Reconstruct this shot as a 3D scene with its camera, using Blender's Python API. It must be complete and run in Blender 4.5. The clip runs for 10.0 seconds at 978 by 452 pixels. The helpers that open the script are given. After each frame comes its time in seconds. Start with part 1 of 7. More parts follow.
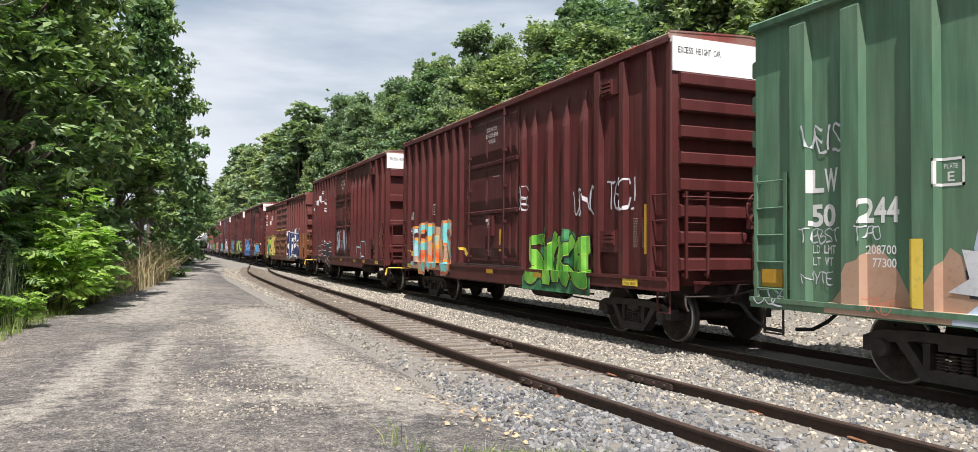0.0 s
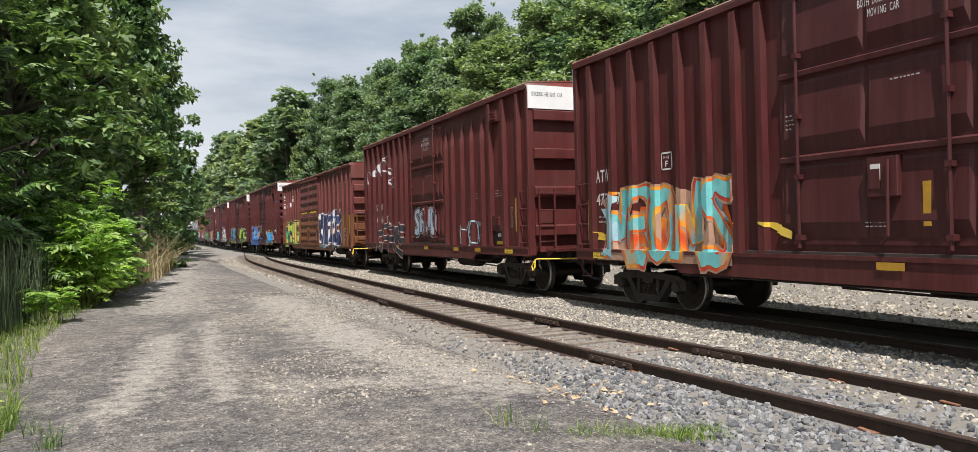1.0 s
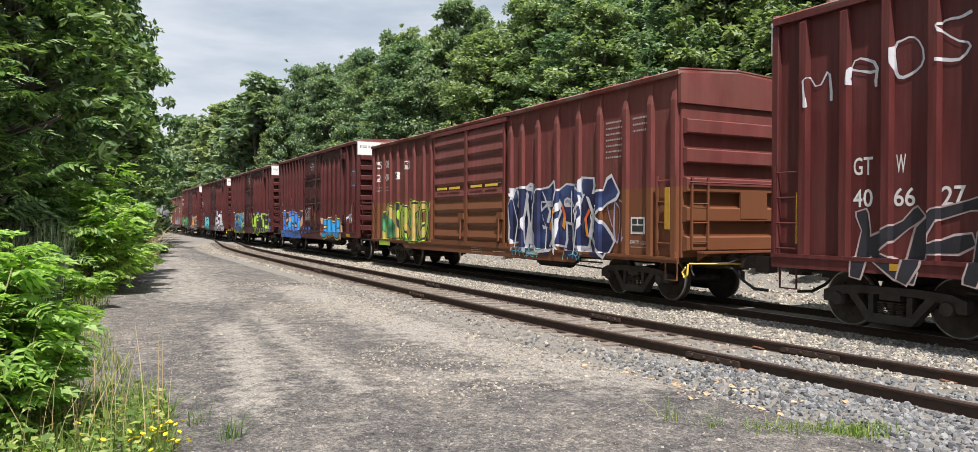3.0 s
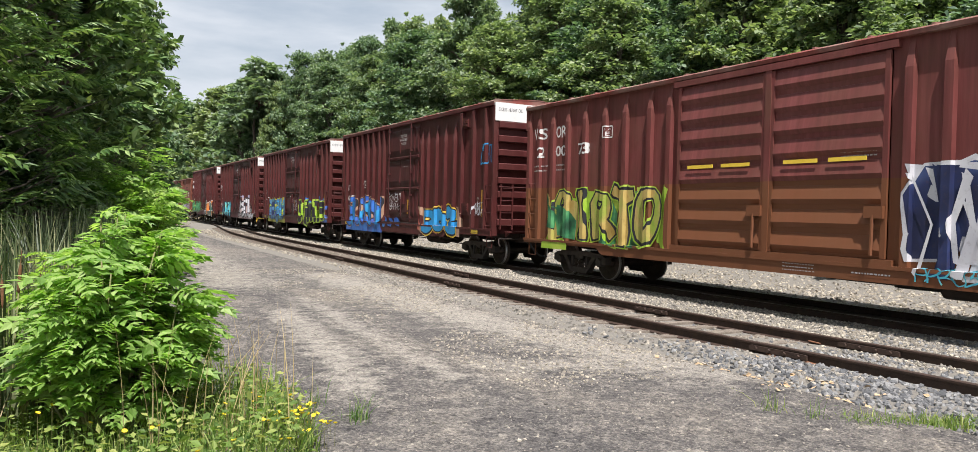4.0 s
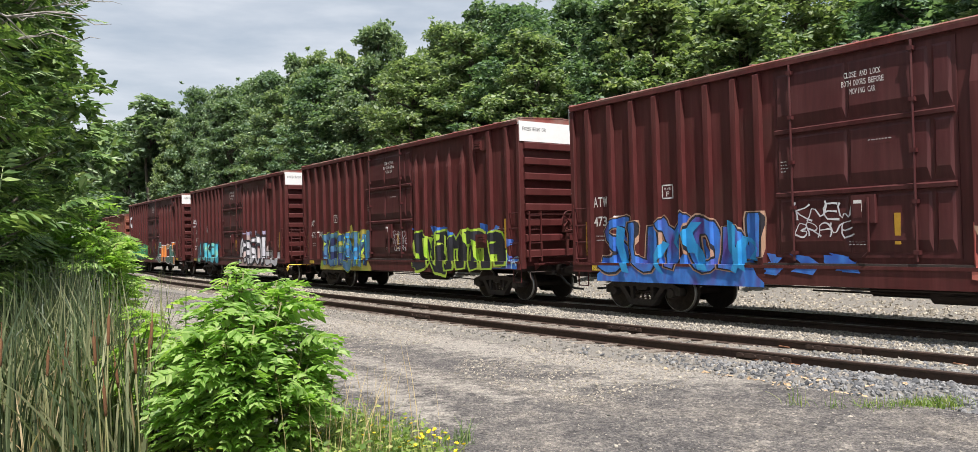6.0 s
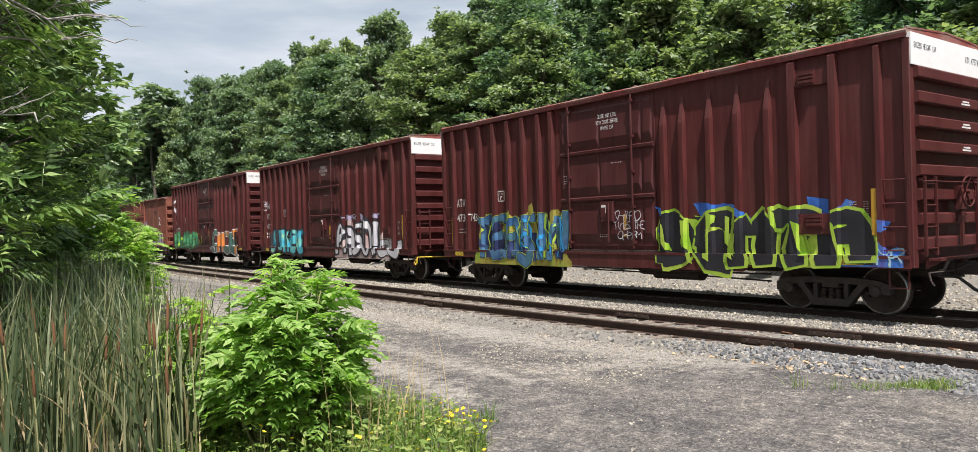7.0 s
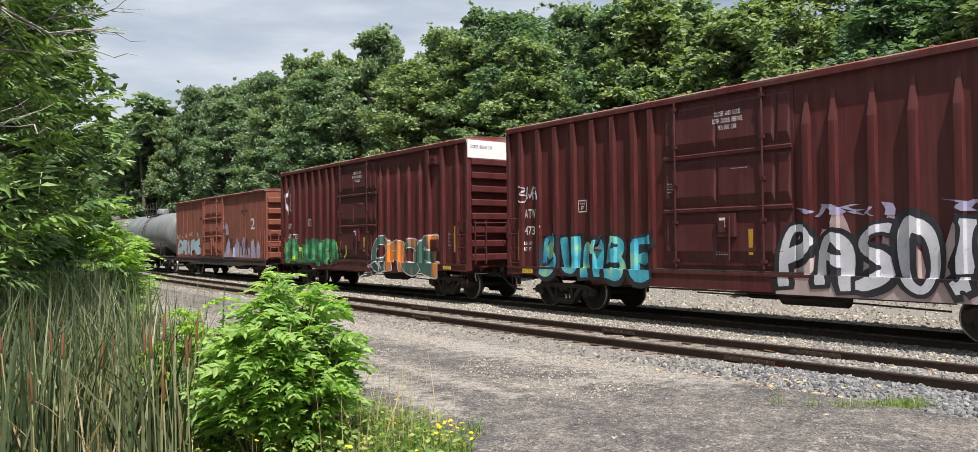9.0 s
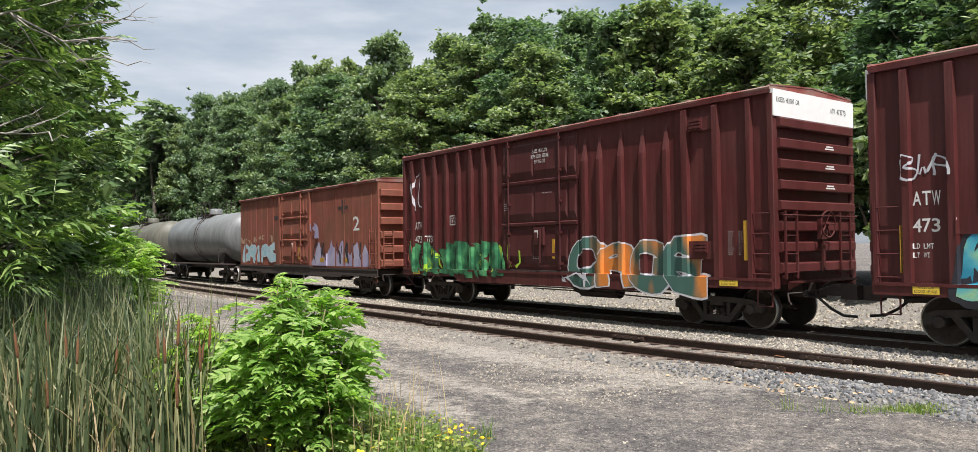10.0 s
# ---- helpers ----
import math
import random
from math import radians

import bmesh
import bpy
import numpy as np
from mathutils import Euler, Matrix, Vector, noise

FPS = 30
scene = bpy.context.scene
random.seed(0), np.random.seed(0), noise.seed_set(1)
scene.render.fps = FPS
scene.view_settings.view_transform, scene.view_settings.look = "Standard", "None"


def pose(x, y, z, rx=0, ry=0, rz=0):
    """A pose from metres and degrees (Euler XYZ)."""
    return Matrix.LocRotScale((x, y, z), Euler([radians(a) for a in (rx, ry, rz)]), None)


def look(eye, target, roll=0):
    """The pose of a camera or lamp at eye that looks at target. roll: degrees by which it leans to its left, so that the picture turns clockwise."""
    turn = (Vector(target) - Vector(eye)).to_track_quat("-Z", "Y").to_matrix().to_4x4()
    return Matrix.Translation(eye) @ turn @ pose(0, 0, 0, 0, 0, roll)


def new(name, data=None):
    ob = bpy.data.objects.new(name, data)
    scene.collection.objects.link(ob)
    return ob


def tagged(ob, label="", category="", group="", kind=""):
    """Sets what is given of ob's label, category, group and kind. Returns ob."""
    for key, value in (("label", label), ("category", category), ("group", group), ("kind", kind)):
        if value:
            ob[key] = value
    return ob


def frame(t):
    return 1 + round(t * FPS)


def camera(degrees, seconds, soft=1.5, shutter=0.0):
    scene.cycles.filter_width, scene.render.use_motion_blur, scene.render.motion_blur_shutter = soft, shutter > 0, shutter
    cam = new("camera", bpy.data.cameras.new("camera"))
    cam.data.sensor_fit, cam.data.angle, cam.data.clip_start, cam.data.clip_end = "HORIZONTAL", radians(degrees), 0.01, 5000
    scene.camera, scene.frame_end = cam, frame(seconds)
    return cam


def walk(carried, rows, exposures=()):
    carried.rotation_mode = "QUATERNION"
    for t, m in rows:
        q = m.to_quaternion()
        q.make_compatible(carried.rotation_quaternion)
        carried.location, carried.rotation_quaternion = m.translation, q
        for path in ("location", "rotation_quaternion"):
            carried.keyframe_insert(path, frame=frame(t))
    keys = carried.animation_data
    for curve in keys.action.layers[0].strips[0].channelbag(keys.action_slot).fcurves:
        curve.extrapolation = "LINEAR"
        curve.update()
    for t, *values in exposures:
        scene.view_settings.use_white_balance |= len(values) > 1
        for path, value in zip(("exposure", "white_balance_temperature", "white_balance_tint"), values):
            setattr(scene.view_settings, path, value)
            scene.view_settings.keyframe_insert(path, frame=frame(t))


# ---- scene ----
cam = camera(65.18, 10.0, soft=0.55)
PATH = [
    (0, pose(0.001, 0.001, 1.619, 91.63, -0.42, -23.15)),
    (0.5, pose(-0.512, 0.179, 1.632, 91.27, 0.41, -23.90)),
    (1, pose(-1.003, 0.388, 1.633, 90.16, 1.33, -24.43)),
    (1.5, pose(-1.443, 0.635, 1.652, 89.66, 1.46, -25.09)),
    (2, pose(-2.023, 0.807, 1.687, 90.12, 1.00, -25.87)),
    (2.2, pose(-2.171, 0.888, 1.688, 90.16, 0.84, -25.92)),
    (3.3, pose(-3.119, 1.302, 1.669, 89.42, -0.92, -28.92)),
    (3.5, pose(-3.346, 1.350, 1.683, 89.28, -1.26, -29.32)),
    (4, pose(-3.911, 1.563, 1.681, 88.95, -1.41, -28.76)),
    (4.5, pose(-4.555, 1.692, 1.704, 89.48, -0.46, -28.87)),
    (5, pose(-5.071, 1.818, 1.717, 89.90, 1.02, -32.06)),
    (5.5, pose(-5.563, 1.839, 1.738, 90.93, 1.31, -36.42)),
    (5.7, pose(-5.711, 1.818, 1.764, 91.04, 1.37, -36.88)),
    (6.8, pose(-6.197, 1.500, 1.853, 90.38, 1.57, -36.47)),
    (7, pose(-6.334, 1.463, 1.856, 90.07, 1.48, -36.65)),
    (7.5, pose(-6.470, 1.374, 1.862, 89.41, 1.31, -37.02)),
    (8, pose(-6.443, 1.337, 1.867, 89.64, 0.96, -37.32)),
    (8.5, pose(-6.435, 1.309, 1.881, 90.45, 0.69, -37.55)),
    (9, pose(-6.472, 1.280, 1.889, 91.10, 0.61, -37.45)),
    (9.5, pose(-6.505, 1.261, 1.891, 91.38, 0.62, -37.17)),
    (10, pose(-6.511, 1.265, 1.886, 91.54, 0.69, -36.83)),
]
walk(cam, PATH, ((0, 0.62), (0.5, 0.44), (1.0, 0.43), (1.5, 0.52), (2.2, 0.54), (3.5, 0.58), (5.5, 0.57), (10, 0.55)))

# ---- world and sun ----
SUN_WAY = Vector((-0.15, -0.42, 0.90)).normalized()
world = bpy.data.worlds.new("world")
scene.world = world
world.use_nodes = True
wn, wl = world.node_tree.nodes, world.node_tree.links
sky = wn.new("ShaderNodeTexSky")
sky.sky_type, sky.sun_disc = "NISHITA", False
sky.sun_elevation = math.asin(SUN_WAY.z)
sky.sun_rotation = math.atan2(SUN_WAY.x, SUN_WAY.y)
sky.air_density, sky.dust_density = 1.2, 2.0
dim = wn.new("ShaderNodeMix"); dim.data_type, dim.blend_type = "RGBA", "MULTIPLY"
dim.inputs[0].default_value = 1.0
dim.inputs[7].default_value = (0.105, 0.105, 0.105, 1)
wl.new(sky.outputs[0], dim.inputs[6])
tc = wn.new("ShaderNodeTexCoord")
stretch = wn.new("ShaderNodeMapping"); stretch.inputs[3].default_value = (1.0, 1.0, 4.5)
cloud = wn.new("ShaderNodeTexNoise")
cloud.inputs["Scale"].default_value, cloud.inputs["Detail"].default_value = 1.7, 7.0
cloud.inputs["Roughness"].default_value = 0.52
veil = wn.new("ShaderNodeValToRGB")
veil.color_ramp.elements[0].position, veil.color_ramp.elements[0].color = 0.30, (0.1, 0.1, 0.1, 1)
veil.color_ramp.elements[1].position, veil.color_ramp.elements[1].color = 0.56, (1, 1, 1, 1)
tint = wn.new("ShaderNodeValToRGB")
tint.color_ramp.elements[0].position, tint.color_ramp.elements[0].color = 0.35, (0.50, 0.57, 0.67, 1)
tint.color_ramp.elements[1].position, tint.color_ramp.elements[1].color = 0.68, (0.82, 0.86, 0.93, 1)
over = wn.new("ShaderNodeMix"); over.data_type = "RGBA"
wl.new(tc.outputs["Generated"], stretch.inputs[0])
wl.new(stretch.outputs[0], cloud.inputs["Vector"])
wl.new(cloud.outputs[0], veil.inputs[0]); wl.new(cloud.outputs[0], tint.inputs[0])
wl.new(veil.outputs[0], over.inputs[0]); wl.new(dim.outputs[2], over.inputs[6]); wl.new(tint.outputs[0], over.inputs[7])
wl.new(over.outputs[2], wn["Background"].inputs[0])
wn["Background"].inputs[1].default_value = 0.70

sun = new("sun", bpy.data.lights.new("sun", "SUN"))
sun.data.energy, sun.data.angle, sun.data.color = 5.4, 0.009, (1.0, 0.945, 0.915)
sun.matrix_world = look(SUN_WAY * 60, (0, 0, 0))


# ---- materials ----
def nodes_of(name):
    m = bpy.data.materials.new(name)
    m.use_nodes = True
    n, l = m.node_tree.nodes, m.node_tree.links
    return m, n, l, n["Principled BSDF"]


def ramp(n, l, fac, stops):
    r = n.new("ShaderNodeValToRGB")
    while len(r.color_ramp.elements) < len(stops):
        r.color_ramp.elements.new(0.5)
    for e, (p, c) in zip(r.color_ramp.elements, stops):
        e.position, e.color = p, (*c, 1)
    l.new(fac, r.inputs[0])
    return r.outputs[0]


def noise_node(n, l, scale, detail=4.0, rough=0.6, vec=None, squash=None):
    t = n.new("ShaderNodeTexNoise")
    t.inputs["Scale"].default_value, t.inputs["Detail"].default_value, t.inputs["Roughness"].default_value = scale, detail, rough
    if vec is None:
        vec = n.new("ShaderNodeTexCoord").outputs["Object"]
    if squash:
        mp = n.new("ShaderNodeMapping")
        mp.inputs[3].default_value = squash
        l.new(vec, mp.inputs[0])
        vec = mp.outputs[0]
    l.new(vec, t.inputs["Vector"])
    return t.outputs[0]


def mix(n, l, fac, a, b, mode="MIX"):
    x = n.new("ShaderNodeMix")
    x.data_type, x.blend_type = "RGBA", mode
    for sock, v in ((x.inputs[0], fac), (x.inputs[6], a), (x.inputs[7], b)):
        if isinstance(v, (int, float)):
            sock.default_value = v
        elif isinstance(v, tuple):
            sock.default_value = (*v, 1)
        else:
            l.new(v, sock)
    return x.outputs[2]


def bump(n, l, b, h, strength, dist=0.02):
    k = n.new("ShaderNodeBump")
    k.inputs["Strength"].default_value, k.inputs["Distance"].default_value = strength, dist
    l.new(h, k.inputs["Height"])
    l.new(k.outputs[0], b.inputs["Normal"])


def car_paint(name, base, rust, rough=0.5, wear=0.5, dirt=(0.10, 0.075, 0.055), band_z=None, band_tone=None):
    """Old freight car paint: vertical streaks, faded blotches, rust specks."""
    m, n, l, b = nodes_of(name)
    streak = noise_node(n, l, 2.2, 5, 0.65, squash=(1.0, 3.2, 0.25))
    blotch = noise_node(n, l, 0.8, 4, 0.55)
    speck = noise_node(n, l, 16, 6, 0.7)
    light = tuple(min(1, c * 1.35 + 0.008) for c in base)
    dark = tuple(c * 0.72 for c in base)
    col = ramp(n, l, streak, [(0.3, dark), (0.5, base), (0.75, light)])
    col = mix(n, l, ramp(n, l, blotch, [(0.42, (0, 0, 0)), (0.72, (wear, wear, wear))]), col, rust)
    col = mix(n, l, ramp(n, l, speck, [(0.62, (0, 0, 0)), (0.78, (wear, wear, wear))]), col, dirt)
    if band_z:  # an older coat below a painted line
        sep = n.new("ShaderNodeSeparateXYZ")
        l.new(n.new("ShaderNodeNewGeometry").outputs["Position"], sep.inputs[0])
        low = n.new("ShaderNodeMath"); low.operation = "LESS_THAN"
        l.new(sep.outputs[2], low.inputs[0]); low.inputs[1].default_value = band_z
        half = n.new("ShaderNodeMath"); half.operation = "MULTIPLY"
        l.new(low.outputs[0], half.inputs[0]); half.inputs[1].default_value = 0.8
        col = mix(n, l, half.outputs[0], col, band_tone)
    l.new(col, b.inputs["Base Color"])
    l.new(ramp(n, l, blotch, [(0.3, (rough - 0.1,) * 3), (0.8, (rough + 0.2,) * 3)]), b.inputs["Roughness"])
    dent = noise_node(n, l, 1.3, 2, 0.4)
    bump(n, l, b, dent, 0.35, 0.05)
    b.inputs["Specular IOR Level"].default_value = 0.35
    return m


def plain(name, a, b_, scale=6.0, rough=0.7, metal=0.0, bumpy=0.3, detail=5):
    """Two tones of one surface, mixed by grain at two scales."""
    m, n, l, b = nodes_of(name)
    f = noise_node(n, l, scale, detail, 0.65)
    g = noise_node(n, l, scale * 7, 3, 0.6)
    col = mix(n, l, 0.35, ramp(n, l, f, [(0.3, a), (0.7, b_)]), ramp(n, l, g, [(0.3, a), (0.7, b_)]))
    l.new(col, b.inputs["Base Color"])
    b.inputs["Roughness"].default_value, b.inputs["Metallic"].default_value = rough, metal
    bump(n, l, b, g, bumpy, 0.01)
    return m


def spray(name, stops, scale=1.2, squash=(1, 1, 1), rough=0.55):
    """Spray paint that runs from colour to colour."""
    m, n, l, b = nodes_of(name)
    f = noise_node(n, l, scale, 2, 0.5, squash=squash)
    g = noise_node(n, l, 14, 4, 0.6)
    k = len(stops)
    col = ramp(n, l, f, [(0.33 + 0.34 * i / max(1, k - 1), c) for i, c in enumerate(stops)])
    col = mix(n, l, ramp(n, l, g, [(0.55, (0, 0, 0)), (0.8, (0.35,) * 3)]), col, (0.09, 0.05, 0.045))
    l.new(col, b.inputs["Base Color"])
    b.inputs["Roughness"].default_value = rough
    return m


def foliage(name, dark, mid, light, rough=0.5, glow=0.35):
    """Leaves: a tone for each leaf and each plant, light coming through."""
    m, n, l, b = nodes_of(name)
    geo, info = n.new("ShaderNodeNewGeometry"), n.new("ShaderNodeObjectInfo")
    leaf = ramp(n, l, geo.outputs["Random Per Island"], [(0.0, dark), (0.55, mid), (1.0, light)])
    tone = ramp(n, l, info.outputs["Random"], [(0.0, (0.72, 0.82, 0.8)), (0.5, (1, 1, 1)), (1.0, (1.22, 1.12, 0.9))])
    col = mix(n, l, 1.0, leaf, tone, "MULTIPLY")
    l.new(col, b.inputs["Base Color"])
    b.inputs["Roughness"].default_value = rough
    b.inputs["Specular IOR Level"].default_value = 0.4
    tr = n.new("ShaderNodeBsdfTranslucent")
    l.new(mix(n, l, 1.0, col, (1.45, 1.6, 0.75), "MULTIPLY"), tr.inputs[0])
    sh = n.new("ShaderNodeMixShader")
    sh.inputs[0].default_value = glow
    l.new(b.outputs[0], sh.inputs[1]); l.new(tr.outputs[0], sh.inputs[2])
    l.new(sh.outputs[0], n["Material Output"].inputs[0])
    return m


def ground_material():
    """Packed grey gravel road with pale dust, darker oily tracks and small stones."""
    m, n, l, b = nodes_of("packed_gravel")
    big = noise_node(n, l, 0.33, 5, 0.55, squash=(1.5, 0.5, 1))
    mid = noise_node(n, l, 1.6, 6, 0.62)
    fine = noise_node(n, l, 38, 5, 0.7)
    v = n.new("ShaderNodeTexVoronoi"); v.inputs["Scale"].default_value = 30
    l.new(n.new("ShaderNodeTexCoord").outputs["Object"], v.inputs["Vector"])
    v2 = n.new("ShaderNodeTexVoronoi"); v2.inputs["Scale"].default_value = 75
    l.new(n.new("ShaderNodeTexCoord").outputs["Object"], v2.inputs["Vector"])
    col = ramp(n, l, big, [(0.36, (0.120, 0.114, 0.112)), (0.5, (0.178, 0.166, 0.154)), (0.62, (0.275, 0.248, 0.212))])
    col = mix(n, l, 0.45, col, ramp(n, l, mid, [(0.35, (0.103, 0.098, 0.096)), (0.55, (0.185, 0.172, 0.160)), (0.72, (0.32, 0.288, 0.246))]))
    peb = mix(n, l, 0.5, v.outputs["Color"], v2.outputs["Color"])
    bw = n.new("ShaderNodeRGBToBW"); l.new(peb, bw.inputs[0])
    col = mix(n, l, 1.0, col, ramp(n, l, bw.outputs[0], [(0.2, (0.50, 0.50, 0.52)), (0.5, (0.92, 0.92, 0.93)), (0.8, (1.60, 1.56, 1.48))]), "MULTIPLY")
    col = mix(n, l, 0.85, col, ramp(n, l, fine, [(0.3, (0.35, 0.35, 0.36)), (0.55, (0.98, 0.98, 0.98)), (0.75, (1.65, 1.63, 1.58))]), "MULTIPLY")
    blot = noise_node(n, l, 5.5, 8, 0.72)
    col = mix(n, l, 0.9, col, ramp(n, l, blot, [(0.32, (0.62, 0.62, 0.64)), (0.5, (1, 1, 1)), (0.68, (1.35, 1.32, 1.26))]), "MULTIPLY")
    at = n.new("ShaderNodeAttribute"); at.attribute_name = "dust"
    wob = n.new("ShaderNodeMath"); wob.operation = "MULTIPLY_ADD"
    l.new(blot, wob.inputs[0]); wob.inputs[1].default_value = 3.4; l.new(at.outputs["Fac"], wob.inputs[2])
    half = n.new("ShaderNodeMath"); half.operation = "MULTIPLY"; l.new(wob.outputs[0], half.inputs[0]); half.inputs[1].default_value = 0.36
    pale = mix(n, l, 0.75, (0.41, 0.375, 0.325), ramp(n, l, bw.outputs[0], [(0.2, (0.19, 0.177, 0.158)), (0.8, (0.58, 0.535, 0.46))]))
    col = mix(n, l, ramp(n, l, half.outputs[0], [(0.0, (0, 0, 0)), (0.66, (0, 0, 0)), (0.94, (0.68, 0.68, 0.68))]), col, pale)
    l.new(col, b.inputs["Base Color"])
    b.inputs["Roughness"].default_value = 0.95
    b.inputs["Specular IOR Level"].default_value = 0.2
    hs = n.new("ShaderNodeMath"); hs.operation = "ADD"
    l.new(v.outputs["Distance"], hs.inputs[0]); l.new(fine, hs.inputs[1])
    bump(n, l, b, hs.outputs[0], 0.9, 0.03)
    return m


def stone_material(name, a, b_, c):
    m, n, l, b = nodes_of(name)
    geo = n.new("ShaderNodeNewGeometry")
    col = ramp(n, l, geo.outputs["Random Per Island"], [(0.0, a), (0.5, b_), (1.0, c)])
    f = noise_node(n, l, 40, 4, 0.7)
    col = mix(n, l, 0.7, col, ramp(n, l, f, [(0.3, (0.6, 0.6, 0.6)), (0.7, (1.3, 1.28, 1.22))]), "MULTIPLY")
    l.new(col, b.inputs["Base Color"])
    b.inputs["Roughness"].default_value = 0.9
    return m


M_GROUND = ground_material()
M_BED = plain("ballast_dust", (0.12, 0.113, 0.103), (0.26, 0.24, 0.205), 24, 0.95, 0, 0.9)
M_STONE = stone_material("ballast_stone", (0.11, 0.105, 0.097), (0.21, 0.193, 0.17), (0.39, 0.355, 0.30))
M_STONE_PALE = stone_material("pale_ballast_stone", (0.15, 0.136, 0.115), (0.285, 0.256, 0.21), (0.46, 0.415, 0.34))
M_STONE_GREY = stone_material("crushed_grey_stone", (0.07, 0.073, 0.080), (0.14, 0.143, 0.15), (0.27, 0.27, 0.27))
M_RAIL = plain("rusty_rail", (0.026, 0.017, 0.013), (0.075, 0.043, 0.030), 9, 0.8, 0.2)
M_TREAD = plain("worn_steel", (0.22, 0.20, 0.18), (0.42, 0.40, 0.38), 5, 0.35, 0.9, 0.1)
M_TIE = plain("weathered_tie_wood", (0.11, 0.085, 0.065), (0.30, 0.26, 0.215), 6, 0.9, 0, 0.8)
M_RUST = plain("orange_rust", (0.14, 0.06, 0.03), (0.26, 0.12, 0.065), 12, 0.9)
M_TRUCK = plain("grimy_cast_steel", (0.022, 0.019, 0.017), (0.07, 0.058, 0.05), 7, 0.8, 0.1)
M_WHEEL = plain("wheel_steel", (0.035, 0.027, 0.022), (0.10, 0.075, 0.06), 8, 0.7, 0.3)
M_RIM = plain("polished_wheel_rim", (0.30, 0.29, 0.28), (0.55, 0.54, 0.52), 6, 0.35, 0.9, 0.05)
M_UNDER = plain("underframe_black", (0.025, 0.02, 0.018), (0.06, 0.042, 0.035), 5, 0.85)
M_HOSE = plain("rubber_hose", (0.015, 0.015, 0.015), (0.035, 0.033, 0.03), 9, 0.7)
M_MAROON = car_paint("maroon_paint", (0.084, 0.0200, 0.0195), (0.072, 0.0265, 0.0195), 0.48, 0.5)
M_MAROON_DOOR = car_paint("maroon_door_paint", (0.070, 0.0180, 0.0185), (0.064, 0.0235, 0.0185), 0.48, 0.45)
M_OXIDE = car_paint("oxide_red_paint", (0.096, 0.0222, 0.0210), (0.076, 0.0290, 0.0208), 0.48, 0.45)
M_BROWN = car_paint("red_brown_paint", (0.150, 0.0415, 0.0375), (0.118, 0.054, 0.033), 0.55, 0.6, band_z=2.38, band_tone=(0.165, 0.066, 0.026))
M_FADED = car_paint("faded_red_paint", (0.23, 0.072, 0.048), (0.16, 0.075, 0.042), 0.7, 0.85)
M_GREEN = car_paint("faded_green_paint", (0.095, 0.185, 0.115), (0.13, 0.155, 0.10), 0.5, 0.5)
M_ROOF = car_paint("roof_paint", (0.19, 0.05, 0.04), (0.28, 0.23, 0.19), 0.7, 0.9)
M_WHITE = plain("white_paint", (0.70, 0.70, 0.68), (0.82, 0.82, 0.80), 4, 0.5, 0, 0.05)
M_LETTER = plain("lettering_white", (0.58, 0.57, 0.55), (0.75, 0.74, 0.72), 12, 0.6, 0, 0.05)
M_PRINT = plain("weathered_small_print", (0.30, 0.28, 0.27), (0.46, 0.44, 0.43), 12, 0.6, 0, 0.05)
M_INK = plain("lettering_black", (0.02, 0.02, 0.02), (0.04, 0.04, 0.04), 12, 0.6, 0, 0.05)
M_YELLOW = plain("reflector_yellow", (0.34, 0.19, 0.02), (0.50, 0.28, 0.03), 10, 0.5, 0, 0.1)
M_SIGN = plain("sign_yellow", (0.72, 0.50, 0.04), (0.85, 0.60, 0.08), 10, 0.5, 0, 0.1)
M_TANK = car_paint("grey_tank_paint", (0.175, 0.185, 0.185), (0.12, 0.12, 0.11), 0.4, 0.4)
M_TANK_OLIVE = car_paint("dull_olive_tank_paint", (0.13, 0.13, 0.105), (0.09, 0.08, 0.06), 0.5, 0.6)
M_TANK_WHITE = car_paint("white_tank_paint", (0.60, 0.60, 0.58), (0.42, 0.40, 0.36), 0.45, 0.4)
M_BARK = plain("bark", (0.06, 0.048, 0.038), (0.17, 0.14, 0.115), 5, 0.95, 0, 0.9)
M_TWIG = plain("dead_twig", (0.20, 0.18, 0.16), (0.40, 0.37, 0.34), 8, 0.9)
M_STEM = plain("green_stem", (0.10, 0.13, 0.04), (0.20, 0.17, 0.07), 8, 0.7)
M_LEAF = foliage("forest_leaf", (0.075, 0.122, 0.074), (0.168, 0.240, 0.150), (0.305, 0.378, 0.255), 0.65)
# forest_leaf again, paler and flatter: distance haze put into the leaf colour
M_LEAF_HAZE = foliage("hazed_distant_leaf", (0.115, 0.170, 0.112), (0.20, 0.268, 0.172), (0.29, 0.355, 0.24), 0.65)
M_LEAF_LEFT = foliage("roadside_leaf", (0.046, 0.090, 0.038), (0.112, 0.190, 0.078), (0.24, 0.33, 0.15), 0.5, 0.26)
M_WALNUT = foliage("walnut_frond", (0.046, 0.098, 0.028), (0.118, 0.208, 0.058), (0.29, 0.39, 0.15), 0.42, 0.24)
M_SUMAC = foliage("bright_sumac_leaf", (0.16, 0.27, 0.06), (0.32, 0.46, 0.12), (0.50, 0.59, 0.23), 0.5, 0.5)
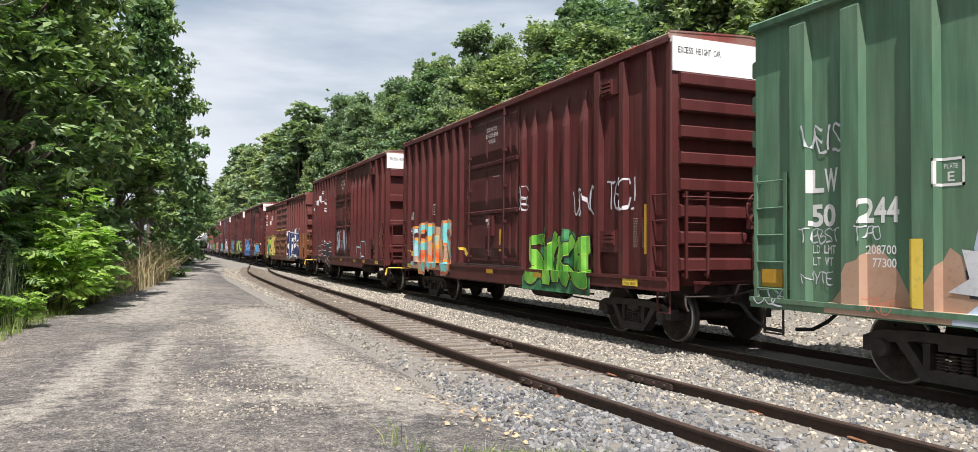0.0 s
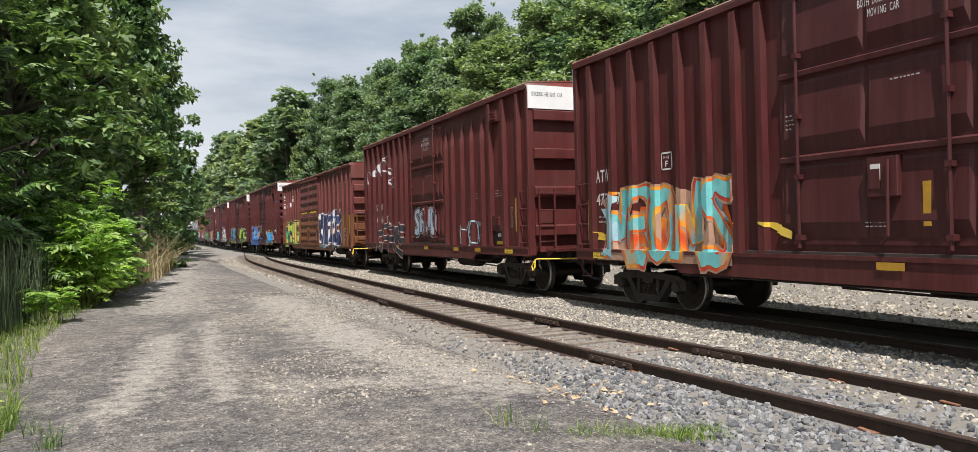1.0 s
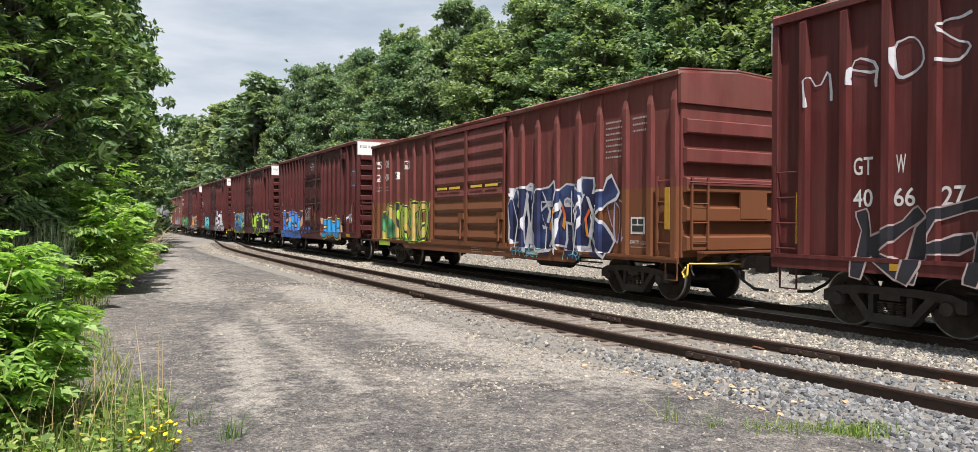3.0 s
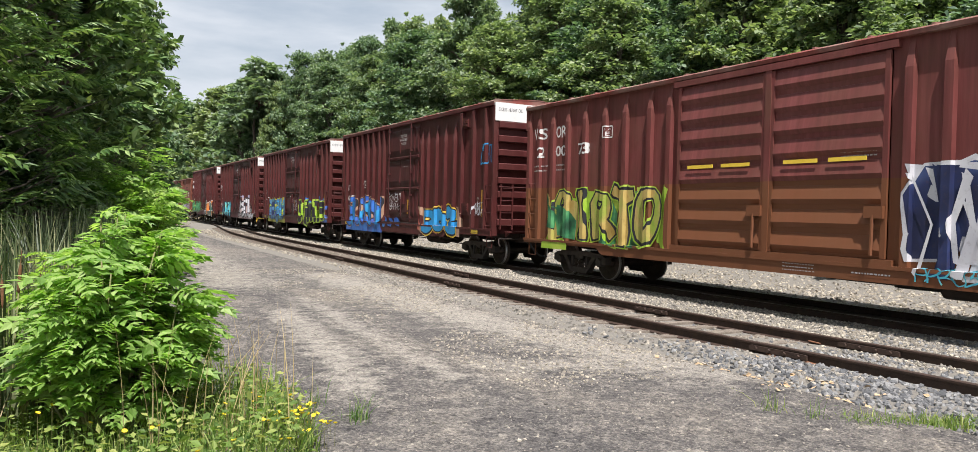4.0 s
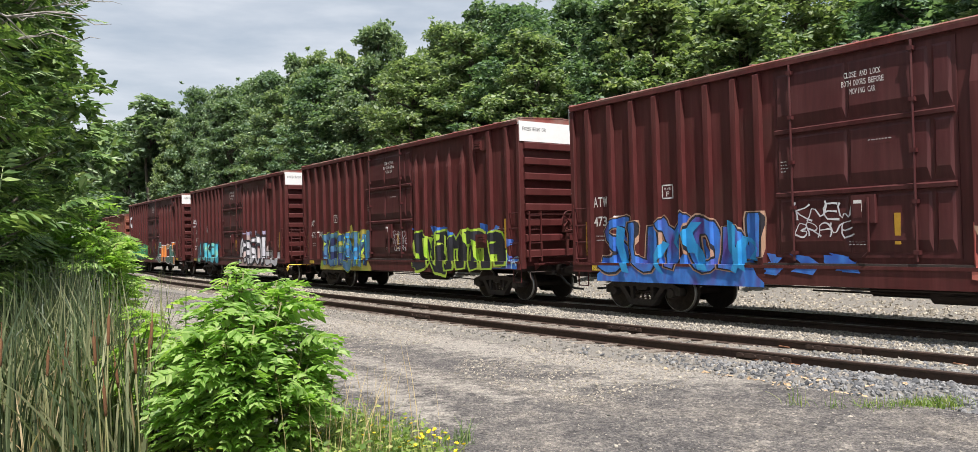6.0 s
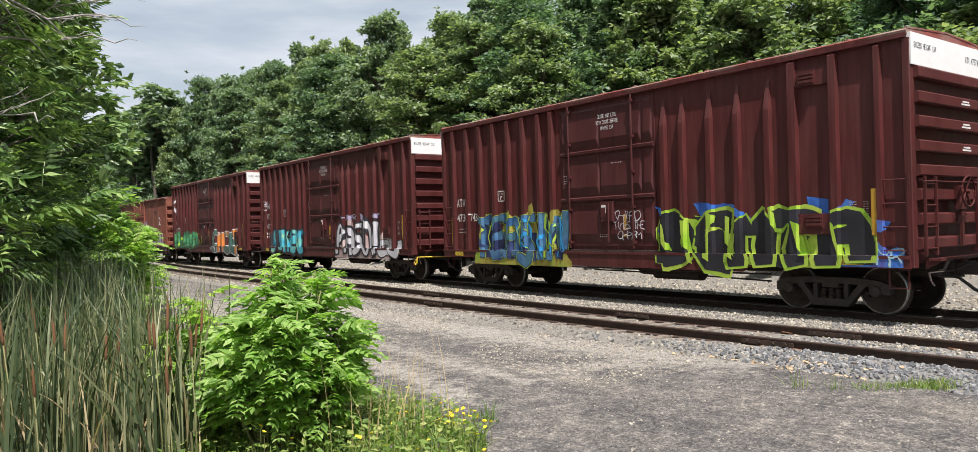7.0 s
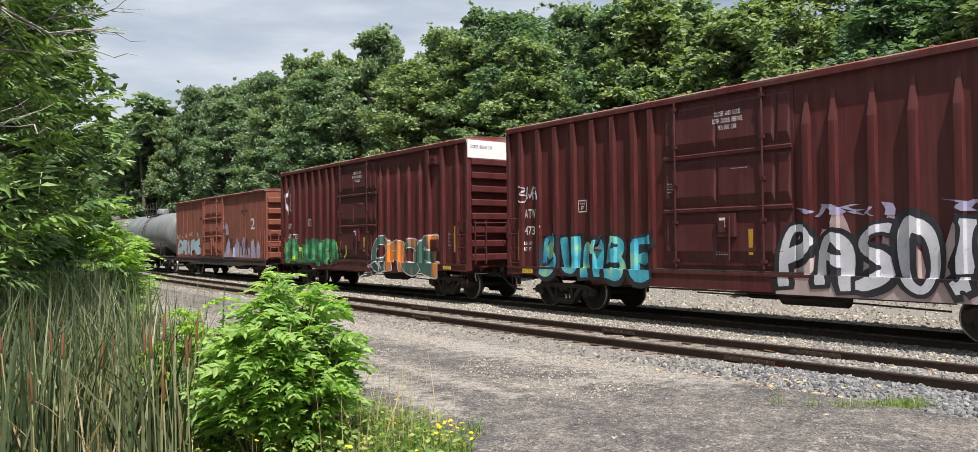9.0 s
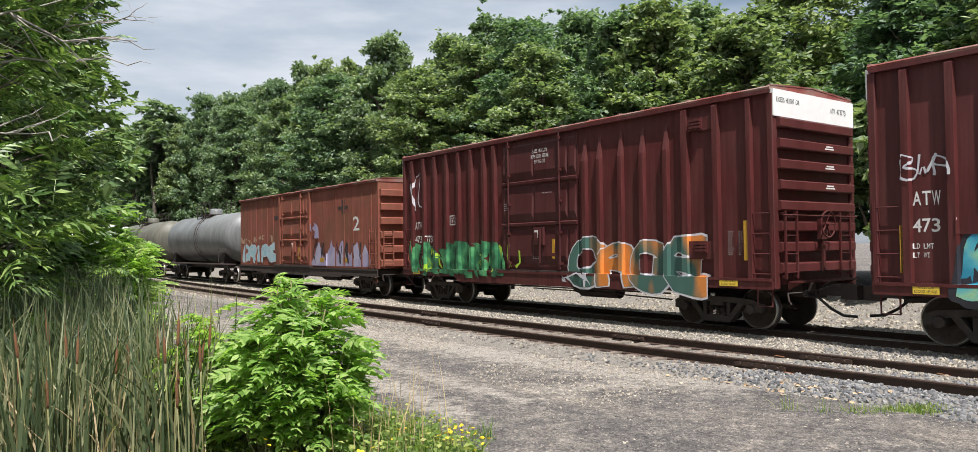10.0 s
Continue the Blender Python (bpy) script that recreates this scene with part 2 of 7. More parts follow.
M_REED = foliage("cattail_blade", (0.030, 0.052, 0.026), (0.095, 0.130, 0.066), (0.30, 0.31, 0.19), 0.45, 0.25)
M_STRAW = foliage("dry_reed", (0.24, 0.18, 0.09), (0.38, 0.30, 0.17), (0.52, 0.42, 0.26), 0.8, 0.2)
M_GRASS = foliage("roadside_grass", (0.062, 0.125, 0.028), (0.145, 0.235, 0.058), (0.33, 0.37, 0.15), 0.6, 0.36)
M_FLOWER = plain("yellow_petal", (0.75, 0.52, 0.01), (0.85, 0.66, 0.03), 20, 0.6)
M_CATTAIL = plain("cattail_head", (0.11, 0.05, 0.022), (0.20, 0.095, 0.04), 30, 0.95)
M_DEAD = plain("fallen_leaf", (0.32, 0.20, 0.10), (0.55, 0.42, 0.27), 12, 0.9)


# ---- mesh helpers ----
class Build:
    """Gathers boxes, prisms, tubes and turned shapes into one mesh."""

    def __init__(self):
        self.v, self.f = [], []

    def add(self, verts, faces):
        k = len(self.v)
        self.v += [tuple(p) for p in verts]
        self.f += [tuple(i + k for i in q) for q in faces]
        return self

    def box(self, x0, x1, y0, y1, z0, z1, c=0.0):
        """A box; c bevels its long upright edges in the xy plane."""
        if c <= 0:
            p = [(x, y, z) for z in (z0, z1) for x, y in ((x0, y0), (x1, y0), (x1, y1), (x0, y1))]
            return self.add(p, [(3, 2, 1, 0), (4, 5, 6, 7), (0, 1, 5, 4), (1, 2, 6, 5), (2, 3, 7, 6), (3, 0, 4, 7)])
        poly = [(x0 + c, y0), (x1 - c, y0), (x1, y0 + c), (x1, y1 - c), (x1 - c, y1), (x0 + c, y1), (x0, y1 - c), (x0, y0 + c)]
        return self.prism(poly, "z", z0, z1)

    def prism(self, poly, axis, a, b):
        """poly: (x, y) for z, (y, z) for x, (x, z) for y."""
        put = {"z": lambda p, s: (p[0], p[1], s), "x": lambda p, s: (s, p[0], p[1]), "y": lambda p, s: (p[0], s, p[1])}[axis]
        n = len(poly)
        v = [put(p, a) for p in poly] + [put(p, b) for p in poly]
        f = [tuple(range(n - 1, -1, -1)), tuple(range(n, 2 * n))] + [(i, (i + 1) % n, n + (i + 1) % n, n + i) for i in range(n)]
        return self.add(v, f)

    def tube(self, path, r, seg=6, r2=None):
        path = [Vector(p) for p in path]
        v, f = [], []
        for i, p in enumerate(path):
            d = (path[min(i + 1, len(path) - 1)] - path[max(i - 1, 0)]).normalized()
            u = d.cross(Vector((0, 0, 1)) if abs(d.z) < 0.9 else Vector((1, 0, 0))).normalized()
            w = d.cross(u)
            rr = r if r2 is None else r + (r2 - r) * i / (len(path) - 1)
            v += [p + u * rr * math.cos(k * math.tau / seg) + w * rr * math.sin(k * math.tau / seg) for k in range(seg)]
        for i in range(len(path) - 1):
            f += [(i * seg + k, i * seg + (k + 1) % seg, (i + 1) * seg + (k + 1) % seg, (i + 1) * seg + k) for k in range(seg)]
        f += [tuple(range(seg - 1, -1, -1)), tuple(range((len(path) - 1) * seg, len(path) * seg))]
        return self.add(v, f)

    def turn(self, profile, axis, seg=32, o=(0, 0, 0)):
        """profile: (r, a) pairs, turned about the axis through o."""
        v, f = [], []
        for r, a in profile:
            for k in range(seg):
                c, s = r * math.cos(k * math.tau / seg), r * math.sin(k * math.tau / seg)
                p = {"x": (a, c, s), "y": (s, a, c), "z": (c, s, a)}[axis]
                v.append((p[0] + o[0], p[1] + o[1], p[2] + o[2]))
        for i in range(len(profile) - 1):
            f += [(i * seg + k, i * seg + (k + 1) % seg, (i + 1) * seg + (k + 1) % seg, (i + 1) * seg + k) for k in range(seg)]
        return self.add(v, f)

    def mesh(self, name, material, smooth=False):
        me = bpy.data.meshes.new(name)
        me.from_pydata(self.v, [], self.f)
        bm = bmesh.new()
        bm.from_mesh(me)
        bmesh.ops.recalc_face_normals(bm, faces=bm.faces)
        bm.to_mesh(me)
        bm.free()
        me.materials.append(material)
        if smooth:
            me.polygons.foreach_set("use_smooth", [True] * len(me.polygons))
        return me


def raw_mesh(name, verts, faces, material, smooth=False):
    me = bpy.data.meshes.new(name)
    me.from_pydata(np.asarray(verts).tolist(), [], np.asarray(faces).tolist())
    me.materials.append(material)
    if smooth:
        me.polygons.foreach_set("use_smooth", [True] * len(me.polygons))
    return me


def part(name, data, parent, at=(0, 0, 0), label="", turn=None, kind=""):
    """Links a mesh as one object under a thing or a part."""
    ob = new(name, data)
    ob.parent = parent
    ob.location = at
    if turn:
        ob.rotation_euler = [radians(a) for a in turn]
    return tagged(ob, label=label, kind=kind)


def thing(name, at=(0, 0, 0), label="", category="", group="", kind=""):
    ob = new(name)
    ob.location = at
    ob.empty_display_size = 0.3
    return tagged(ob, label, category, group, kind)


# ---- ground, ballast and tracks ----
MAIN_X, GAUGE = 9.09, 1.435
SIDING = ((-60, 4.80), (-20, 4.75), (0, 4.64), (5, 4.55), (8, 4.40), (11, 4.22), (15, 4.22), (20, 4.30), (28, 4.45), (38, 4.62),
          (47, 4.88), (54, 5.35), (60, 6.00), (70, 7.15), (83, 8.36))
SY, SX = np.array([p[0] for p in SIDING], float), np.array([p[1] for p in SIDING], float)


def siding_x(y):
    """Centre line of the siding, eased over 3 m."""
    y = np.asarray(y, float)
    return sum(np.interp(y + d, SY, SX) for d in (-3, -1.5, 0, 1.5, 3)) / 5 + GAUGE / 2


def soft(x, a, b):
    t = np.clip((x - a) / (b - a), 0, 1)
    return t * t * (3 - 2 * t)


def waves(x, y, s, seed):
    r = np.random.RandomState(seed)
    out = 0
    for k in range(6):
        a, p, f = r.uniform(0, math.tau), r.uniform(0, math.tau), s * (1.6 ** k) * r.uniform(0.8, 1.2)
        out = out + np.sin((x * math.cos(a) + y * math.sin(a)) * f + p) / (1.5 ** k)
    return out / 3


def road_edge(y):
    """Where the road gives way to the verge."""
    return np.interp(y, [-40, 2, 7, 9, 12, 16, 24, 38, 60, 200, 900], [-12, -7.0, -2.25, -2.1, -2.4, -2.6, -2.0, -0.2, 1.0, 5.5, 20])


def ground_z(x, y):
    bed = soft(x, 2.7, 3.6)
    z = -0.13 + 0.012 * waves(x, y, 0.9, 3) - 0.14 * bed
    z = z + 0.025 * waves(x, y, 0.25, 5) * (1 - bed)
    ditch = soft(road_edge(y) - x, 0.2, 3.0)
    z = z - 0.25 * ditch
    return z + 0.6 * soft(x, 13.5, 17.5)


def grid_axis(*runs):
    out = []
    for a, b, step in runs:
        out += list(np.arange(a, b, step))
    return np.array(out + [runs[-1][1]])


gx = grid_axis((-900, -60, 120), (-60, -12, 6), (-12, 6, 0.2), (6, 20, 0.5), (20, 60, 5), (60, 900, 120))
gy = grid_axis((-300, -20, 40), (-20, 0, 2), (0, 30, 0.25), (30, 70, 1.0), (70, 200, 10), (200, 1500, 130))
GX, GY = np.meshgrid(gx, gy)
GZ = ground_z(GX, GY)
nx, ny = len(gx), len(gy)
idx = np.arange(nx * ny).reshape(ny, nx)
quads = np.stack([idx[:-1, :-1], idx[:-1, 1:], idx[1:, 1:], idx[1:, :-1]], -1).reshape(-1, 4)
ground = new("ground", raw_mesh("ground", np.stack([GX, GY, GZ], -1).reshape(-1, 3), quads, M_GROUND, True))


def band(points, wide):
    """How near the ground's corners lie to a line of points."""
    best = np.full(GX.shape, 99.0)
    for (xa, ya), (xb, yb) in zip(points, points[1:]):
        t = np.clip(((GX - xa) * (xb - xa) + (GY - ya) * (yb - ya)) / ((xb - xa) ** 2 + (yb - ya) ** 2), 0, 1)
        best = np.minimum(best, np.hypot(GX - xa - t * (xb - xa), GY - ya - t * (yb - ya)))
    return np.exp(-(best / wide) ** 2)


dust = np.maximum.reduce([band([(2.7, 8.2), (2.2, 11), (2.0, 15), (2.2, 22)], 0.75), 0.9 * band([(0.6, 9.4), (1.6, 9.0), (2.6, 8.2)], 0.35),
                          0.95 * band([(-1.3, 8.8), (-1.0, 11), (-0.6, 15)], 0.30), 0.8 * band([(-0.2, 9.0), (-0.1, 12), (0.2, 17)], 0.22),
                          0.7 * band([(-0.4, 20), (0.6, 40), (2.5, 70)], 1.3)])
layer = ground.data.attributes.new("dust", "FLOAT", "POINT")
layer.data.foreach_set("value", dust.reshape(-1).astype(np.float32))
tagged(ground, "grey packed gravel road with pale dust beside the tracks", "ground", kind="structure")


def bed_z(x, y):
    """The top of the ballast, lower between the rails and thinning out towards the road."""
    edge = 3.25 - 0.35 * soft(y, 8, 4) + 0.22 * waves(x * 0 + 1, y, 1.1, 9) - 0.3 * soft(y, 12, 20) + 0.9 * soft(y, 40, 60)
    up = soft(x, edge - 0.25, edge + 0.45)
    z = -0.30 + 0.165 * up + 0.012 * waves(x, y, 5.0, 7)
    z = z - 0.045 * soft(y, 8.0, 11.0) * soft(x, 3.6, 4.2) * (1 - soft(x, 6.6, 7.2))
    return z + 0.5 * soft(x, 13.2, 16.5) - 0.35 * soft(x, 16.5, 17.5)


bx = grid_axis((2.2, 8, 0.15), (8, 17.5, 0.4))
by = grid_axis((-40, 0, 2), (0, 30, 0.2), (30, 90, 1.0), (90, 400, 10))
BX, BY = np.meshgrid(bx, by)
n1, n2 = len(bx), len(by)
idx = np.arange(n1 * n2).reshape(n2, n1)
quads = np.stack([idx[:-1, :-1], idx[:-1, 1:], idx[1:, 1:], idx[1:, :-1]], -1).reshape(-1, 4)
bed = new("ballast_bed", raw_mesh("ballast_bed", np.stack([BX, BY, bed_z(BX, BY)], -1).reshape(-1, 3), quads, M_BED, True))
tagged(bed, "pale dusty ballast bed under both tracks", "ballast", kind="structure")

ICO = bmesh.new()
bmesh.ops.create_icosphere(ICO, subdivisions=1, radius=1)
ICO_V = np.array([v.co for v in ICO.verts])
ICO_F = np.array([[v.index for v in f.verts] for f in ICO.faces])
ICO.free()
OCT_V = np.array([(1, 0, 0), (-1, 0, 0), (0, 1, 0), (0, -1, 0), (0, 0, 1), (0, 0, -1)], float)
OCT_F = np.array([(0, 2, 4), (2, 1, 4), (1, 3, 4), (3, 0, 4), (2, 0, 5), (1, 2, 5), (3, 1, 5), (0, 3, 5)])


def spins(n, rng):
    q = rng.normal(size=(n, 4))
    q /= np.linalg.norm(q, axis=1)[:, None]
    w, x, y, z = q.T
    return np.stack([np.stack([1 - 2 * (y * y + z * z), 2 * (x * y - z * w), 2 * (x * z + y * w)], -1),
                     np.stack([2 * (x * y + z * w), 1 - 2 * (x * x + z * z), 2 * (y * z - x * w)], -1),
                     np.stack([2 * (x * z - y * w), 2 * (y * z + x * w), 1 - 2 * (x * x + y * y)], -1)], 1)


def stones(name, pos, size, material, label, seed, fine=True):
    """Broken stones, each with its own shape and turn, joined."""
    rng = np.random.RandomState(seed)
    V, F = (ICO_V, ICO_F) if fine else (OCT_V, OCT_F)
    n, k = len(pos), len(V)
    shape = V[None] * (1 + rng.uniform(-0.38, 0.3, (n, k, 1))) * rng.uniform(0.55, 1.25, (n, 1, 3)) * np.asarray(size)[:, None, None]
    verts = np.einsum("nij,nkj->nki", spins(n, rng), shape) + np.asarray(pos)[:, None]
    faces = F[None] + (np.arange(n) * k)[:, None, None]
    ob = new(name, raw_mesh(name, verts.reshape(-1, 3), faces.reshape(-1, 3), material))
    return tagged(ob, label, "stones", kind="stuff")


def scatter(n, x0, x1, y0, y1, seed, lift=0.0, keep=None, zf=bed_z, near=1.0):
    rng = np.random.RandomState(seed)
    x, y = rng.uniform(x0, x1, n), y0 + (y1 - y0) * rng.uniform(0, 1, n) ** near
    if keep is not None:
        k = keep(x, y, rng)
        x, y = x[k], y[k]
    return np.stack([x, y, zf(x, y) + lift], -1)


def off_rails(x, y, rng):
    c = siding_x(y)
    ok = (np.abs(np.abs(x - c) - GAUGE / 2) > 0.075) & (np.abs(np.abs(x - MAIN_X) - GAUGE / 2) > 0.075)
    bare = (np.abs(x - c) < 1.4) & (y > 8.6) & (rng.uniform(0, 1, len(x)) < 0.72)
    return ok & ~bare & (bed_z(x, y) > -0.24 + rng.uniform(0, 0.05, len(x)))


def grey_zone(x, y, rng):
    return off_rails(x, y, rng) & (rng.uniform(0, 1, len(x)) > 0.8 * soft(x, 4.6, 5.6)) & (rng.uniform(0, 1, len(x)) > soft(y, 7.5, 10.5) * 0.85)


rs = np.random.RandomState(4)
p = scatter(17000, 2.7, 8.0, 1.5, 11.5, 11, 0.0, grey_zone)
stones("crushed_stone", p, rs.uniform(0.018, 0.046, len(p)), M_STONE_GREY, "grey crushed stone heaped along the near rail", 21)
p = scatter(15000, 3.0, 8.3, 7.0, 24, 12, 0.0, off_rails)
stones("ballast_stone", p, rs.uniform(0.016, 0.036, len(p)), M_STONE, "mixed grey and tan ballast between the two tracks", 22)
p = scatter(12000, 5.5, 8.4, 2.0, 34, 13, 0.0, off_rails)
stones("pale_ballast_stone", p, rs.uniform(0.018, 0.040, len(p)), M_STONE_PALE, "pale ballast on the shoulder of the main track", 23)
p = scatter(9000, 3.4, 8.3, 24, 62, 14, 0.0, off_rails)
stones("far_ballast_stone", p, rs.uniform(0.03, 0.06, len(p)), M_STONE_PALE, "pale ballast around the far end of the siding", 24, False)
p = scatter(15000, 9.9, 16.5, 2.0, 60, 15, 0.0, off_rails, near=1.4)
stones("bank_stone", p, rs.uniform(0.03, 0.065, len(p)), M_STONE_PALE, "pale loose stone bank beyond the main track", 25, False)


def road_keep(x, y, rng):
    return (x > road_edge(y) + 0.1) & (x < 3.3)


p = scatter(16000, -8, 3.2, 3.5, 26, 16, 0.0, road_keep, zf=ground_z, near=1.3)
stones("loose_road_stone", p, rs.uniform(0.006, 0.017, len(p)) * (1 + 1.0 * (rs.uniform(0, 1, len(p)) > 0.96)), M_STONE, "small loose stones on the gravel road", 26, False)
dust = scatter(8000, 0.2, 3.4, 8.0, 24, 17, 0.0, lambda x, y, rng: waves(x, y, 0.8, 31) + 0.5 * waves(x, y, 2.5, 32) > 0.12, zf=ground_z)
stones("pale_road_chip", dust, rs.uniform(0.010, 0.026, len(dust)), M_STONE_PALE, "pale broken stone chips strewn over the road", 27, False)

RAIL_H = 0.168
RAIL = [(-0.066, 0), (0.066, 0), (0.066, 0.012), (0.012, 0.034), (0.010, 0.120), (0.034, 0.134), (0.036, 0.158), (0.026, RAIL_H),
        (-0.026, RAIL_H), (-0.036, 0.158), (-0.034, 0.134), (-0.010, 0.120), (-0.012, 0.034), (-0.066, 0.012)]


def rail_mesh(name, xs, ys, material):
    n = len(RAIL)
    v = [(x + px, y, pz - RAIL_H) for x, y in zip(xs, ys) for px, pz in RAIL]
    f = [(i * n + k, i * n + (k + 1) % n, (i + 1) * n + (k + 1) % n, (i + 1) * n + k) for i in range(len(ys) - 1) for k in range(n)]
    b = Build().add(v, f + [tuple(range(n)), tuple(range((len(ys) - 1) * n, len(ys) * n))])
    return b.mesh(name, material)


siding = thing("siding_track", (0, 0, 0), "rusty unused siding track half buried in ballast", "railway track", kind="structure")
main = thing("main_track", (0, 0, 0), "main track with dark rails on ballast under the train", "railway track", kind="structure")
ys = np.concatenate([np.arange(-40, 0, 4), np.arange(0, 84, 1.0)])
for s in (-1, 1):
    part("rail", rail_mesh("siding_rail", siding_x(ys) + s * GAUGE / 2, ys, M_RAIL), siding)
    part("rail", rail_mesh("main_rail", [MAIN_X + s * GAUGE / 2] * 2, [-60, 420], M_RAIL), main)
    top = Build().box(-0.024, 0.024, -60, 420, 0.0, 0.003).mesh("rail_tread", M_TREAD)
    part("rail_tread", top, main, (MAIN_X + s * GAUGE / 2, 0, 0), "thin bright worn strip on the rail head")

# joint bars with four bolts, at the places where the siding rails meet
bar = Build().prism([(-0.45, -0.115), (0.45, -0.115), (0.45, -0.055), (0.42, -0.045), (-0.42, -0.045), (-0.45, -0.055)], "x", -0.022, 0.022)
for k in (-0.33, -0.12, 0.12, 0.33):
    bar.turn([(0.001, -0.055), (0.024, -0.055), (0.024, -0.02), (0.001, -0.02)], "x", 8, (0, k, -0.08))
BAR = bar.mesh("joint_bar", M_RAIL)
for s, y in ((-1, 8.55), (1, 8.25), (1, 12.6), (-1, 18.2), (1, 20.6), (-1, 27.5), (1, 30.2)):
    x = float(siding_x(y)) + s * GAUGE / 2
    lean = math.degrees(math.atan2(float(siding_x(y - 0.5) - siding_x(y + 0.5)), 1.0))
    part("joint_bar", BAR, siding, (x - 0.034, y, 0), turn=(0, 0, lean), label="rusty bolted joint bar")
    part("joint_bar", BAR, siding, (x + 0.034, y, 0), turn=(0, 0, lean + 180), label="rusty bolted joint bar")
PLATE = Build().box(-0.17, 0.17, -0.09, 0.09, -0.012, 0.0, 0.01).mesh("tie_plate", M_RUST)
for s, y in ((-1, 8.05), (-1, 8.62), (1, 6.45), (1, 9.1), (-1, 4.9), (1, 5.2)):
    part("tie_plate", PLATE, siding, (float(siding_x(y)) + s * (GAUGE / 2 + (0.1 if s > 0 else -0.1)), y, -0.118), turn=(4, 3 * s, 8 * s), label="loose rusty tie plate")

rt = random.Random(8)
TIES = []
for k in range(4):
    L = rt.uniform(1.22, 1.36)
    b = Build()
    n = 5
    for i in range(n):  # split and weathered: strips of uneven height
        y0, y1 = -0.115 + 0.23 * i / n, -0.115 + 0.23 * (i + 1) / n - 0.006
        b.box(-L + rt.uniform(0, 0.06), L - rt.uniform(0, 0.06), y0, y1, -0.16, rt.uniform(-0.012, 0.004))
    TIES.append(b.mesh("tie", M_TIE))
y = -6.0
while y < 66:
    part("tie", TIES[rt.randrange(4)], siding, (float(siding_x(y)) + rt.uniform(-0.05, 0.05), y, -0.146 - (0.02 if y < 8 else 0.0) + rt.uniform(-0.006, 0.004)), turn=(0, 0, rt.uniform(-2, 2)))
    y += rt.uniform(0.5, 0.58)
y = -4.0
while y < 60:
    part("tie", TIES[rt.randrange(4)], main, (MAIN_X + rt.uniform(-0.04, 0.04), y, -0.158), turn=(0, 0, rt.uniform(-1, 1)))
    y += 0.53


# ---- the train ----
# Car space: y = 0 is the leading end, +y runs back along the car, x = 0 is the track's centre, z = 0 the rail head.
HALF, SKIN = 1.625, 1.52
MESH = {}


def shared(key, make):
    if key not in MESH:
        MESH[key] = make()
    return MESH[key]


WHEEL_R = 0.457


def wheel_mesh():
    b = Build()
    for s in (-1, 1):
        b.turn([(0.10, s * 0.66), (0.13, s * 0.68), (0.20, s * 0.725), (0.36, s * 0.735), (0.395, s * 0.79), (0.435, s * 0.795),
                (0.452, s * 0.785), (0.457, s * 0.70), (0.462, s * 0.69), (0.482, s * 0.675), (0.482, s * 0.66), (0.40, s * 0.655), (0.36, s * 0.70), (0.10, s * 0.63)], "x", 36)
        b.turn([(0.001, s * 0.86), (0.09, s * 0.86), (0.10, s * 0.66)], "x", 12)
    b.turn([(0.085, -0.66), (0.075, 0), (0.085, 0.66)], "x", 12)
    for k in range(5):  # casting marks on the wheel plates
        a = k * math.tau / 5
        for s in (-1, 1):
            b.turn([(0.001, s * 0.746), (0.022, s * 0.742), (0.024, s * 0.72)], "x", 6, (0, 0.27 * math.cos(a), 0.27 * math.sin(a)))
    return b.mesh("wheelset", M_WHEEL, True)


def rim_mesh():
    return Build().turn([(0.428, 0.7965), (0.440, 0.800), (0.455, 0.790), (0.4595, 0.74)], "x", 36).mesh("rim", M_RIM, True)


def side_frame_mesh():
    b = Build()
    b.prism([(-1.16, 0.40), (-1.16, 0.58), (-0.95, 0.66), (-0.45, 0.70), (0.45, 0.70), (0.95, 0.66), (1.16, 0.58), (1.16, 0.40), (1.02, 0.40),
             (0.98, 0.52), (0.70, 0.545), (0.42, 0.58), (-0.42, 0.58), (-0.70, 0.545), (-0.98, 0.52), (-1.02, 0.40)], "x", -0.085, 0.085)
    for s in (-1, 1):
        b.prism([(s * 0.72, 0.56), (s * 0.56, 0.57), (s * 0.30, 0.24), (s * 0.42, 0.22)], "x", -0.08, 0.08)
        b.prism([(s * 0.36, 0.57), (s * 0.27, 0.57), (s * 0.27, 0.25), (s * 0.36, 0.25)], "x", -0.075, 0.075)
        b.turn([(0.001, -0.14), (0.10, -0.13), (0.115, -0.09), (0.115, 0.06)], "x", 14, (0, s * 0.89, 0.457))
        b.box(-0.09, 0.09, s * 0.89 - 0.13, s * 0.89 + 0.13, 0.53, 0.62, 0.03)
    b.prism([(-0.46, 0.25), (-0.36, 0.14), (0.36, 0.14), (0.46, 0.25), (0.28, 0.28), (-0.28, 0.28)], "x", -0.10, 0.10)
    return b.mesh("side_frame", M_TRUCK)


def spring_mesh():
    b = Build()
    coil = []
    for i in range(6):
        z = 0.27 + i * 0.036
        coil += [(0.03, z), (0.062, z + 0.004), (0.068, z + 0.012), (0.062, z + 0.02), (0.03, z + 0.026)]
    b.turn(coil, "z", 10)
    return b.mesh("spring", M_WHEEL, True)


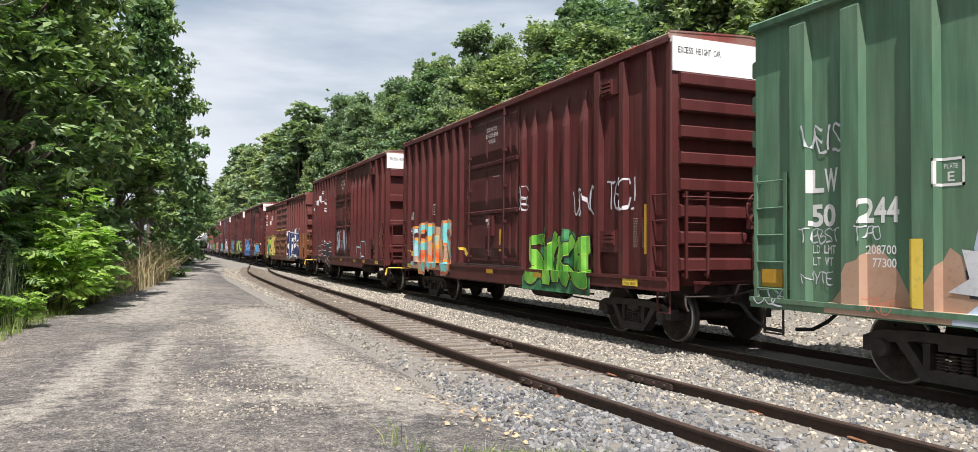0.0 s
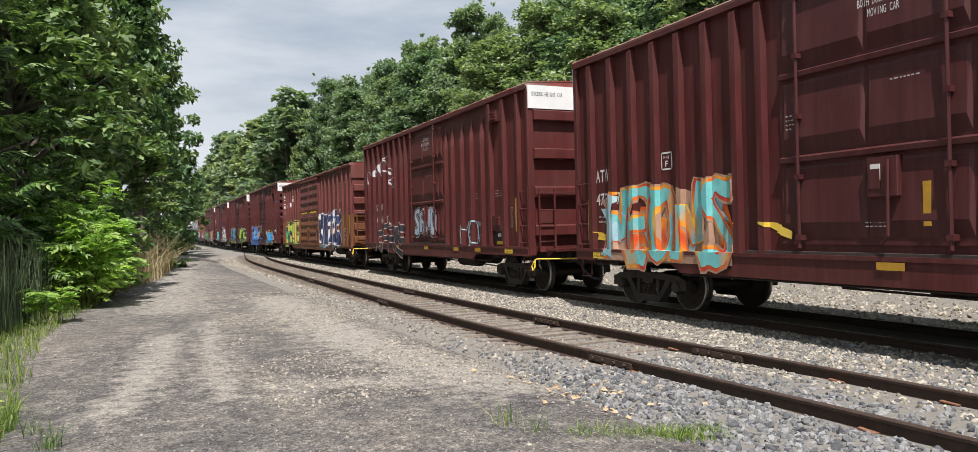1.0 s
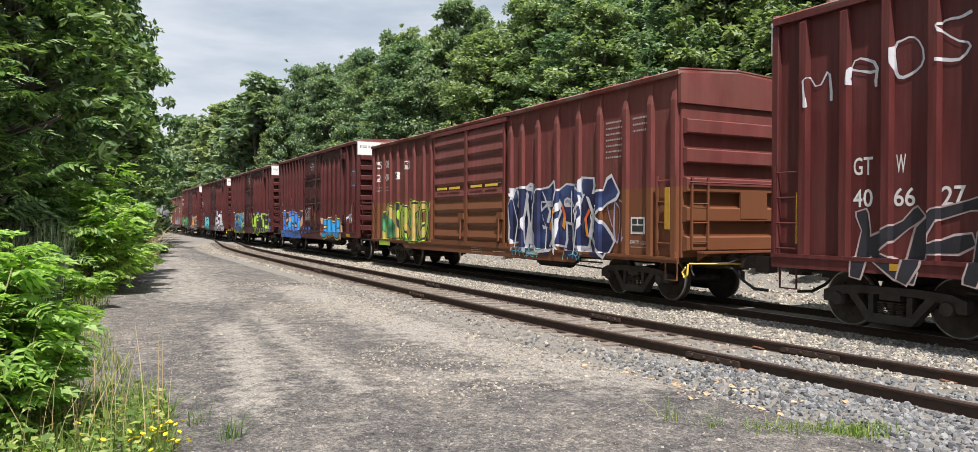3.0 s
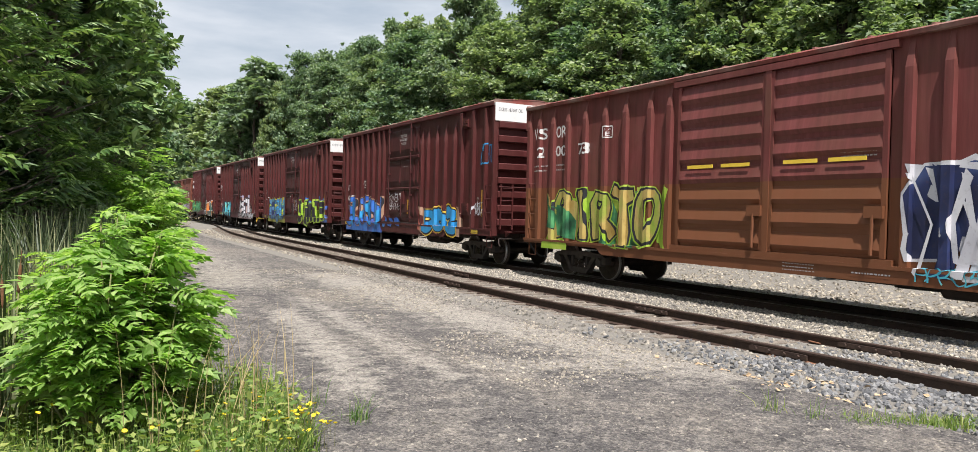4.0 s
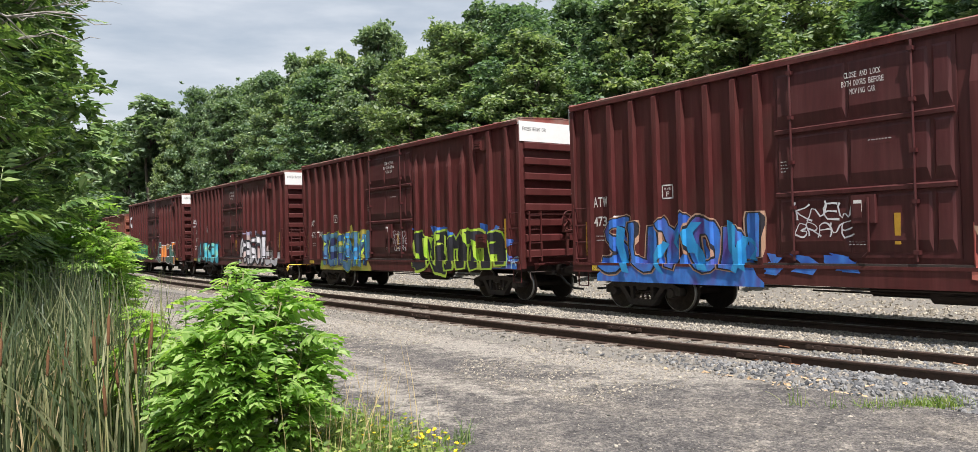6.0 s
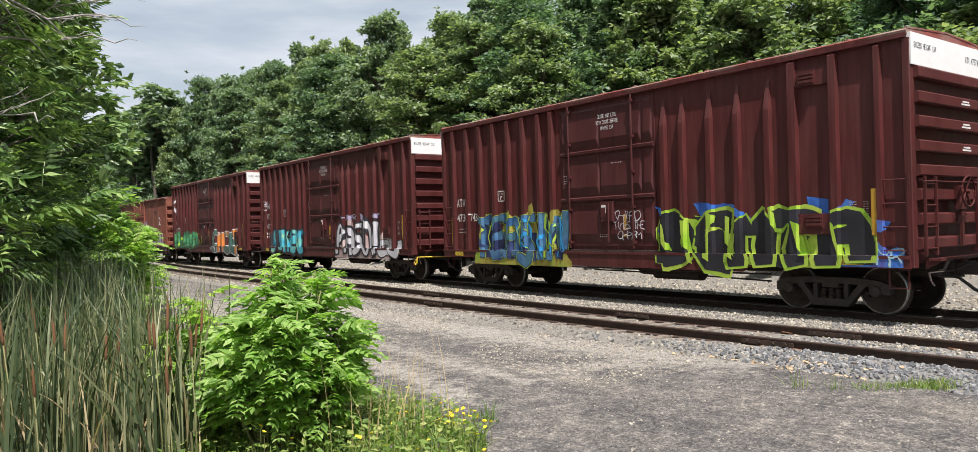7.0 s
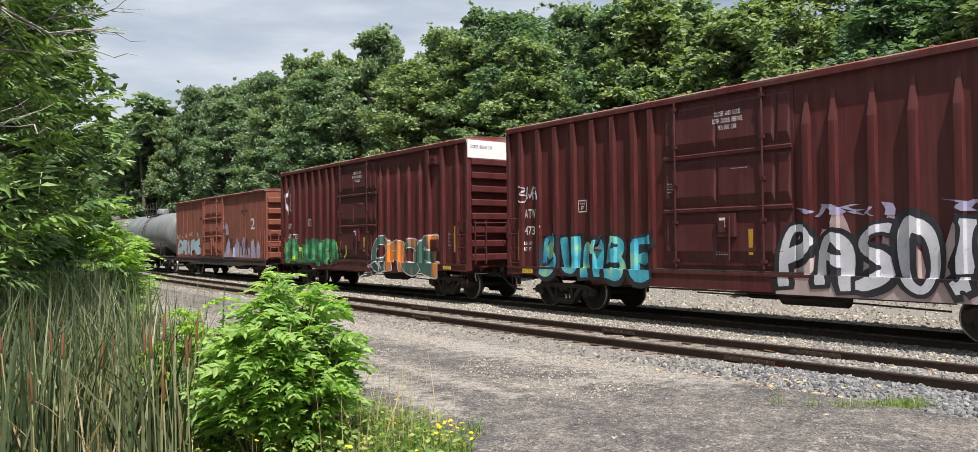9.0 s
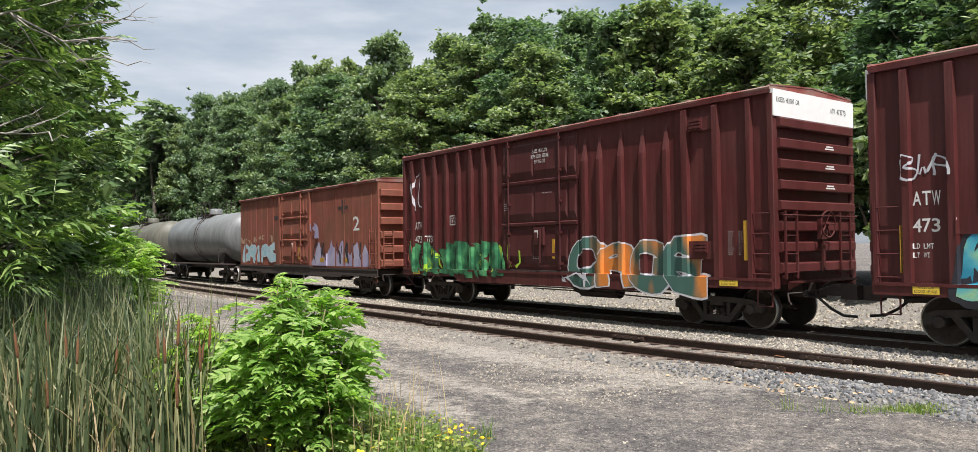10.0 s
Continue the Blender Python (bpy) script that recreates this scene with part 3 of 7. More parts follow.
def bolster_mesh():
    b = Build()
    b.prism([(-1.10, 0.50), (-1.10, 0.58), (-0.5, 0.70), (0.5, 0.70), (1.10, 0.58), (1.10, 0.50), (0.5, 0.42), (-0.5, 0.42)], "y", -0.17, 0.17)
    b.turn([(0.001, 0.70), (0.17, 0.70), (0.19, 0.84), (0.001, 0.84)], "z", 12)
    for s in (-1, 1):
        b.box(-0.9, 0.9, s * 0.62 - 0.05, s * 0.62 + 0.05, 0.33, 0.43)
    return b.mesh("bolster", M_TRUCK)


WHEELSETS = []


def truck(car, y):
    base = part("truck", shared("bolster", bolster_mesh), car, (0, y, 0), "grimy black cast steel truck with coil springs")
    for s in (-1, 1):
        part("side_frame", shared("side_frame", side_frame_mesh), base, (s * 1.02, 0, 0))
        for k in (-0.15, 0, 0.15):
            part("spring", shared("spring", spring_mesh), base, (s * 1.06, k, 0))
    for s in (-1, 1):
        ws = part("wheelset", shared("wheels", wheel_mesh), base, (0, s * 0.89, WHEEL_R), "steel wheels on an axle with worn bright rims")
        WHEELSETS.append((ws, s * 0.89))
        for a in (0, 180):
            part("rim", shared("rims", rim_mesh), base, (0, s * 0.89, WHEEL_R), turn=(0, 0, a))
    return base


def coupler_mesh():
    b = Build()
    b.box(-0.09, 0.09, -0.62, 0.7, 0.76, 0.96, 0.02)
    b.prism([(-0.16, -0.98), (0.02, -1.02), (0.16, -0.90), (0.14, -0.62), (-0.14, -0.62), (-0.20, -0.80)], "z", 0.70, 1.0)
    b.box(-0.22, 0.22, -0.12, 0.1, 0.70, 1.04)
    b.tube([(-1.45, -0.22, 0.86), (-0.5, -0.25, 0.86), (-0.2, -0.45, 0.98), (0, -0.7, 1.02)], 0.018)
    b.tube([(-1.45, -0.22, 0.86), (-1.47, -0.26, 0.72), (-1.45, -0.30, 0.64)], 0.018)
    return b.mesh("coupler", M_UNDER)


def hose_mesh():
    b = Build()
    b.tube([(-0.32, 0.1, 0.80), (-0.34, -0.25, 0.72), (-0.34, -0.5, 0.52), (-0.30, -0.75, 0.38), (-0.2, -1.0, 0.36)], 0.03, 8)
    b.box(-0.36, -0.28, -0.02, 0.1, 0.74, 0.86)
    return b.mesh("air_hose", M_HOSE)


def cut_lever_mesh():
    b = Build()
    b.tube([(-1.62, -0.30, 0.66), (-1.60, -0.30, 0.86), (-1.55, -0.30, 0.87), (-0.25, -0.34, 0.84)], 0.02)
    b.tube([(-1.62, -0.30, 0.66), (-1.62, -0.22, 0.60), (-1.62, -0.16, 0.70), (-1.61, -0.24, 0.80)], 0.02)
    return b.mesh("cut_lever", M_SIGN)


def cut_lever(car):
    part("cut_lever", shared("cutlever", cut_lever_mesh), car, label="yellow uncoupling lever")


def pulling_gear(car, length):
    for y, a in ((0, 0), (length, 180)):
        part("coupler", shared("coupler", coupler_mesh), car, (0, y, 0), "dark knuckle coupler", (0, 0, a))
        part("air_hose", shared("hose", hose_mesh), car, (0, y, 0), "hanging black brake hose", (0, 0, a))


def ladder_mesh(material, rungs, width, z0, step, key, rail=True):
    def make():
        b = Build()
        for i in range(rungs):
            z = z0 + i * step
            b.tube([(0.0, 0, z), (-0.09, 0.0, z), (-0.09, width, z), (0.0, width, z)], 0.013)
        if rail:
            for y in (-0.02, width + 0.02):
                b.box(-0.105, -0.075, y - 0.025, y + 0.025, z0 - 0.12, z0 + (rungs - 1) * step + 0.1)
        return b.mesh("ladder", material)
    return shared(key, make)


def stirrup_mesh(material):
    def make():
        b = Build()
        b.tube([(0, 0, 0.98), (0, 0, 0.58), (0, 0.34, 0.58), (0, 0.34, 0.98)], 0.02)
        return b.mesh("stirrup_step", material)
    return shared("stirrup" + material.name, make)


def both_sides(name, me, car, at, length=0.0, label=""):
    """The near side's part, and its like on the far side, turned about."""
    part(name, me, car, at, label)
    part(name, me, car, (at[0], (length - at[1]) if length else at[1], at[2]), label, (0, 0, 180))


def post_mesh(material, z0, z1, w, deep, taper):
    """A pressed side post: sloping flanks, its head fading into the sheet."""
    def make():
        b = Build()
        d0, d1 = SKIN - 0.01, SKIN + deep
        zt = z1 - taper
        v = []
        for z, d, ww in ((z0, d1, w), (zt, d1, w), (z1, d0 + 0.012, w * 0.55)):
            v += [(-d0, -ww, z), (-d, -ww * 0.8, z), (-d, ww * 0.8, z), (-d0, ww, z)]
        f = [(0, 1, 2, 3), (11, 10, 9, 8)]
        for i in (0, 4):
            f += [(i + k, i + k + 1, i + k + 5, i + k + 4) for k in range(3)]
        b.add(v, f)
        return b.mesh("side_post", material)
    return shared(("post", material.name, z0, z1, w, deep, taper), make)


class Side:
    """The near side's relief, so that paint follows posts and sill."""

    def __init__(self, posts, deep, sill_z, flats=()):
        self.posts, self.deep, self.sill_z, self.flats = posts, deep, sill_z, flats

    def cuts(self, y0, y1):
        out = []
        for y, w in self.posts:
            out += [c for c in (y - w, y - w * 0.8, y + w * 0.8, y + w) if y0 < c < y1]
        for a, b, _ in self.flats:
            out += [c for k in (a, b) for c in (k - 0.004, k + 0.004) if y0 < c < y1]
        return out

    def depth(self, y, z):
        if z < self.sill_z:
            return SKIN + self.deep + 0.008
        for a, b, d in self.flats:
            if a <= y <= b:
                return d
        best = SKIN
        for c, w in self.posts:
            k = abs(y - c)
            if k < w:
                best = max(best, SKIN + self.deep * min(1.0, (w - k) / (w * 0.2)))
        return best


GLYPHS = {}


def glyph(ch, thick):
    """A character's outline as a flat mesh, thickened by that much."""
    if (ch, thick) not in GLYPHS:
        cu = bpy.data.curves.new("glyph", "FONT")
        cu.body, cu.offset, cu.size, cu.resolution_u, cu.fill_mode = ch, thick, 1.0, 3, "FRONT"
        ob = bpy.data.objects.new("glyph", cu)
        scene.collection.objects.link(ob)
        dg = bpy.context.evaluated_depsgraph_get()
        me = ob.evaluated_get(dg).to_mesh()
        v = [(p.co.x, p.co.y) for p in me.vertices]
        f = [tuple(q.vertices) for q in me.polygons]
        ob.evaluated_get(dg).to_mesh_clear()
        bpy.data.objects.remove(ob)
        bpy.data.curves.remove(cu)
        GLYPHS[(ch, thick)] = (v, f)
    return GLYPHS[(ch, thick)]


def wrap(name, v, f, side, lift, material):
    """Lays a flat figure, given in (y, z), onto the near side of a car."""
    bm = bmesh.new()
    vs = [bm.verts.new((p[2] if len(p) > 2 else 0.0, p[0], p[1])) for p in v]
    for q in f:
        if len(set(q)) > 2:
            try:
                bm.faces.new([vs[i] for i in q])
            except ValueError:
                pass
    ya, yb = min(p[0] for p in v), max(p[0] for p in v)
    za = min(p[1] for p in v)
    for c in side.cuts(ya, yb):
        bmesh.ops.bisect_plane(bm, geom=bm.verts[:] + bm.edges[:] + bm.faces[:], plane_co=(0, c, 0), plane_no=(0, 1, 0))
    if za < side.sill_z:
        for c in (side.sill_z - 0.003, side.sill_z + 0.003):
            bmesh.ops.bisect_plane(bm, geom=bm.verts[:] + bm.edges[:] + bm.faces[:], plane_co=(0, 0, c), plane_no=(0, 0, 1))
    for p in bm.verts:
        p.co.x = -side.depth(p.co.y, p.co.z) - lift - p.co.x
    bmesh.ops.recalc_face_normals(bm, faces=bm.faces)
    me = bpy.data.meshes.new(name)
    bm.to_mesh(me)
    bm.free()
    me.materials.append(material)
    return me


def lay_word(word, y1, y0, z0, z1, thick):
    """The outlines of a word that reads from y1 down to y0, stretched to fill the height."""
    v, f = [], []
    cell = (y1 - y0) / len(word)
    for i, ch in enumerate(word):
        if ch == " ":
            continue
        bv, _ = glyph(ch, 0.0)
        gv, gf = glyph(ch, thick)
        xa, xb = min(p[0] for p in bv), max(p[0] for p in bv)
        ya, yb = min(p[1] for p in bv), max(p[1] for p in bv)
        fill = 1.0 if ch not in "I1!i.,-" else 0.4
        k = len(v)
        for px, py in gv:
            u = (px - (xa + xb) / 2) / max(0.2, xb - xa) * fill
            w = (py - ya) / max(0.2, yb - ya)
            v.append((y1 - cell * (i + 0.5 + u * 0.86), z0 + (z1 - z0) * w))
        f += [tuple(q + k for q in face) for face in gf]
    return v, f


def stencil(car, side, text, y1, y0, z0, z1, material=None, thick=0.012):
    small = z1 - z0 < 0.15
    for k in range(1 if small else len(text)):
        word = text if small else " " * k + text[k] + " " * (len(text) - k - 1)
        v, f = lay_word(word, y1, y0, z0, z1, thick)
        if f:
            part("lettering", wrap("lettering", v, f, side, 0.004, material or M_LETTER), car, label="stencilled lettering", kind="stuff" if small else "")


def bars(car, side, y1, y0, z0, z1, rows, material=None):
    """Small print that cannot be read: plain bars."""
    r = random.Random(int(y1 * 100) + int(z1 * 77))
    v, f = [], []
    h = (z1 - z0) / rows
    for i in range(rows):
        a = y1
        while a > y0 + 0.03:
            b = max(y0, a - r.uniform(0.02, 0.06))
            k = len(v)
            z = z1 - h * i
            v += [(a, z - h * 0.30), (b, z - h * 0.30), (b, z), (a, z)]
            f.append((k, k + 1, k + 2, k + 3))
            a = b - 0.022
    part("small_print", wrap("small_print", v, f, side, 0.004, material or M_PRINT), car, kind="stuff")


def panel(car, side, y1, y0, z0, z1, material, name="plate", lift=0.006, label=""):
    part(name, wrap(name, [(y1, z0), (y0, z0), (y0, z1), (y1, z1)], [(0, 1, 2, 3)], side, lift, material), car, label=label)


def boxed(car, side, y, z, s, word):
    """A small outlined square with one letter."""
    v, f = [], []
    for a, b, c, d in ((0, s, 0, 0.03), (0, s, s - 0.03, s), (0, 0.03, 0, s), (s - 0.03, s, 0, s)):
        k = len(v)
        v += [(y - a, z + c), (y - b, z + c), (y - b, z + d), (y - a, z + d)]
        f.append((k, k + 1, k + 2, k + 3))
    part("plate_box", wrap("plate_box", v, f, side, 0.004, M_LETTER), car)
    stencil(car, side, "PLATE", y - 0.07, y - s + 0.07, z + s * 0.62, z + s * 0.78, thick=0.0)
    stencil(car, side, word, y - s * 0.36, y - s * 0.64, z + s * 0.18, z + s * 0.5)


# Letter strokes on a grid of five by five places, named a to y row by row from the top.
STROKES = {"A": "ufcjy ko", "B": "uadilm mntxu", "C": "jdbfpvxt", "D": "uacjtwu", "E": "eauy kn", "F": "eau kn", "G": "jdbfpvxton", "H": "au ey ko", "I": "cw",
           "K": "au ek ky", "L": "auy", "M": "uamey", "N": "uaye", "O": "bdjtxvpfb", "P": "uadjnk", "R": "uadjnk my", "S": "edbfmtxvu", "T": "ae cw", "U": "apvxte",
           "V": "awe", "W": "avmxe", "X": "ay eu", "Y": "am emw", "Z": "aeuy", "Q": "bdjtxvpfb sy", "!": "cr vw", "1": "cw", "2": "fbdjuy", "5": "eaklntxu", "6": "dfpvxtnkp", "7": "aew"}


def stroke_paths(ch, round_):
    """A letter's strokes as point rows in the unit square, corners eased by cutting them."""
    out = []
    for word in STROKES.get(ch, "ufcjy").split():
        pts = [np.array(((ord(c) - 97) % 5 / 4, 1 - (ord(c) - 97) // 5 / 4)) for c in word]
        for _ in range(round_):
            cut = [pts[0]]
            for p0, p1 in zip(pts, pts[1:]):
                cut += [p0 * 0.75 + p1 * 0.25, p0 * 0.25 + p1 * 0.75]
            pts = cut + [pts[-1]]
        out.append(np.array(pts))
    return out


def lay_strokes(ch, y1, y0, z0, z1, half, r, wild, round_=2, flare=0.25):
    """One hand-drawn letter between y1 and y0: leaning, warped, with strokes that swell and taper."""
    lean, tilt, grow = r.uniform(-wild, wild) * 1.3, r.uniform(-wild, wild) * 0.9, 1 + r.uniform(0, wild)
    ph = r.uniform(0, 6.28)
    v, f = [], []
    inset = half
    w, h = max(0.05, y1 - y0 - 2 * inset), max(0.05, z1 - z0 - 2 * inset)
    rise = 0.0
    for path in stroke_paths(ch, round_):
        x, z = path[:, 0].copy(), path[:, 1].copy()
        x = x + lean * (z - 0.5) + wild * 0.5 * np.sin(4.2 * z + ph)
        z = z * grow - (grow - 1) * 0.5 + tilt * (x - 0.5) + wild * 0.35 * np.sin(4.8 * x + ph * 1.7)
        line = np.stack([y1 - inset - w * x, z0 + inset + h * z], -1)
        n = len(line)
        d = np.gradient(line, axis=0)
        d /= np.linalg.norm(d, axis=1)[:, None] + 1e-9
        nrm = np.stack([-d[:, 1], d[:, 0]], -1)
        t = np.linspace(0, 1, n)
        wide = half * (1 + flare * np.cos(t * math.tau * 1.0 + ph * 0.3))
        ends = np.concatenate([line[:1] - d[:1] * half * 0.7, line, line[-1:] + d[-1:] * half * 0.7])
        nn = np.concatenate([nrm[:1], nrm, nrm[-1:]]) * np.concatenate([wide[:1] * 0.85, wide, wide[-1:] * 0.85])[:, None]
        for i in range(len(ends)):
            k = len(v)
            for q in (ends[i] + nn[i], ends[i] - nn[i]):
                v.append((q[0], q[1], rise))
            if i:
                f.append((k - 2, k - 1, k + 1, k))
            rise += 0.00006
    return v, f


def piece(car, side, word, y1, y0, z0, z1, coats, wild=0.12, seed=1, squeeze=0.15, label="", round_=2):
    """A sprayed name in fat letters: coats of (thickness, paint), the widest first."""
    cell = (y1 - y0) / len(word)
    base = min(cell, z1 - z0)
    for k, ch in enumerate(word):
        if ch == " ":
            continue
        a, b = y1 - cell * (k - squeeze * 0.45), y1 - cell * (k + 1 + squeeze * 0.45)
        r0 = random.Random(seed * 31 + k)
        up, down = r0.uniform(-0.09, 0.02) * (z1 - z0), r0.uniform(-0.02, 0.07) * (z1 - z0)
        for i, (thick, paint) in enumerate(coats):
            half = base * (0.118 + 1.3 * thick)
            ref = base * (0.118 + 1.3 * coats[0][0])
            v, f = lay_strokes(ch, a - ref + half, b + ref - half, z0 + down + ref - half, z1 + up - ref + half, half, random.Random(seed * 31 + k), wild, round_, 0.32)
            part("graffiti_letter", wrap("graffiti_letter", v, f, side, 0.005 + 0.0075 * k + 0.0024 * i, paint), car, label=label)


def shards(car, side, y1, y0, z0, z1, paints, count, seed, label="", lift=0.004, thin=1.0):
    """Interlocked angular strokes of a piece that cannot be read: one mesh for each paint."""
    r = random.Random(seed)
    for i, paint in enumerate(paints):
        for j in range(count):
            yc, h = r.uniform(y0, y1), r.uniform(0.35, 0.95) * (z1 - z0)
            zb = z0 + r.uniform(0, 1) * max(0.01, (z1 - z0 - h))
            w, lean = r.uniform(0.08, 0.26) * thin, r.uniform(-0.25, 0.25)
            kink, bend = r.uniform(0.3, 0.7), r.uniform(-0.22, 0.22)
            ring = [(yc - w, zb), (yc + w * r.uniform(0.4, 1.2), zb + r.uniform(0, 0.1)), (yc + w + bend, zb + h * kink), (yc + w * 1.5 + lean, zb + h),
                    (yc - w * 0.4 + lean, zb + h * r.uniform(0.85, 1.0)), (yc - w * 0.7 + bend, zb + h * kink)]
            v = [(min(y1 + 0.1, max(y0 - 0.1, p)), q) for p, q in ring]
            me = wrap("graffiti_stroke", v, [(0, 1, 2, 5), (5, 2, 3, 4)], side, lift + 0.0005 * (i * count + j), paint)
            part("graffiti_stroke", me, car, label=label)


def cloud_coat(car, side, y1, y0, z0, z1, paint, seed, label="", lift=0.0035):
    """A sprayed ground with an uneven upper edge."""
    r = random.Random(seed)
    n = int((y1 - y0) / 0.16) + 2
    v, f = [], []
    for i in range(n):
        y = y1 - (y1 - y0) * i / (n - 1)
        ends = min(1.0, 0.25 + 0.3 * min(i, n - 1 - i))
        rise = (z1 - z0) * (0.66 + 0.22 * math.sin(i * 0.9 + seed) + r.uniform(-0.2, 0.16)) * ends
        v += [(y, z0), (y, z0 + rise)]
        if i:
            k = 2 * i
            f.append((k - 2, k, k + 1, k - 1))
    part("graffiti", wrap("graffiti", v, f, side, lift, paint), car, label=label)


def scribble(car, side, word, y1, y0, z0, z1, paint, seed=3, thick=0.0, wild=0.3):
    """A quick tag in thin strokes."""
    cell = (y1 - y0) / len(word)
    for k, ch in enumerate(word):
        if ch == " ":
            continue
        r = random.Random(seed * 17 + k)
        v, f = lay_strokes(ch, y1 - cell * (k - 0.08), y1 - cell * (k + 1.08), z0, z1, min(0.019, (z1 - z0) * 0.05), r, wild * 0.8, 1, 0.35)
        part("graffiti_tag", wrap("graffiti_tag", v, f, side, 0.012 + 0.001 * k, paint), car, label="thin sprayed tag")


def end_ribs(car, y, out, z0, z1, count, material, half=1.5, name="end_rib"):
    """Corrugated end: flat-faced pressed ribs with deep troughs. out = -1 at the leading end."""
    def make():
        b = Build()
        h = (z1 - z0) / count
        t = h * (0.52 if count > 4 else 0.30)
        b.prism([(0, 0), (0, t), (0.105, t - 0.015), (0.125, t - 0.035), (0.125, 0.03), (0.105, 0.01)], "x", -half, half)
        return b.mesh(name, material)
    me = shared(("rib", material.name, z0, z1, count, half), make)
    h = (z1 - z0) / count
    for i in range(count):
        part(name, me, car, (0, y, z0 + i * h), turn=(0, 0, 180 if out < 0 else 0))


def brake_wheel_mesh(material):
    def make():
        b = Build()
        n = 20
        ring = [(0.28 * math.cos(k * math.tau / n), 0, 0.28 * math.sin(k * math.tau / n)) for k in range(n + 1)]
        b.tube(ring, 0.018)
        for k in range(5):
            a = k * math.tau / 5
            b.tube([(0, 0.05, 0), (0.27 * math.cos(a), 0, 0.27 * math.sin(a))], 0.014)
        b.tube([(0, -0.03, 0), (0, 0.2, 0)], 0.04, 8)
        b.box(-0.13, 0.13, 0.08, 0.2, -0.32, 0.12, 0.02)
        b.box(-0.04, 0.04, 0.1, 0.15, -1.0, -0.3)
        return b.mesh("brake_wheel", material)
    return shared("brake" + material.name, make)


def end_ladder_mesh(material):
    def make():
        b = Build()
        for s in (0, 0.42):
            b.box(s - 0.02, s + 0.02, -0.10, -0.06, 1.15, 2.55)
        for k in range(4):
            b.tube([(0, -0.08, 1.28 + 0.38 * k), (0.42, -0.08, 1.28 + 0.38 * k)], 0.014)
        for s in (0, 0.42):
            b.box(s - 0.02, s + 0.02, -0.09, 0.02, 2.47, 2.52)
            b.box(s - 0.02, s + 0.02, -0.09, 0.02, 1.18, 1.23)
        return b.mesh("end_ladder", material)
    return shared("endladder" + material.name, make)


def platform_mesh(material, w=2.4):
    def make():
        b = Build()
        for k in range(5):
            b.box(-w / 2, w / 2, -0.26 + k * 0.045, -0.235 + k * 0.045, 1.06, 1.10)
        for x in (-w / 2 + 0.1, 0, w / 2 - 0.1):
            b.prism([(-0.26, 1.06), (0.02, 1.06), (0.02, 0.9)], "x", x - 0.02, x + 0.02)
        b.tube([(-1.45, -0.12, 2.46), (1.45, -0.12, 2.46)], 0.016)
        return b.mesh("crossover_platform", material)
    return shared(("plat", material.name, w), make)


def roof_mesh(material, length, z, half):
    def make():
        b = Build()
        pts = [(-half - 0.02, z - 0.10), (-half - 0.035, z - 0.03), (-half, z), (0, z + 0.09), (half, z), (half + 0.035, z - 0.03), (half + 0.02, z - 0.10)]
        b.prism(pts, "y", -0.02, length + 0.02)
        return b.mesh("roof", material)
    return shared(("roof", material.name, length, z, half), make)


def roof(car, material, length, z, half=1.60, label=""):
    base = part("roof", roof_mesh(material, length, z, half), car, label=label)
    n = int(length / 1.05)
    me = shared(("seam", material.name, z, half), lambda: Build().prism([(-half, z + 0.002), (0, z + 0.092), (half, z + 0.002), (half, z + 0.03), (0, z + 0.12), (-half, z + 0.03)], "y", -0.03, 0.03).mesh("roof_seam", material))
    for i in range(n + 1):
        part("roof_seam", me, base, (0, length * i / n, 0))


def body_mesh(material, length, z0, z1):
    def make():
        b = Build()
        b.box(-SKIN, SKIN, 0.0, length, z0, z1)
        return b.mesh("body", material)
    return shared(("body", material.name, length, z0, z1), make)


def sill_mesh(material, length, zt, zend, zmid, y0, y1, out):
    """The side sill, deeper between the trucks."""
    def make():
        b = Build()
        poly = [(0, zt), (0, zend), (y0 - 0.25, zend), (y0, zmid), (y1, zmid), (y1 + 0.25, zend), (length, zend), (length, zt)]
        b.prism(poly, "x", -out + 0.05, -out)
        b.box(-out - 0.02, -out + 0.03, 0, length, zt - 0.05, zt + 0.01)
        return b.mesh("side_sill", material)
    return shared(("sill", material.name, length, zt, zend, zmid), make)


def underframe_mesh(length):
    def make():
        b = Build()
        b.box(-0.35, 0.35, 0.1, length - 0.1, 0.72, 1.0)
        n = 9
        for i in range(n):
            y = 0.4 + (length - 0.8) * i / (n - 1)
            b.box(-1.45, 1.45, y - 0.06, y + 0.06, 0.86, 1.04)
        b.tube([(-0.6, 5.2, 0.66), (-0.6, 6.6, 0.66)], 0.2, 12)
        b.tube([(0.9, 7.2, 0.66), (0.9, 8.4, 0.66)], 0.24, 12)
        b.tube([(-1.2, 3.0, 0.72), (-1.2, length - 3.0, 0.72)], 0.022)
        b.tube([(-0.9, 3.2, 0.55), (-0.9, 5.6, 0.62), (-0.4, 9, 0.6)], 0.02)
        return b.mesh("underframe", M_UNDER)
    return shared(("under", length), make)


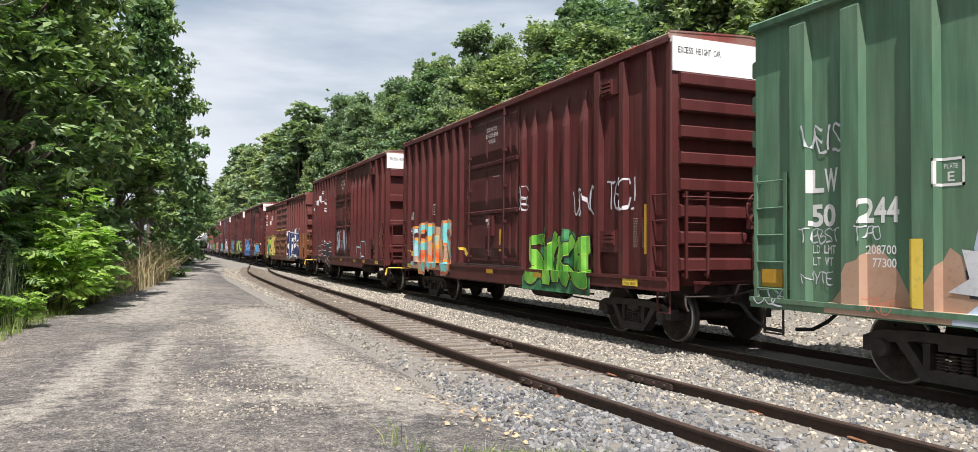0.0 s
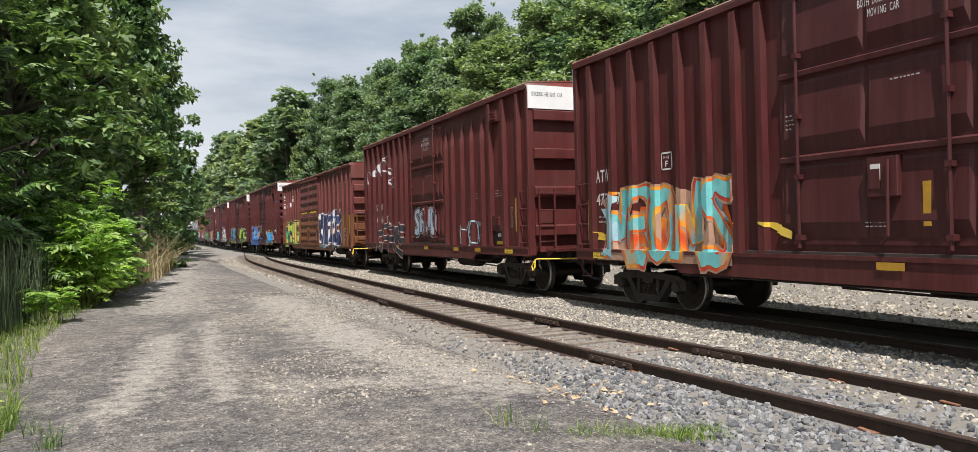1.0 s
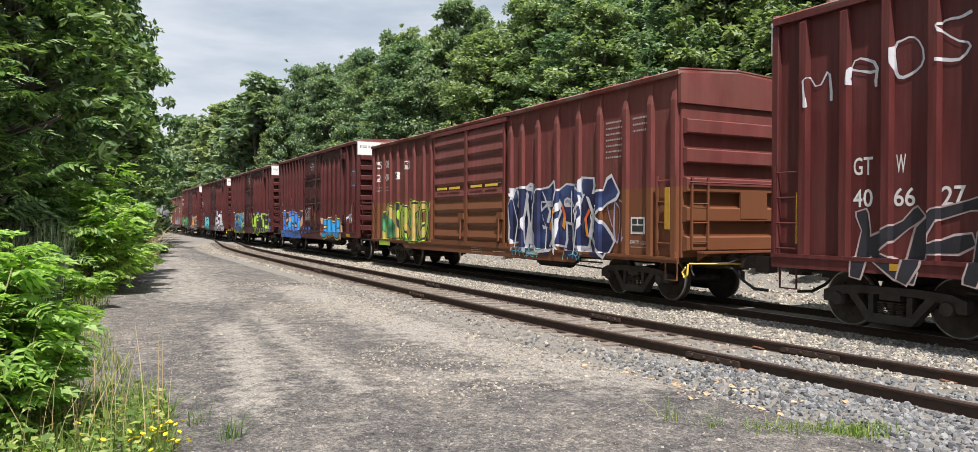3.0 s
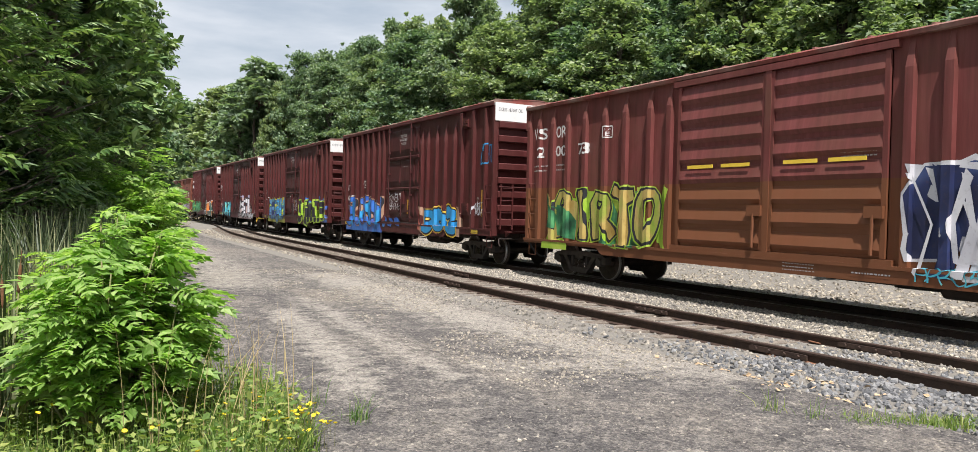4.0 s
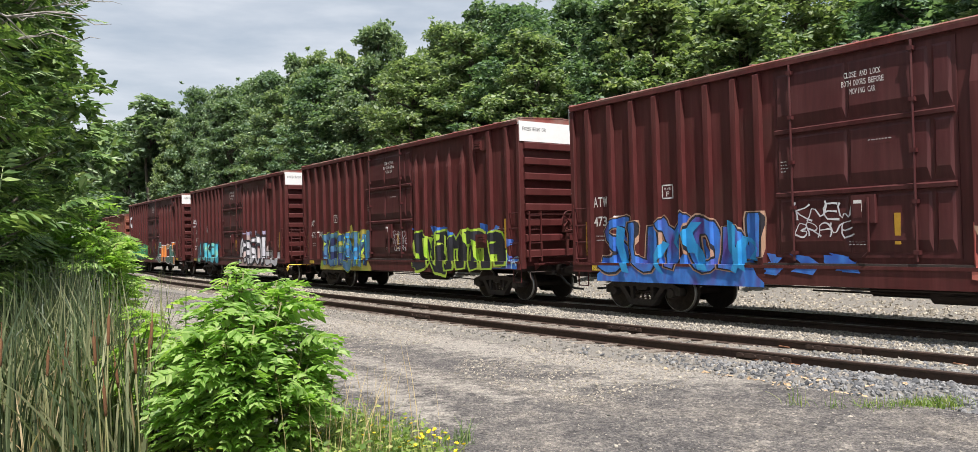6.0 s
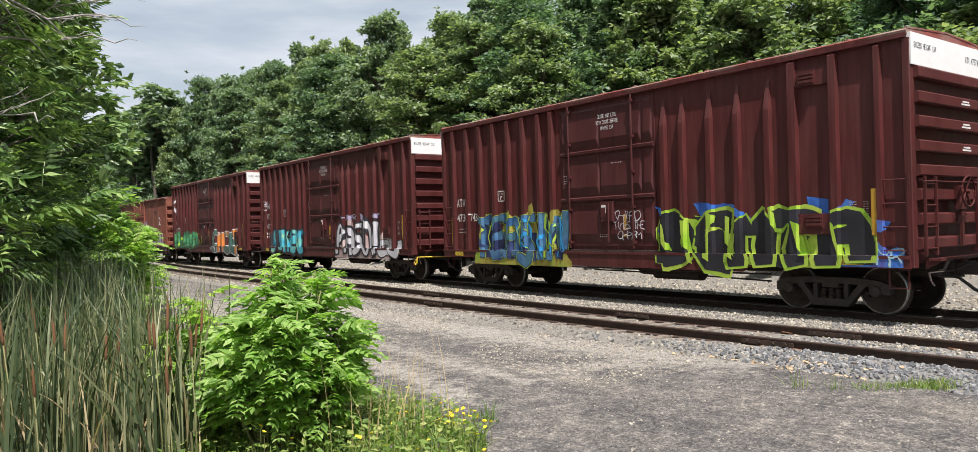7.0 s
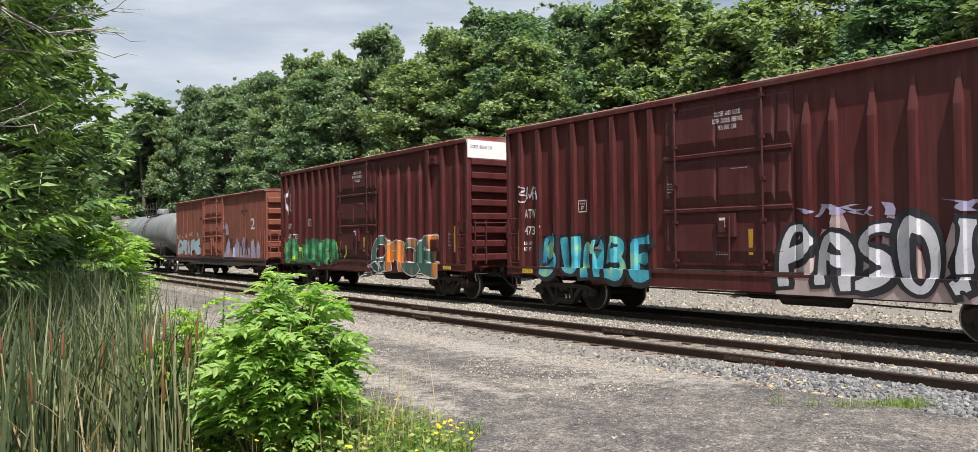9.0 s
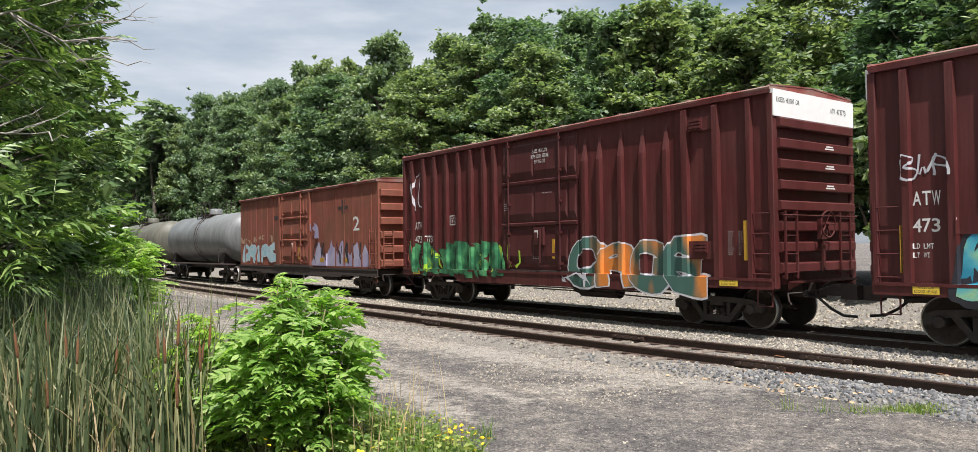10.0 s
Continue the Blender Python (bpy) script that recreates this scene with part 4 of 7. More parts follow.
def plug_door(car, paint, y0, y1, z0, z1):
    """A plug door with four sheets, two cross bars, two lock rods and a latch box."""
    def leaf():
        b = Build()
        b.box(-SKIN - 0.02, -SKIN + 0.05, 0, y1 - y0, z0, z1)
        return b.mesh("door", paint)
    door = part("door", shared(("door", paint.name, y0, y1, z0, z1), leaf), car, (0, y0, 0), "plug door with lock rods and pressed panels")
    w = y1 - y0
    h3 = (z1 - z0) / 3

    def sheet(ya, yb):
        k, za, zb, x = 0.05, 0.09, h3 - 0.09, -SKIN - 0.018
        return Build().add([(x, ya, za), (x, yb, za), (x, yb, zb), (x, ya, zb), (x - 0.045, ya + k, za + 0.22), (x - 0.045, yb - k, za + 0.22), (x - 0.016, yb - k, zb - k), (x - 0.016, ya + k, zb - k)],
                           [(4, 5, 6, 7), (0, 1, 5, 4), (1, 2, 6, 5), (2, 3, 7, 6), (3, 0, 4, 7), (3, 2, 1, 0)]).mesh("door_panel", paint)
    for j, (ya, yb) in enumerate(((0.02, 0.115), (0.13, 0.55), (0.56, 0.985))):
        for i in range(3):
            part("door_panel", shared(("sheet", paint.name, w, h3, j), lambda: sheet(w * ya, w * yb)), door, (0, 0, z0 + h3 * i))

    def bar_():
        return Build().prism([(-SKIN - 0.015, -0.05), (-SKIN - 0.085, -0.035), (-SKIN - 0.09, 0.03), (-SKIN - 0.015, 0.06)], "y", 0.03, w - 0.03).mesh("door_bar", paint)

    def rod():
        b = Build().tube([(-SKIN - 0.11, 0, z0 - 0.05), (-SKIN - 0.11, 0, z1 + 0.05)], 0.024, 8)
        for k in range(5):
            z = z0 + 0.1 + (z1 - z0 - 0.2) * k / 4
            b.box(-SKIN - 0.14, -SKIN - 0.01, -0.045, 0.045, z - 0.035, z + 0.035)
        return b.mesh("lock_rod", paint)

    def rail_():
        return Build().box(-SKIN - 0.10, -SKIN, -0.35, w + 0.7, z0 - 0.20, z0 - 0.10).mesh("door_track", M_UNDER)

    def latch():
        b = Build().box(-SKIN - 0.12, -SKIN - 0.02, -0.22, 0.22, -0.25, 0.25, 0.01)
        b.tube([(-SKIN - 0.14, -0.1, 0.2), (-SKIN - 0.16, -0.1, -0.75), (-SKIN - 0.12, 0.02, -0.85)], 0.024)
        b.box(-SKIN - 0.13, -SKIN - 0.11, 0.02, 0.18, -0.15, 0.1)
        return b.mesh("latch", paint)
    step = (z1 - z0) / 3
    for i in (1, 2):
        part("door_bar", shared(("dbar", paint.name, w), bar_), door, (0, 0, z0 + step * i))
    for f in (0.20, 0.88):
        part("lock_rod", shared(("rod", paint.name, z0, z1), rod), door, (0, w * f, 0))
    part("door_track", shared(("track", w, z0), rail_), door, (0, 0, 0))
    part("latch", shared(("latch", paint.name), latch), door, (0, w * 0.47, z0 + step * 0.72))
    part("latch_tag", shared("ltag", lambda: Build().box(-SKIN - 0.128, -SKIN - 0.12, -0.08, 0.06, -0.05, 0.16).mesh("latch_tag", M_LETTER)), door, (0, w * 0.50, z0 + step * 0.72))
    part("reflector", shared("refl", lambda: Build().box(-SKIN - 0.06, -SKIN - 0.045, -0.05, 0.05, -0.27, 0.27).mesh("reflector", M_YELLOW)), door, (0, w * 0.30, z0 + step * 0.42), "yellow reflective strip")
    return door


BIG = ((0.52, 0.06), (1.36, 0.085), (2.20, 0.10))
HC_POSTS = BIG + tuple((y, 0.078) for y in (2.76, 3.49, 4.20, 4.94, 5.48, 9.38, 9.92, 10.60, 11.30, 12.0, 12.70, 13.40, 14.15))
HC_L = 14.75
HC_SIDE = Side(HC_POSTS, 0.11, 1.16, ((5.74, 9.06, SKIN + 0.055),))

HC_SIGN = Side(tuple((y, w + 0.004) for y, w in HC_POSTS), 0.114, 1.16, ((5.74, 9.06, SKIN + 0.055),))


def high_cube(label, paint, door_paint, marks, number, strips=(), ribs=(1.26, 4.70, 8)):
    """A 50-foot excess-height boxcar with one plug door on the side."""
    def ladder_frame():
        b = Build()
        for y in (-0.015, 0.475):
            b.box(-0.115, -0.085, y - 0.022, y + 0.022, 1.15, 2.62).box(-0.10, 0.0, y - 0.02, y + 0.02, 1.16, 1.20).box(-0.10, 0.0, y - 0.02, y + 0.02, 2.56, 2.60)
        return b.mesh("ladder_frame", paint)
    car = thing("boxcar", (MAIN_X, 0, 0), label, "boxcar", "boxcars of the passing train")
    part("body", body_mesh(paint, HC_L, 1.02, 5.06), car)
    roof(car, M_ROOF, HC_L, 5.13, 1.60, label="low peaked roof with dusty seams")
    for at_, a_ in (((0, 0, 0), 0), ((0, HC_L, 0), 180)):
        part("side_sill", sill_mesh(paint, HC_L, 1.15, 0.93, 0.78, 3.4, 11.3, SKIN + 0.11), car, at_, turn=(0, 0, a_))
    part("underframe", underframe_mesh(HC_L), car)
    for y, w in HC_POSTS:
        tall = y < 2.5 or y > 9.0
        both_sides("side_post", post_mesh(paint, 0.98, 5.02 if tall else 4.72, w, 0.11, 0.10 if tall else 0.62), car, (0, y, 0))
    part("top_chord", shared(("chord", paint.name), lambda: Build().box(-1.63, -1.5, 0, HC_L, 4.98, 5.06).mesh("top_chord", paint)), car)
    part("top_chord", MESH[("chord", paint.name)], car, (0, HC_L, 0), turn=(0, 0, 180))
    part("corner_post", shared(("corner", paint.name), lambda: Build().box(-0.09, 0.09, -0.05, 0.09, 0.95, 4.97, 0.015).mesh("corner_post", paint)), car, (-1.51, 0, 0))
    for x_, y_, a_ in ((1.51, 0, 0), (-1.51, HC_L, 180), (1.51, HC_L, 180)):
        part("corner_post", MESH[("corner", paint.name)], car, (x_, y_, 0), turn=(0, 0, a_))
    plug_door(car, door_paint, 5.76, 9.04, 1.30, 4.92)
    end_ribs(car, -0.005, -1, *ribs, paint, 1.46)
    end_ribs(car, HC_L + 0.005, 1, *ribs, paint, 1.46)
    part("end_header", shared("header", lambda: Build().box(-1.585, 1.585, -0.075, 0.0, 4.50, 5.06).mesh("end_header", M_WHITE)), car, (0, 0, 0), "white painted header on the car's end")
    part("end_header", MESH["header"], car, (0, HC_L + 0.075, 0), "white painted header on the car's end")
    for k in range(4):
        part("grab_iron", shared(("grab", paint.name), lambda: Build().tube([(0, 0, 0), (-0.09, 0, 0), (-0.09, 0.46, 0), (0, 0.46, 0)], 0.014).mesh("grab_iron", paint)), car, (-1.50, 0.03, 1.25 + 0.42 * k))
    for k in range(4):
        part("grab_iron", shared(("grab", paint.name), lambda: Build().tube([(0, 0, 0), (-0.09, 0, 0), (-0.09, 0.46, 0), (0, 0.46, 0)], 0.014).mesh("grab_iron", paint)), car, (-1.50, HC_L - 0.5, 1.25 + 0.42 * k))
    for y in (0.03, HC_L - 0.5):
        part("ladder_frame", shared(("lframe", paint.name), ladder_frame), car, (-1.50, y, 0), "upright bars of the corner ladder")
    part("stirrup_step", stirrup_mesh(paint), car, (-1.52, 0.08, 0))
    part("stirrup_step", stirrup_mesh(paint), car, (-1.52, HC_L - 0.42, 0))
    part("end_ladder", end_ladder_mesh(paint), car, (-1.38, -0.08, 0))
    part("end_ladder", end_ladder_mesh(paint), car, (0.75, -0.08, 0))
    part("brake_wheel", brake_wheel_mesh(paint), car, (-0.02, -0.32, 2.28), "hand brake wheel with its gear case")
    part("crossover_platform", platform_mesh(paint), car, (0, -0.05, 0))
    part("reflector", shared("stripe", lambda: Build().box(-1.615, -1.60, -0.07, 0.07, -0.42, 0.42).mesh("reflector", M_YELLOW)), car, (0, 0.60, 2.15 - 0.2), "upright yellow reflective strip")
    part("reflector", MESH["stripe"], car, (0, HC_L - 0.55, 1.75), "upright yellow reflective strip")
    part("vent", shared(("vent", paint.name), lambda: Build().box(-1.66, -1.5, 0, 0.30, 0, 0.05).box(-1.66, -1.5, 0, 0.30, 0.08, 0.12).box(-1.66, -1.5, 0, 0.30, 0.15, 0.19).box(-1.63, -1.5, -0.02, 0.32, -0.04, 0.23).mesh("vent", paint)), car, (0, 1.72, 4.48))
    part("vent", MESH[("vent", paint.name)], car, (0, 1.62, 1.72))
    part("recess_plate", shared(("recess", paint.name), lambda: Build().box(-1.585, -1.5, 1.38, 2.18, 4.42, 4.78).mesh("recess_plate", paint)), car)
    part("valve_box", shared(("vbox", paint.name), lambda: Build().box(-1.60, -1.5, 1.38, 2.18, 1.55, 1.95).mesh("valve_box", paint)), car)
    pulling_gear(car, HC_L)
    truck(car, 1.78)
    truck(car, HC_L - 1.78)
    s = HC_SIDE
    for i, line in enumerate(("CLOSE AND LOCK", "BOTH DOORS BEFORE", "MOVING CAR")):
        stencil(car, s, line, (7.60, 7.65, 7.50)[i], (6.94, 6.89, 7.04)[i], 4.52 - 0.15 * i, 4.62 - 0.15 * i, thick=0.0)
    bars(car, s, 7.2, 6.75, 3.32, 3.38, 1)
    bars(car, s, 8.9, 8.75, 2.9, 3.15, 4)
    bars(car, s, 1.12, 0.98, 1.62, 2.15, 12)
    bars(car, s, 0.86, 0.76, 1.62, 2.15, 12)
    bars(car, s, 7.6, 7.3, 1.5, 1.6, 2)
    if marks:
        stencil(car, s, marks, 14.08, 13.60, 2.52, 2.76)
        stencil(car, s, number[:3], 14.08, 13.62, 2.05, 2.28)
        stencil(car, s, number[3:], 13.34, 12.96, 2.05, 2.28)
        if number == "473751":
            for word, a, b, z in (("LD LMT", 14.08, 13.74, 1.76), ("213600", 13.32, 12.98, 1.76), ("LT WT", 14.08, 13.80, 1.60), ("72400", 13.28, 12.98, 1.60)):
                stencil(car, s, word, a, b, z, z + 0.09, thick=0.006)
        else:
            bars(car, s, 14.0, 13.5, 1.62, 1.82, 2)
        boxed(car, s, 11.9, 2.6, 0.32, "F")
        panel(car, s, 14.06, 13.62, 0.97, 1.14, M_SIGN, "excess_height_sign", label="small yellow excess height sign")
        stencil(car, HC_SIGN, "THIS CAR", 13.98, 13.70, 1.068, 1.118, M_INK, 0.0)
        stencil(car, HC_SIGN, "EXCESS HEIGHT", 14.03, 13.65, 0.992, 1.042, M_INK, 0.0)
    panel(car, s, 1.28, 0.82, 0.98, 1.14, M_SIGN, "excess_height_sign", label="small yellow excess height sign")
    stencil(car, HC_SIGN, "THIS CAR", 1.18, 0.92, 1.072, 1.118, M_INK, 0.0)
    stencil(car, HC_SIGN, "EXCESS HEIGHT", 1.23, 0.87, 1.000, 1.044, M_INK, 0.0)
    for y in strips:
        panel(car, s, y + 0.2, y - 0.2, 0.99, 1.09, M_YELLOW, "reflector", 0.012, "yellow reflective strip on the sill")
    # lettering across the white header
    f = Side((), 0, -9)
    for word, a, b, z0, z1 in (("EXCESS HEIGHT CAR", -1.48, -0.62, 4.80, 4.90), ((marks + " " + number) if marks else "", 0.6, 1.25, 4.74, 4.86)):
        if word:
            v, q = lay_word(word, b, a, z0, z1, 0.0)
            me = bpy.data.meshes.new("header_lettering")
            me.from_pydata([(a + b - y, -0.079, z) for y, z in v], [], q)
            me.materials.append(M_INK)
            part("lettering", me, car, label="black lettering on white")
    for k, z in enumerate((3.93, 3.50, 3.07) if marks else ()):
        me = shared(("endprint", k), lambda: Build().box(0.25, 0.62, -0.135, -0.128, 0, 0.03).box(0.3, 0.58, -0.135, -0.128, 0.05, 0.08).mesh("small_print", M_LETTER))
        part("small_print", me, car, (0, 0, z - 0.02))
    return car


def paint_set():
    W, K = (0.72, 0.72, 0.74), (0.012, 0.012, 0.016)
    return {
        "white": spray("spray_white", [(0.48, 0.48, 0.52), (0.64, 0.64, 0.66)]), "black": spray("spray_black", [K, (0.03, 0.03, 0.04)]),
        "teal": spray("spray_teal_orange", [(0.08, 0.40, 0.42), (0.20, 0.55, 0.54), (0.14, 0.48, 0.50), (0.60, 0.30, 0.10)], 1.2, (1, 1.2, 0.8)),
        "fire": spray("spray_red_yellow", [(0.50, 0.03, 0.02), (0.70, 0.16, 0.02), (0.80, 0.50, 0.05)], 1.8),
        "tan": spray("spray_tan", [(0.36, 0.21, 0.14), (0.47, 0.31, 0.22)], 1.2),
        "grass": spray("spray_green", [(0.03, 0.16, 0.02), (0.09, 0.32, 0.03), (0.24, 0.52, 0.08)], 2.2, (1, 1, 0.6)),
        "navy": spray("spray_navy", [(0.012, 0.016, 0.05), (0.02, 0.03, 0.10), (0.05, 0.08, 0.2)], 1.5),
        "olive": spray("spray_yellow_green", [(0.22, 0.19, 0.03), (0.36, 0.31, 0.06), (0.17, 0.34, 0.03)], 1.6, (1, 1.5, 0.7)),
        "gold": spray("spray_gold", [(0.34, 0.22, 0.05), (0.48, 0.36, 0.12), (0.26, 0.36, 0.05)], 1.6, (1, 1.5, 0.7)),
        "lime": spray("spray_lime", [(0.26, 0.46, 0.03), (0.44, 0.56, 0.08)], 2),
        "blue": spray("spray_blue", [(0.03, 0.10, 0.42), (0.05, 0.20, 0.60), (0.10, 0.06, 0.28)], 1.8, (1, 1.4, 0.6)),
        "sky": spray("spray_sky_blue", [(0.02, 0.22, 0.50), (0.04, 0.34, 0.66)], 1.6),
        "steel": spray("spray_blue_green", [(0.025, 0.085, 0.20), (0.075, 0.18, 0.33), (0.05, 0.14, 0.16)], 1.7),
        "aqua": spray("spray_aqua", [(0.03, 0.26, 0.38), (0.08, 0.42, 0.52), (0.34, 0.60, 0.30)], 1.9),
        "rust": spray("spray_orange_green", [(0.62, 0.20, 0.03), (0.60, 0.22, 0.05), (0.05, 0.12, 0.10), (0.06, 0.14, 0.11)], 0.9, (1, 1.2, 0.5)),
        "moss": spray("spray_dark_green", [(0.015, 0.06, 0.03), (0.03, 0.16, 0.07), (0.10, 0.34, 0.14)], 2.4),
        "pink_white": spray("spray_pale_pink", [(0.38, 0.28, 0.27), (0.52, 0.42, 0.40)], 1.4),
        "lilac": spray("spray_lilac", [(0.30, 0.27, 0.42), (0.42, 0.40, 0.52)], 1.4),
        "pale": spray("spray_pale_blue", [(0.28, 0.48, 0.55), (0.42, 0.58, 0.62)], 2.0), "pink": spray("spray_pink", [(0.50, 0.10, 0.09), (0.55, 0.22, 0.15)], 1.5),
        "silver": spray("spray_silver_blue", [(0.32, 0.40, 0.52), (0.55, 0.60, 0.68)], 2.0), "yellow": spray("spray_yellow", [(0.70, 0.48, 0.04), (0.80, 0.60, 0.12)], 1.5),
    }


P = paint_set()
CARS = []   # (car, distance of its leading end at the start)

c = high_cube("maroon high-cube boxcar with green bubble letters and a teal piece", M_MAROON, M_MAROON_DOOR, "ATW", "473705", (3.0, 4.6, 7.2))
CARS.append((c, 10.1))
cloud_coat(c, HC_SIDE, 13.9, 10.0, 0.95, 1.95, P["tan"], 5, "tan ground of the sprayed piece")
shards(c, HC_SIDE, 13.8, 9.9, 0.95, 2.35, [P["tan"], P["fire"], P["pale"]], 8, 61, "tan, red and pale blue strokes behind the letters", 0.004, 0.8)
piece(c, HC_SIDE, "NEONS", 13.7, 10.0, 0.85, 2.35, [(0.11, P["tan"]), (0.075, P["fire"]), (0.02, P["teal"])], 0.14, 61, 0.3, "teal wild-style letters edged in red and tan", round_=1)
shards(c, HC_SIDE, 14.0, 8.6, 1.3, 1.7, [P["yellow"]], 4, 62, "yellow graffiti arrow")
piece(c, HC_SIDE, "SYKE", 5.2, 2.5, 0.82, 1.95, [(0.11, P["black"]), (0.07, P["lime"]), (0.055, P["grass"])], 0.08, 4, 0.24, "green bubble letter graffiti")
cloud_coat(c, HC_SIDE, 5.35, 2.4, 0.72, 2.2, P["moss"], 9, "dark green ground behind the letters", 0.003)
scribble(c, HC_SIDE, "UENO", 3.2, 2.35, 2.3, 2.75, P["white"], 5, -0.024)
scribble(c, HC_SIDE, "TEC!", 1.95, 0.95, 2.35, 2.85, P["white"], 6, -0.024, 0.2)
scribble(c, HC_SIDE, "IC", 5.62, 5.3, 2.75, 3.0, P["white"], 7)
scribble(c, HC_SIDE, "UB", 5.62, 5.3, 2.5, 2.72, P["white"], 8)

c = high_cube("red-brown high-cube boxcar with a silver door piece and white tags", M_OXIDE, M_OXIDE, "", "", (3.0, 4.6, 7.2, 10.3, 12.4), (1.41, 5.13, 4))
CARS.append((c, 27.1))
cut_lever(c)
for word, y, z0, z1 in (("GT", 13.29, 2.40, 2.66), ("W", 12.60, 2.40, 2.66), ("40", 13.29, 1.92, 2.18), ("66", 12.63, 1.92, 2.18), ("27", 11.93, 1.92, 2.18)):
    stencil(c, HC_SIDE, word, y, y - 0.17 * len(word), z0, z1)
for i, (word, y, z0, z1) in enumerate((("M", 14.10, 3.55, 4.10), ("A", 13.32, 3.72, 4.20), ("O", 12.63, 3.78, 4.30), ("S", 11.95, 3.90, 4.46), ("M", 11.23, 3.72, 4.00), ("C", 11.20, 3.22, 3.62))):
    scribble(c, HC_SIDE, word, y, y - 0.40, z0, z1, P["white"], 80 + i, -0.006, 0.2)
panel(c, HC_SIDE, 2.07, 1.50, 1.17, 1.54, M_INK, "placard", 0.008, "black placard board")
panel(c, HC_SIDE, 1.97, 1.62, 1.20, 1.29, M_SIGN, "excess_height_sign", 0.012, "small yellow excess height sign")
panel(c, HC_SIDE, 1.90, 1.70, 1.40, 1.50, M_LETTER, "placard", 0.012, "white card")
bars(c, HC_SIDE, 1.92, 1.66, 1.32, 1.37, 1); bars(c, HC_SIDE, 5.2, 4.99, 1.5, 1.65, 3)
piece(c, HC_SIDE, "SAND", 8.5, 6.3, 1.42, 2.45, [(0.13, P["white"]), (0.10, P["black"]), (0.03, P["silver"])], 0.07, 13, 0.24, "silver and blue letters on the door")
piece(c, HC_SIDE, "KFRE", 13.1, 9.7, 0.76, 1.92, [(0.018, P["pink_white"]), (-0.008, P["black"])], 0.15, 14, 0.34, "black letters outlined in white", round_=1)
scribble(c, HC_SIDE, "MEOW", 4.25, 2.85, 1.2, 1.8, P["pale"], 15, -0.022, 0.2)
bars(c, HC_SIDE, 3.32, 3.18, 2.42, 2.62, 3); bars(c, HC_SIDE, 3.02, 2.90, 2.42, 2.62, 3)
bars(c, HC_SIDE, 2.02, 1.80, 2.42, 2.62, 3); bars(c, HC_SIDE, 1.72, 1.55, 2.42, 2.62, 3)

# ---- the longer boxcar with a pair of sliding doors ----
LC_L = 18.05
LC_POSTS = tuple((y, 0.085) for y in (0.14, 0.87, 1.69, 2.63, 3.47, 4.41, 5.30, 6.10, 6.72, 12.15, 12.79, 13.66, 14.44, 15.26, 16.02, 16.72, 17.40, 17.92))
LC_SIDE = Side(LC_POSTS, 0.09, 0.98, ((7.0, 11.9, SKIN + 0.05),))


def slide_door(car, paint, y0, y1, z0, z1):
    def leaf():
        b = Build().box(-SKIN - 0.03, -SKIN + 0.04, 0, y1 - y0, z0, z1)
        for y in (0, y1 - y0 - 0.09):
            b.box(-SKIN - 0.075, -SKIN, y, y + 0.09, z0, z1)
        return b.mesh("door", paint)
    d = part("door", shared(("ldoor", y1 - y0), leaf), car, (0, y0, 0), "sliding door with horizontal ribs")
    w = y1 - y0
    n = 8
    for i in range(n):
        z = z0 + (z1 - z0) * (i + 0.5) / n
        h = (z1 - z0) / n
        me = shared(("lrib", w), lambda: Build().prism([(-SKIN - 0.02, -h * 0.42), (-SKIN - 0.09, -h * 0.18), (-SKIN - 0.04, h * 0.38), (-SKIN - 0.02, h * 0.40)], "y", 0.09, w - 0.09).mesh("door_rib", paint))
        part("door_rib", me, d, (0, 0, z))
    part("door_latch", shared("llatch", lambda: Build().box(-SKIN - 0.14, -SKIN - 0.05, -0.08, 0.25, -0.1, 0.1).tube([(-SKIN - 0.12, 0.1, -0.05), (-SKIN - 0.14, 0.1, -0.7)], 0.03).mesh("door_latch", paint)), d, (0, 0.1, z0 + 0.75))
    for k in range(2):
        part("door_sign", shared("lsign", lambda: Build().box(-SKIN - 0.105, -SKIN - 0.09, -0.36, 0.36, -0.035, 0.035).mesh("door_sign", M_SIGN)), d, (0, w * (0.3 + 0.4 * k), z0 + (z1 - z0) * 0.49), "narrow yellow warning strip")
    return d


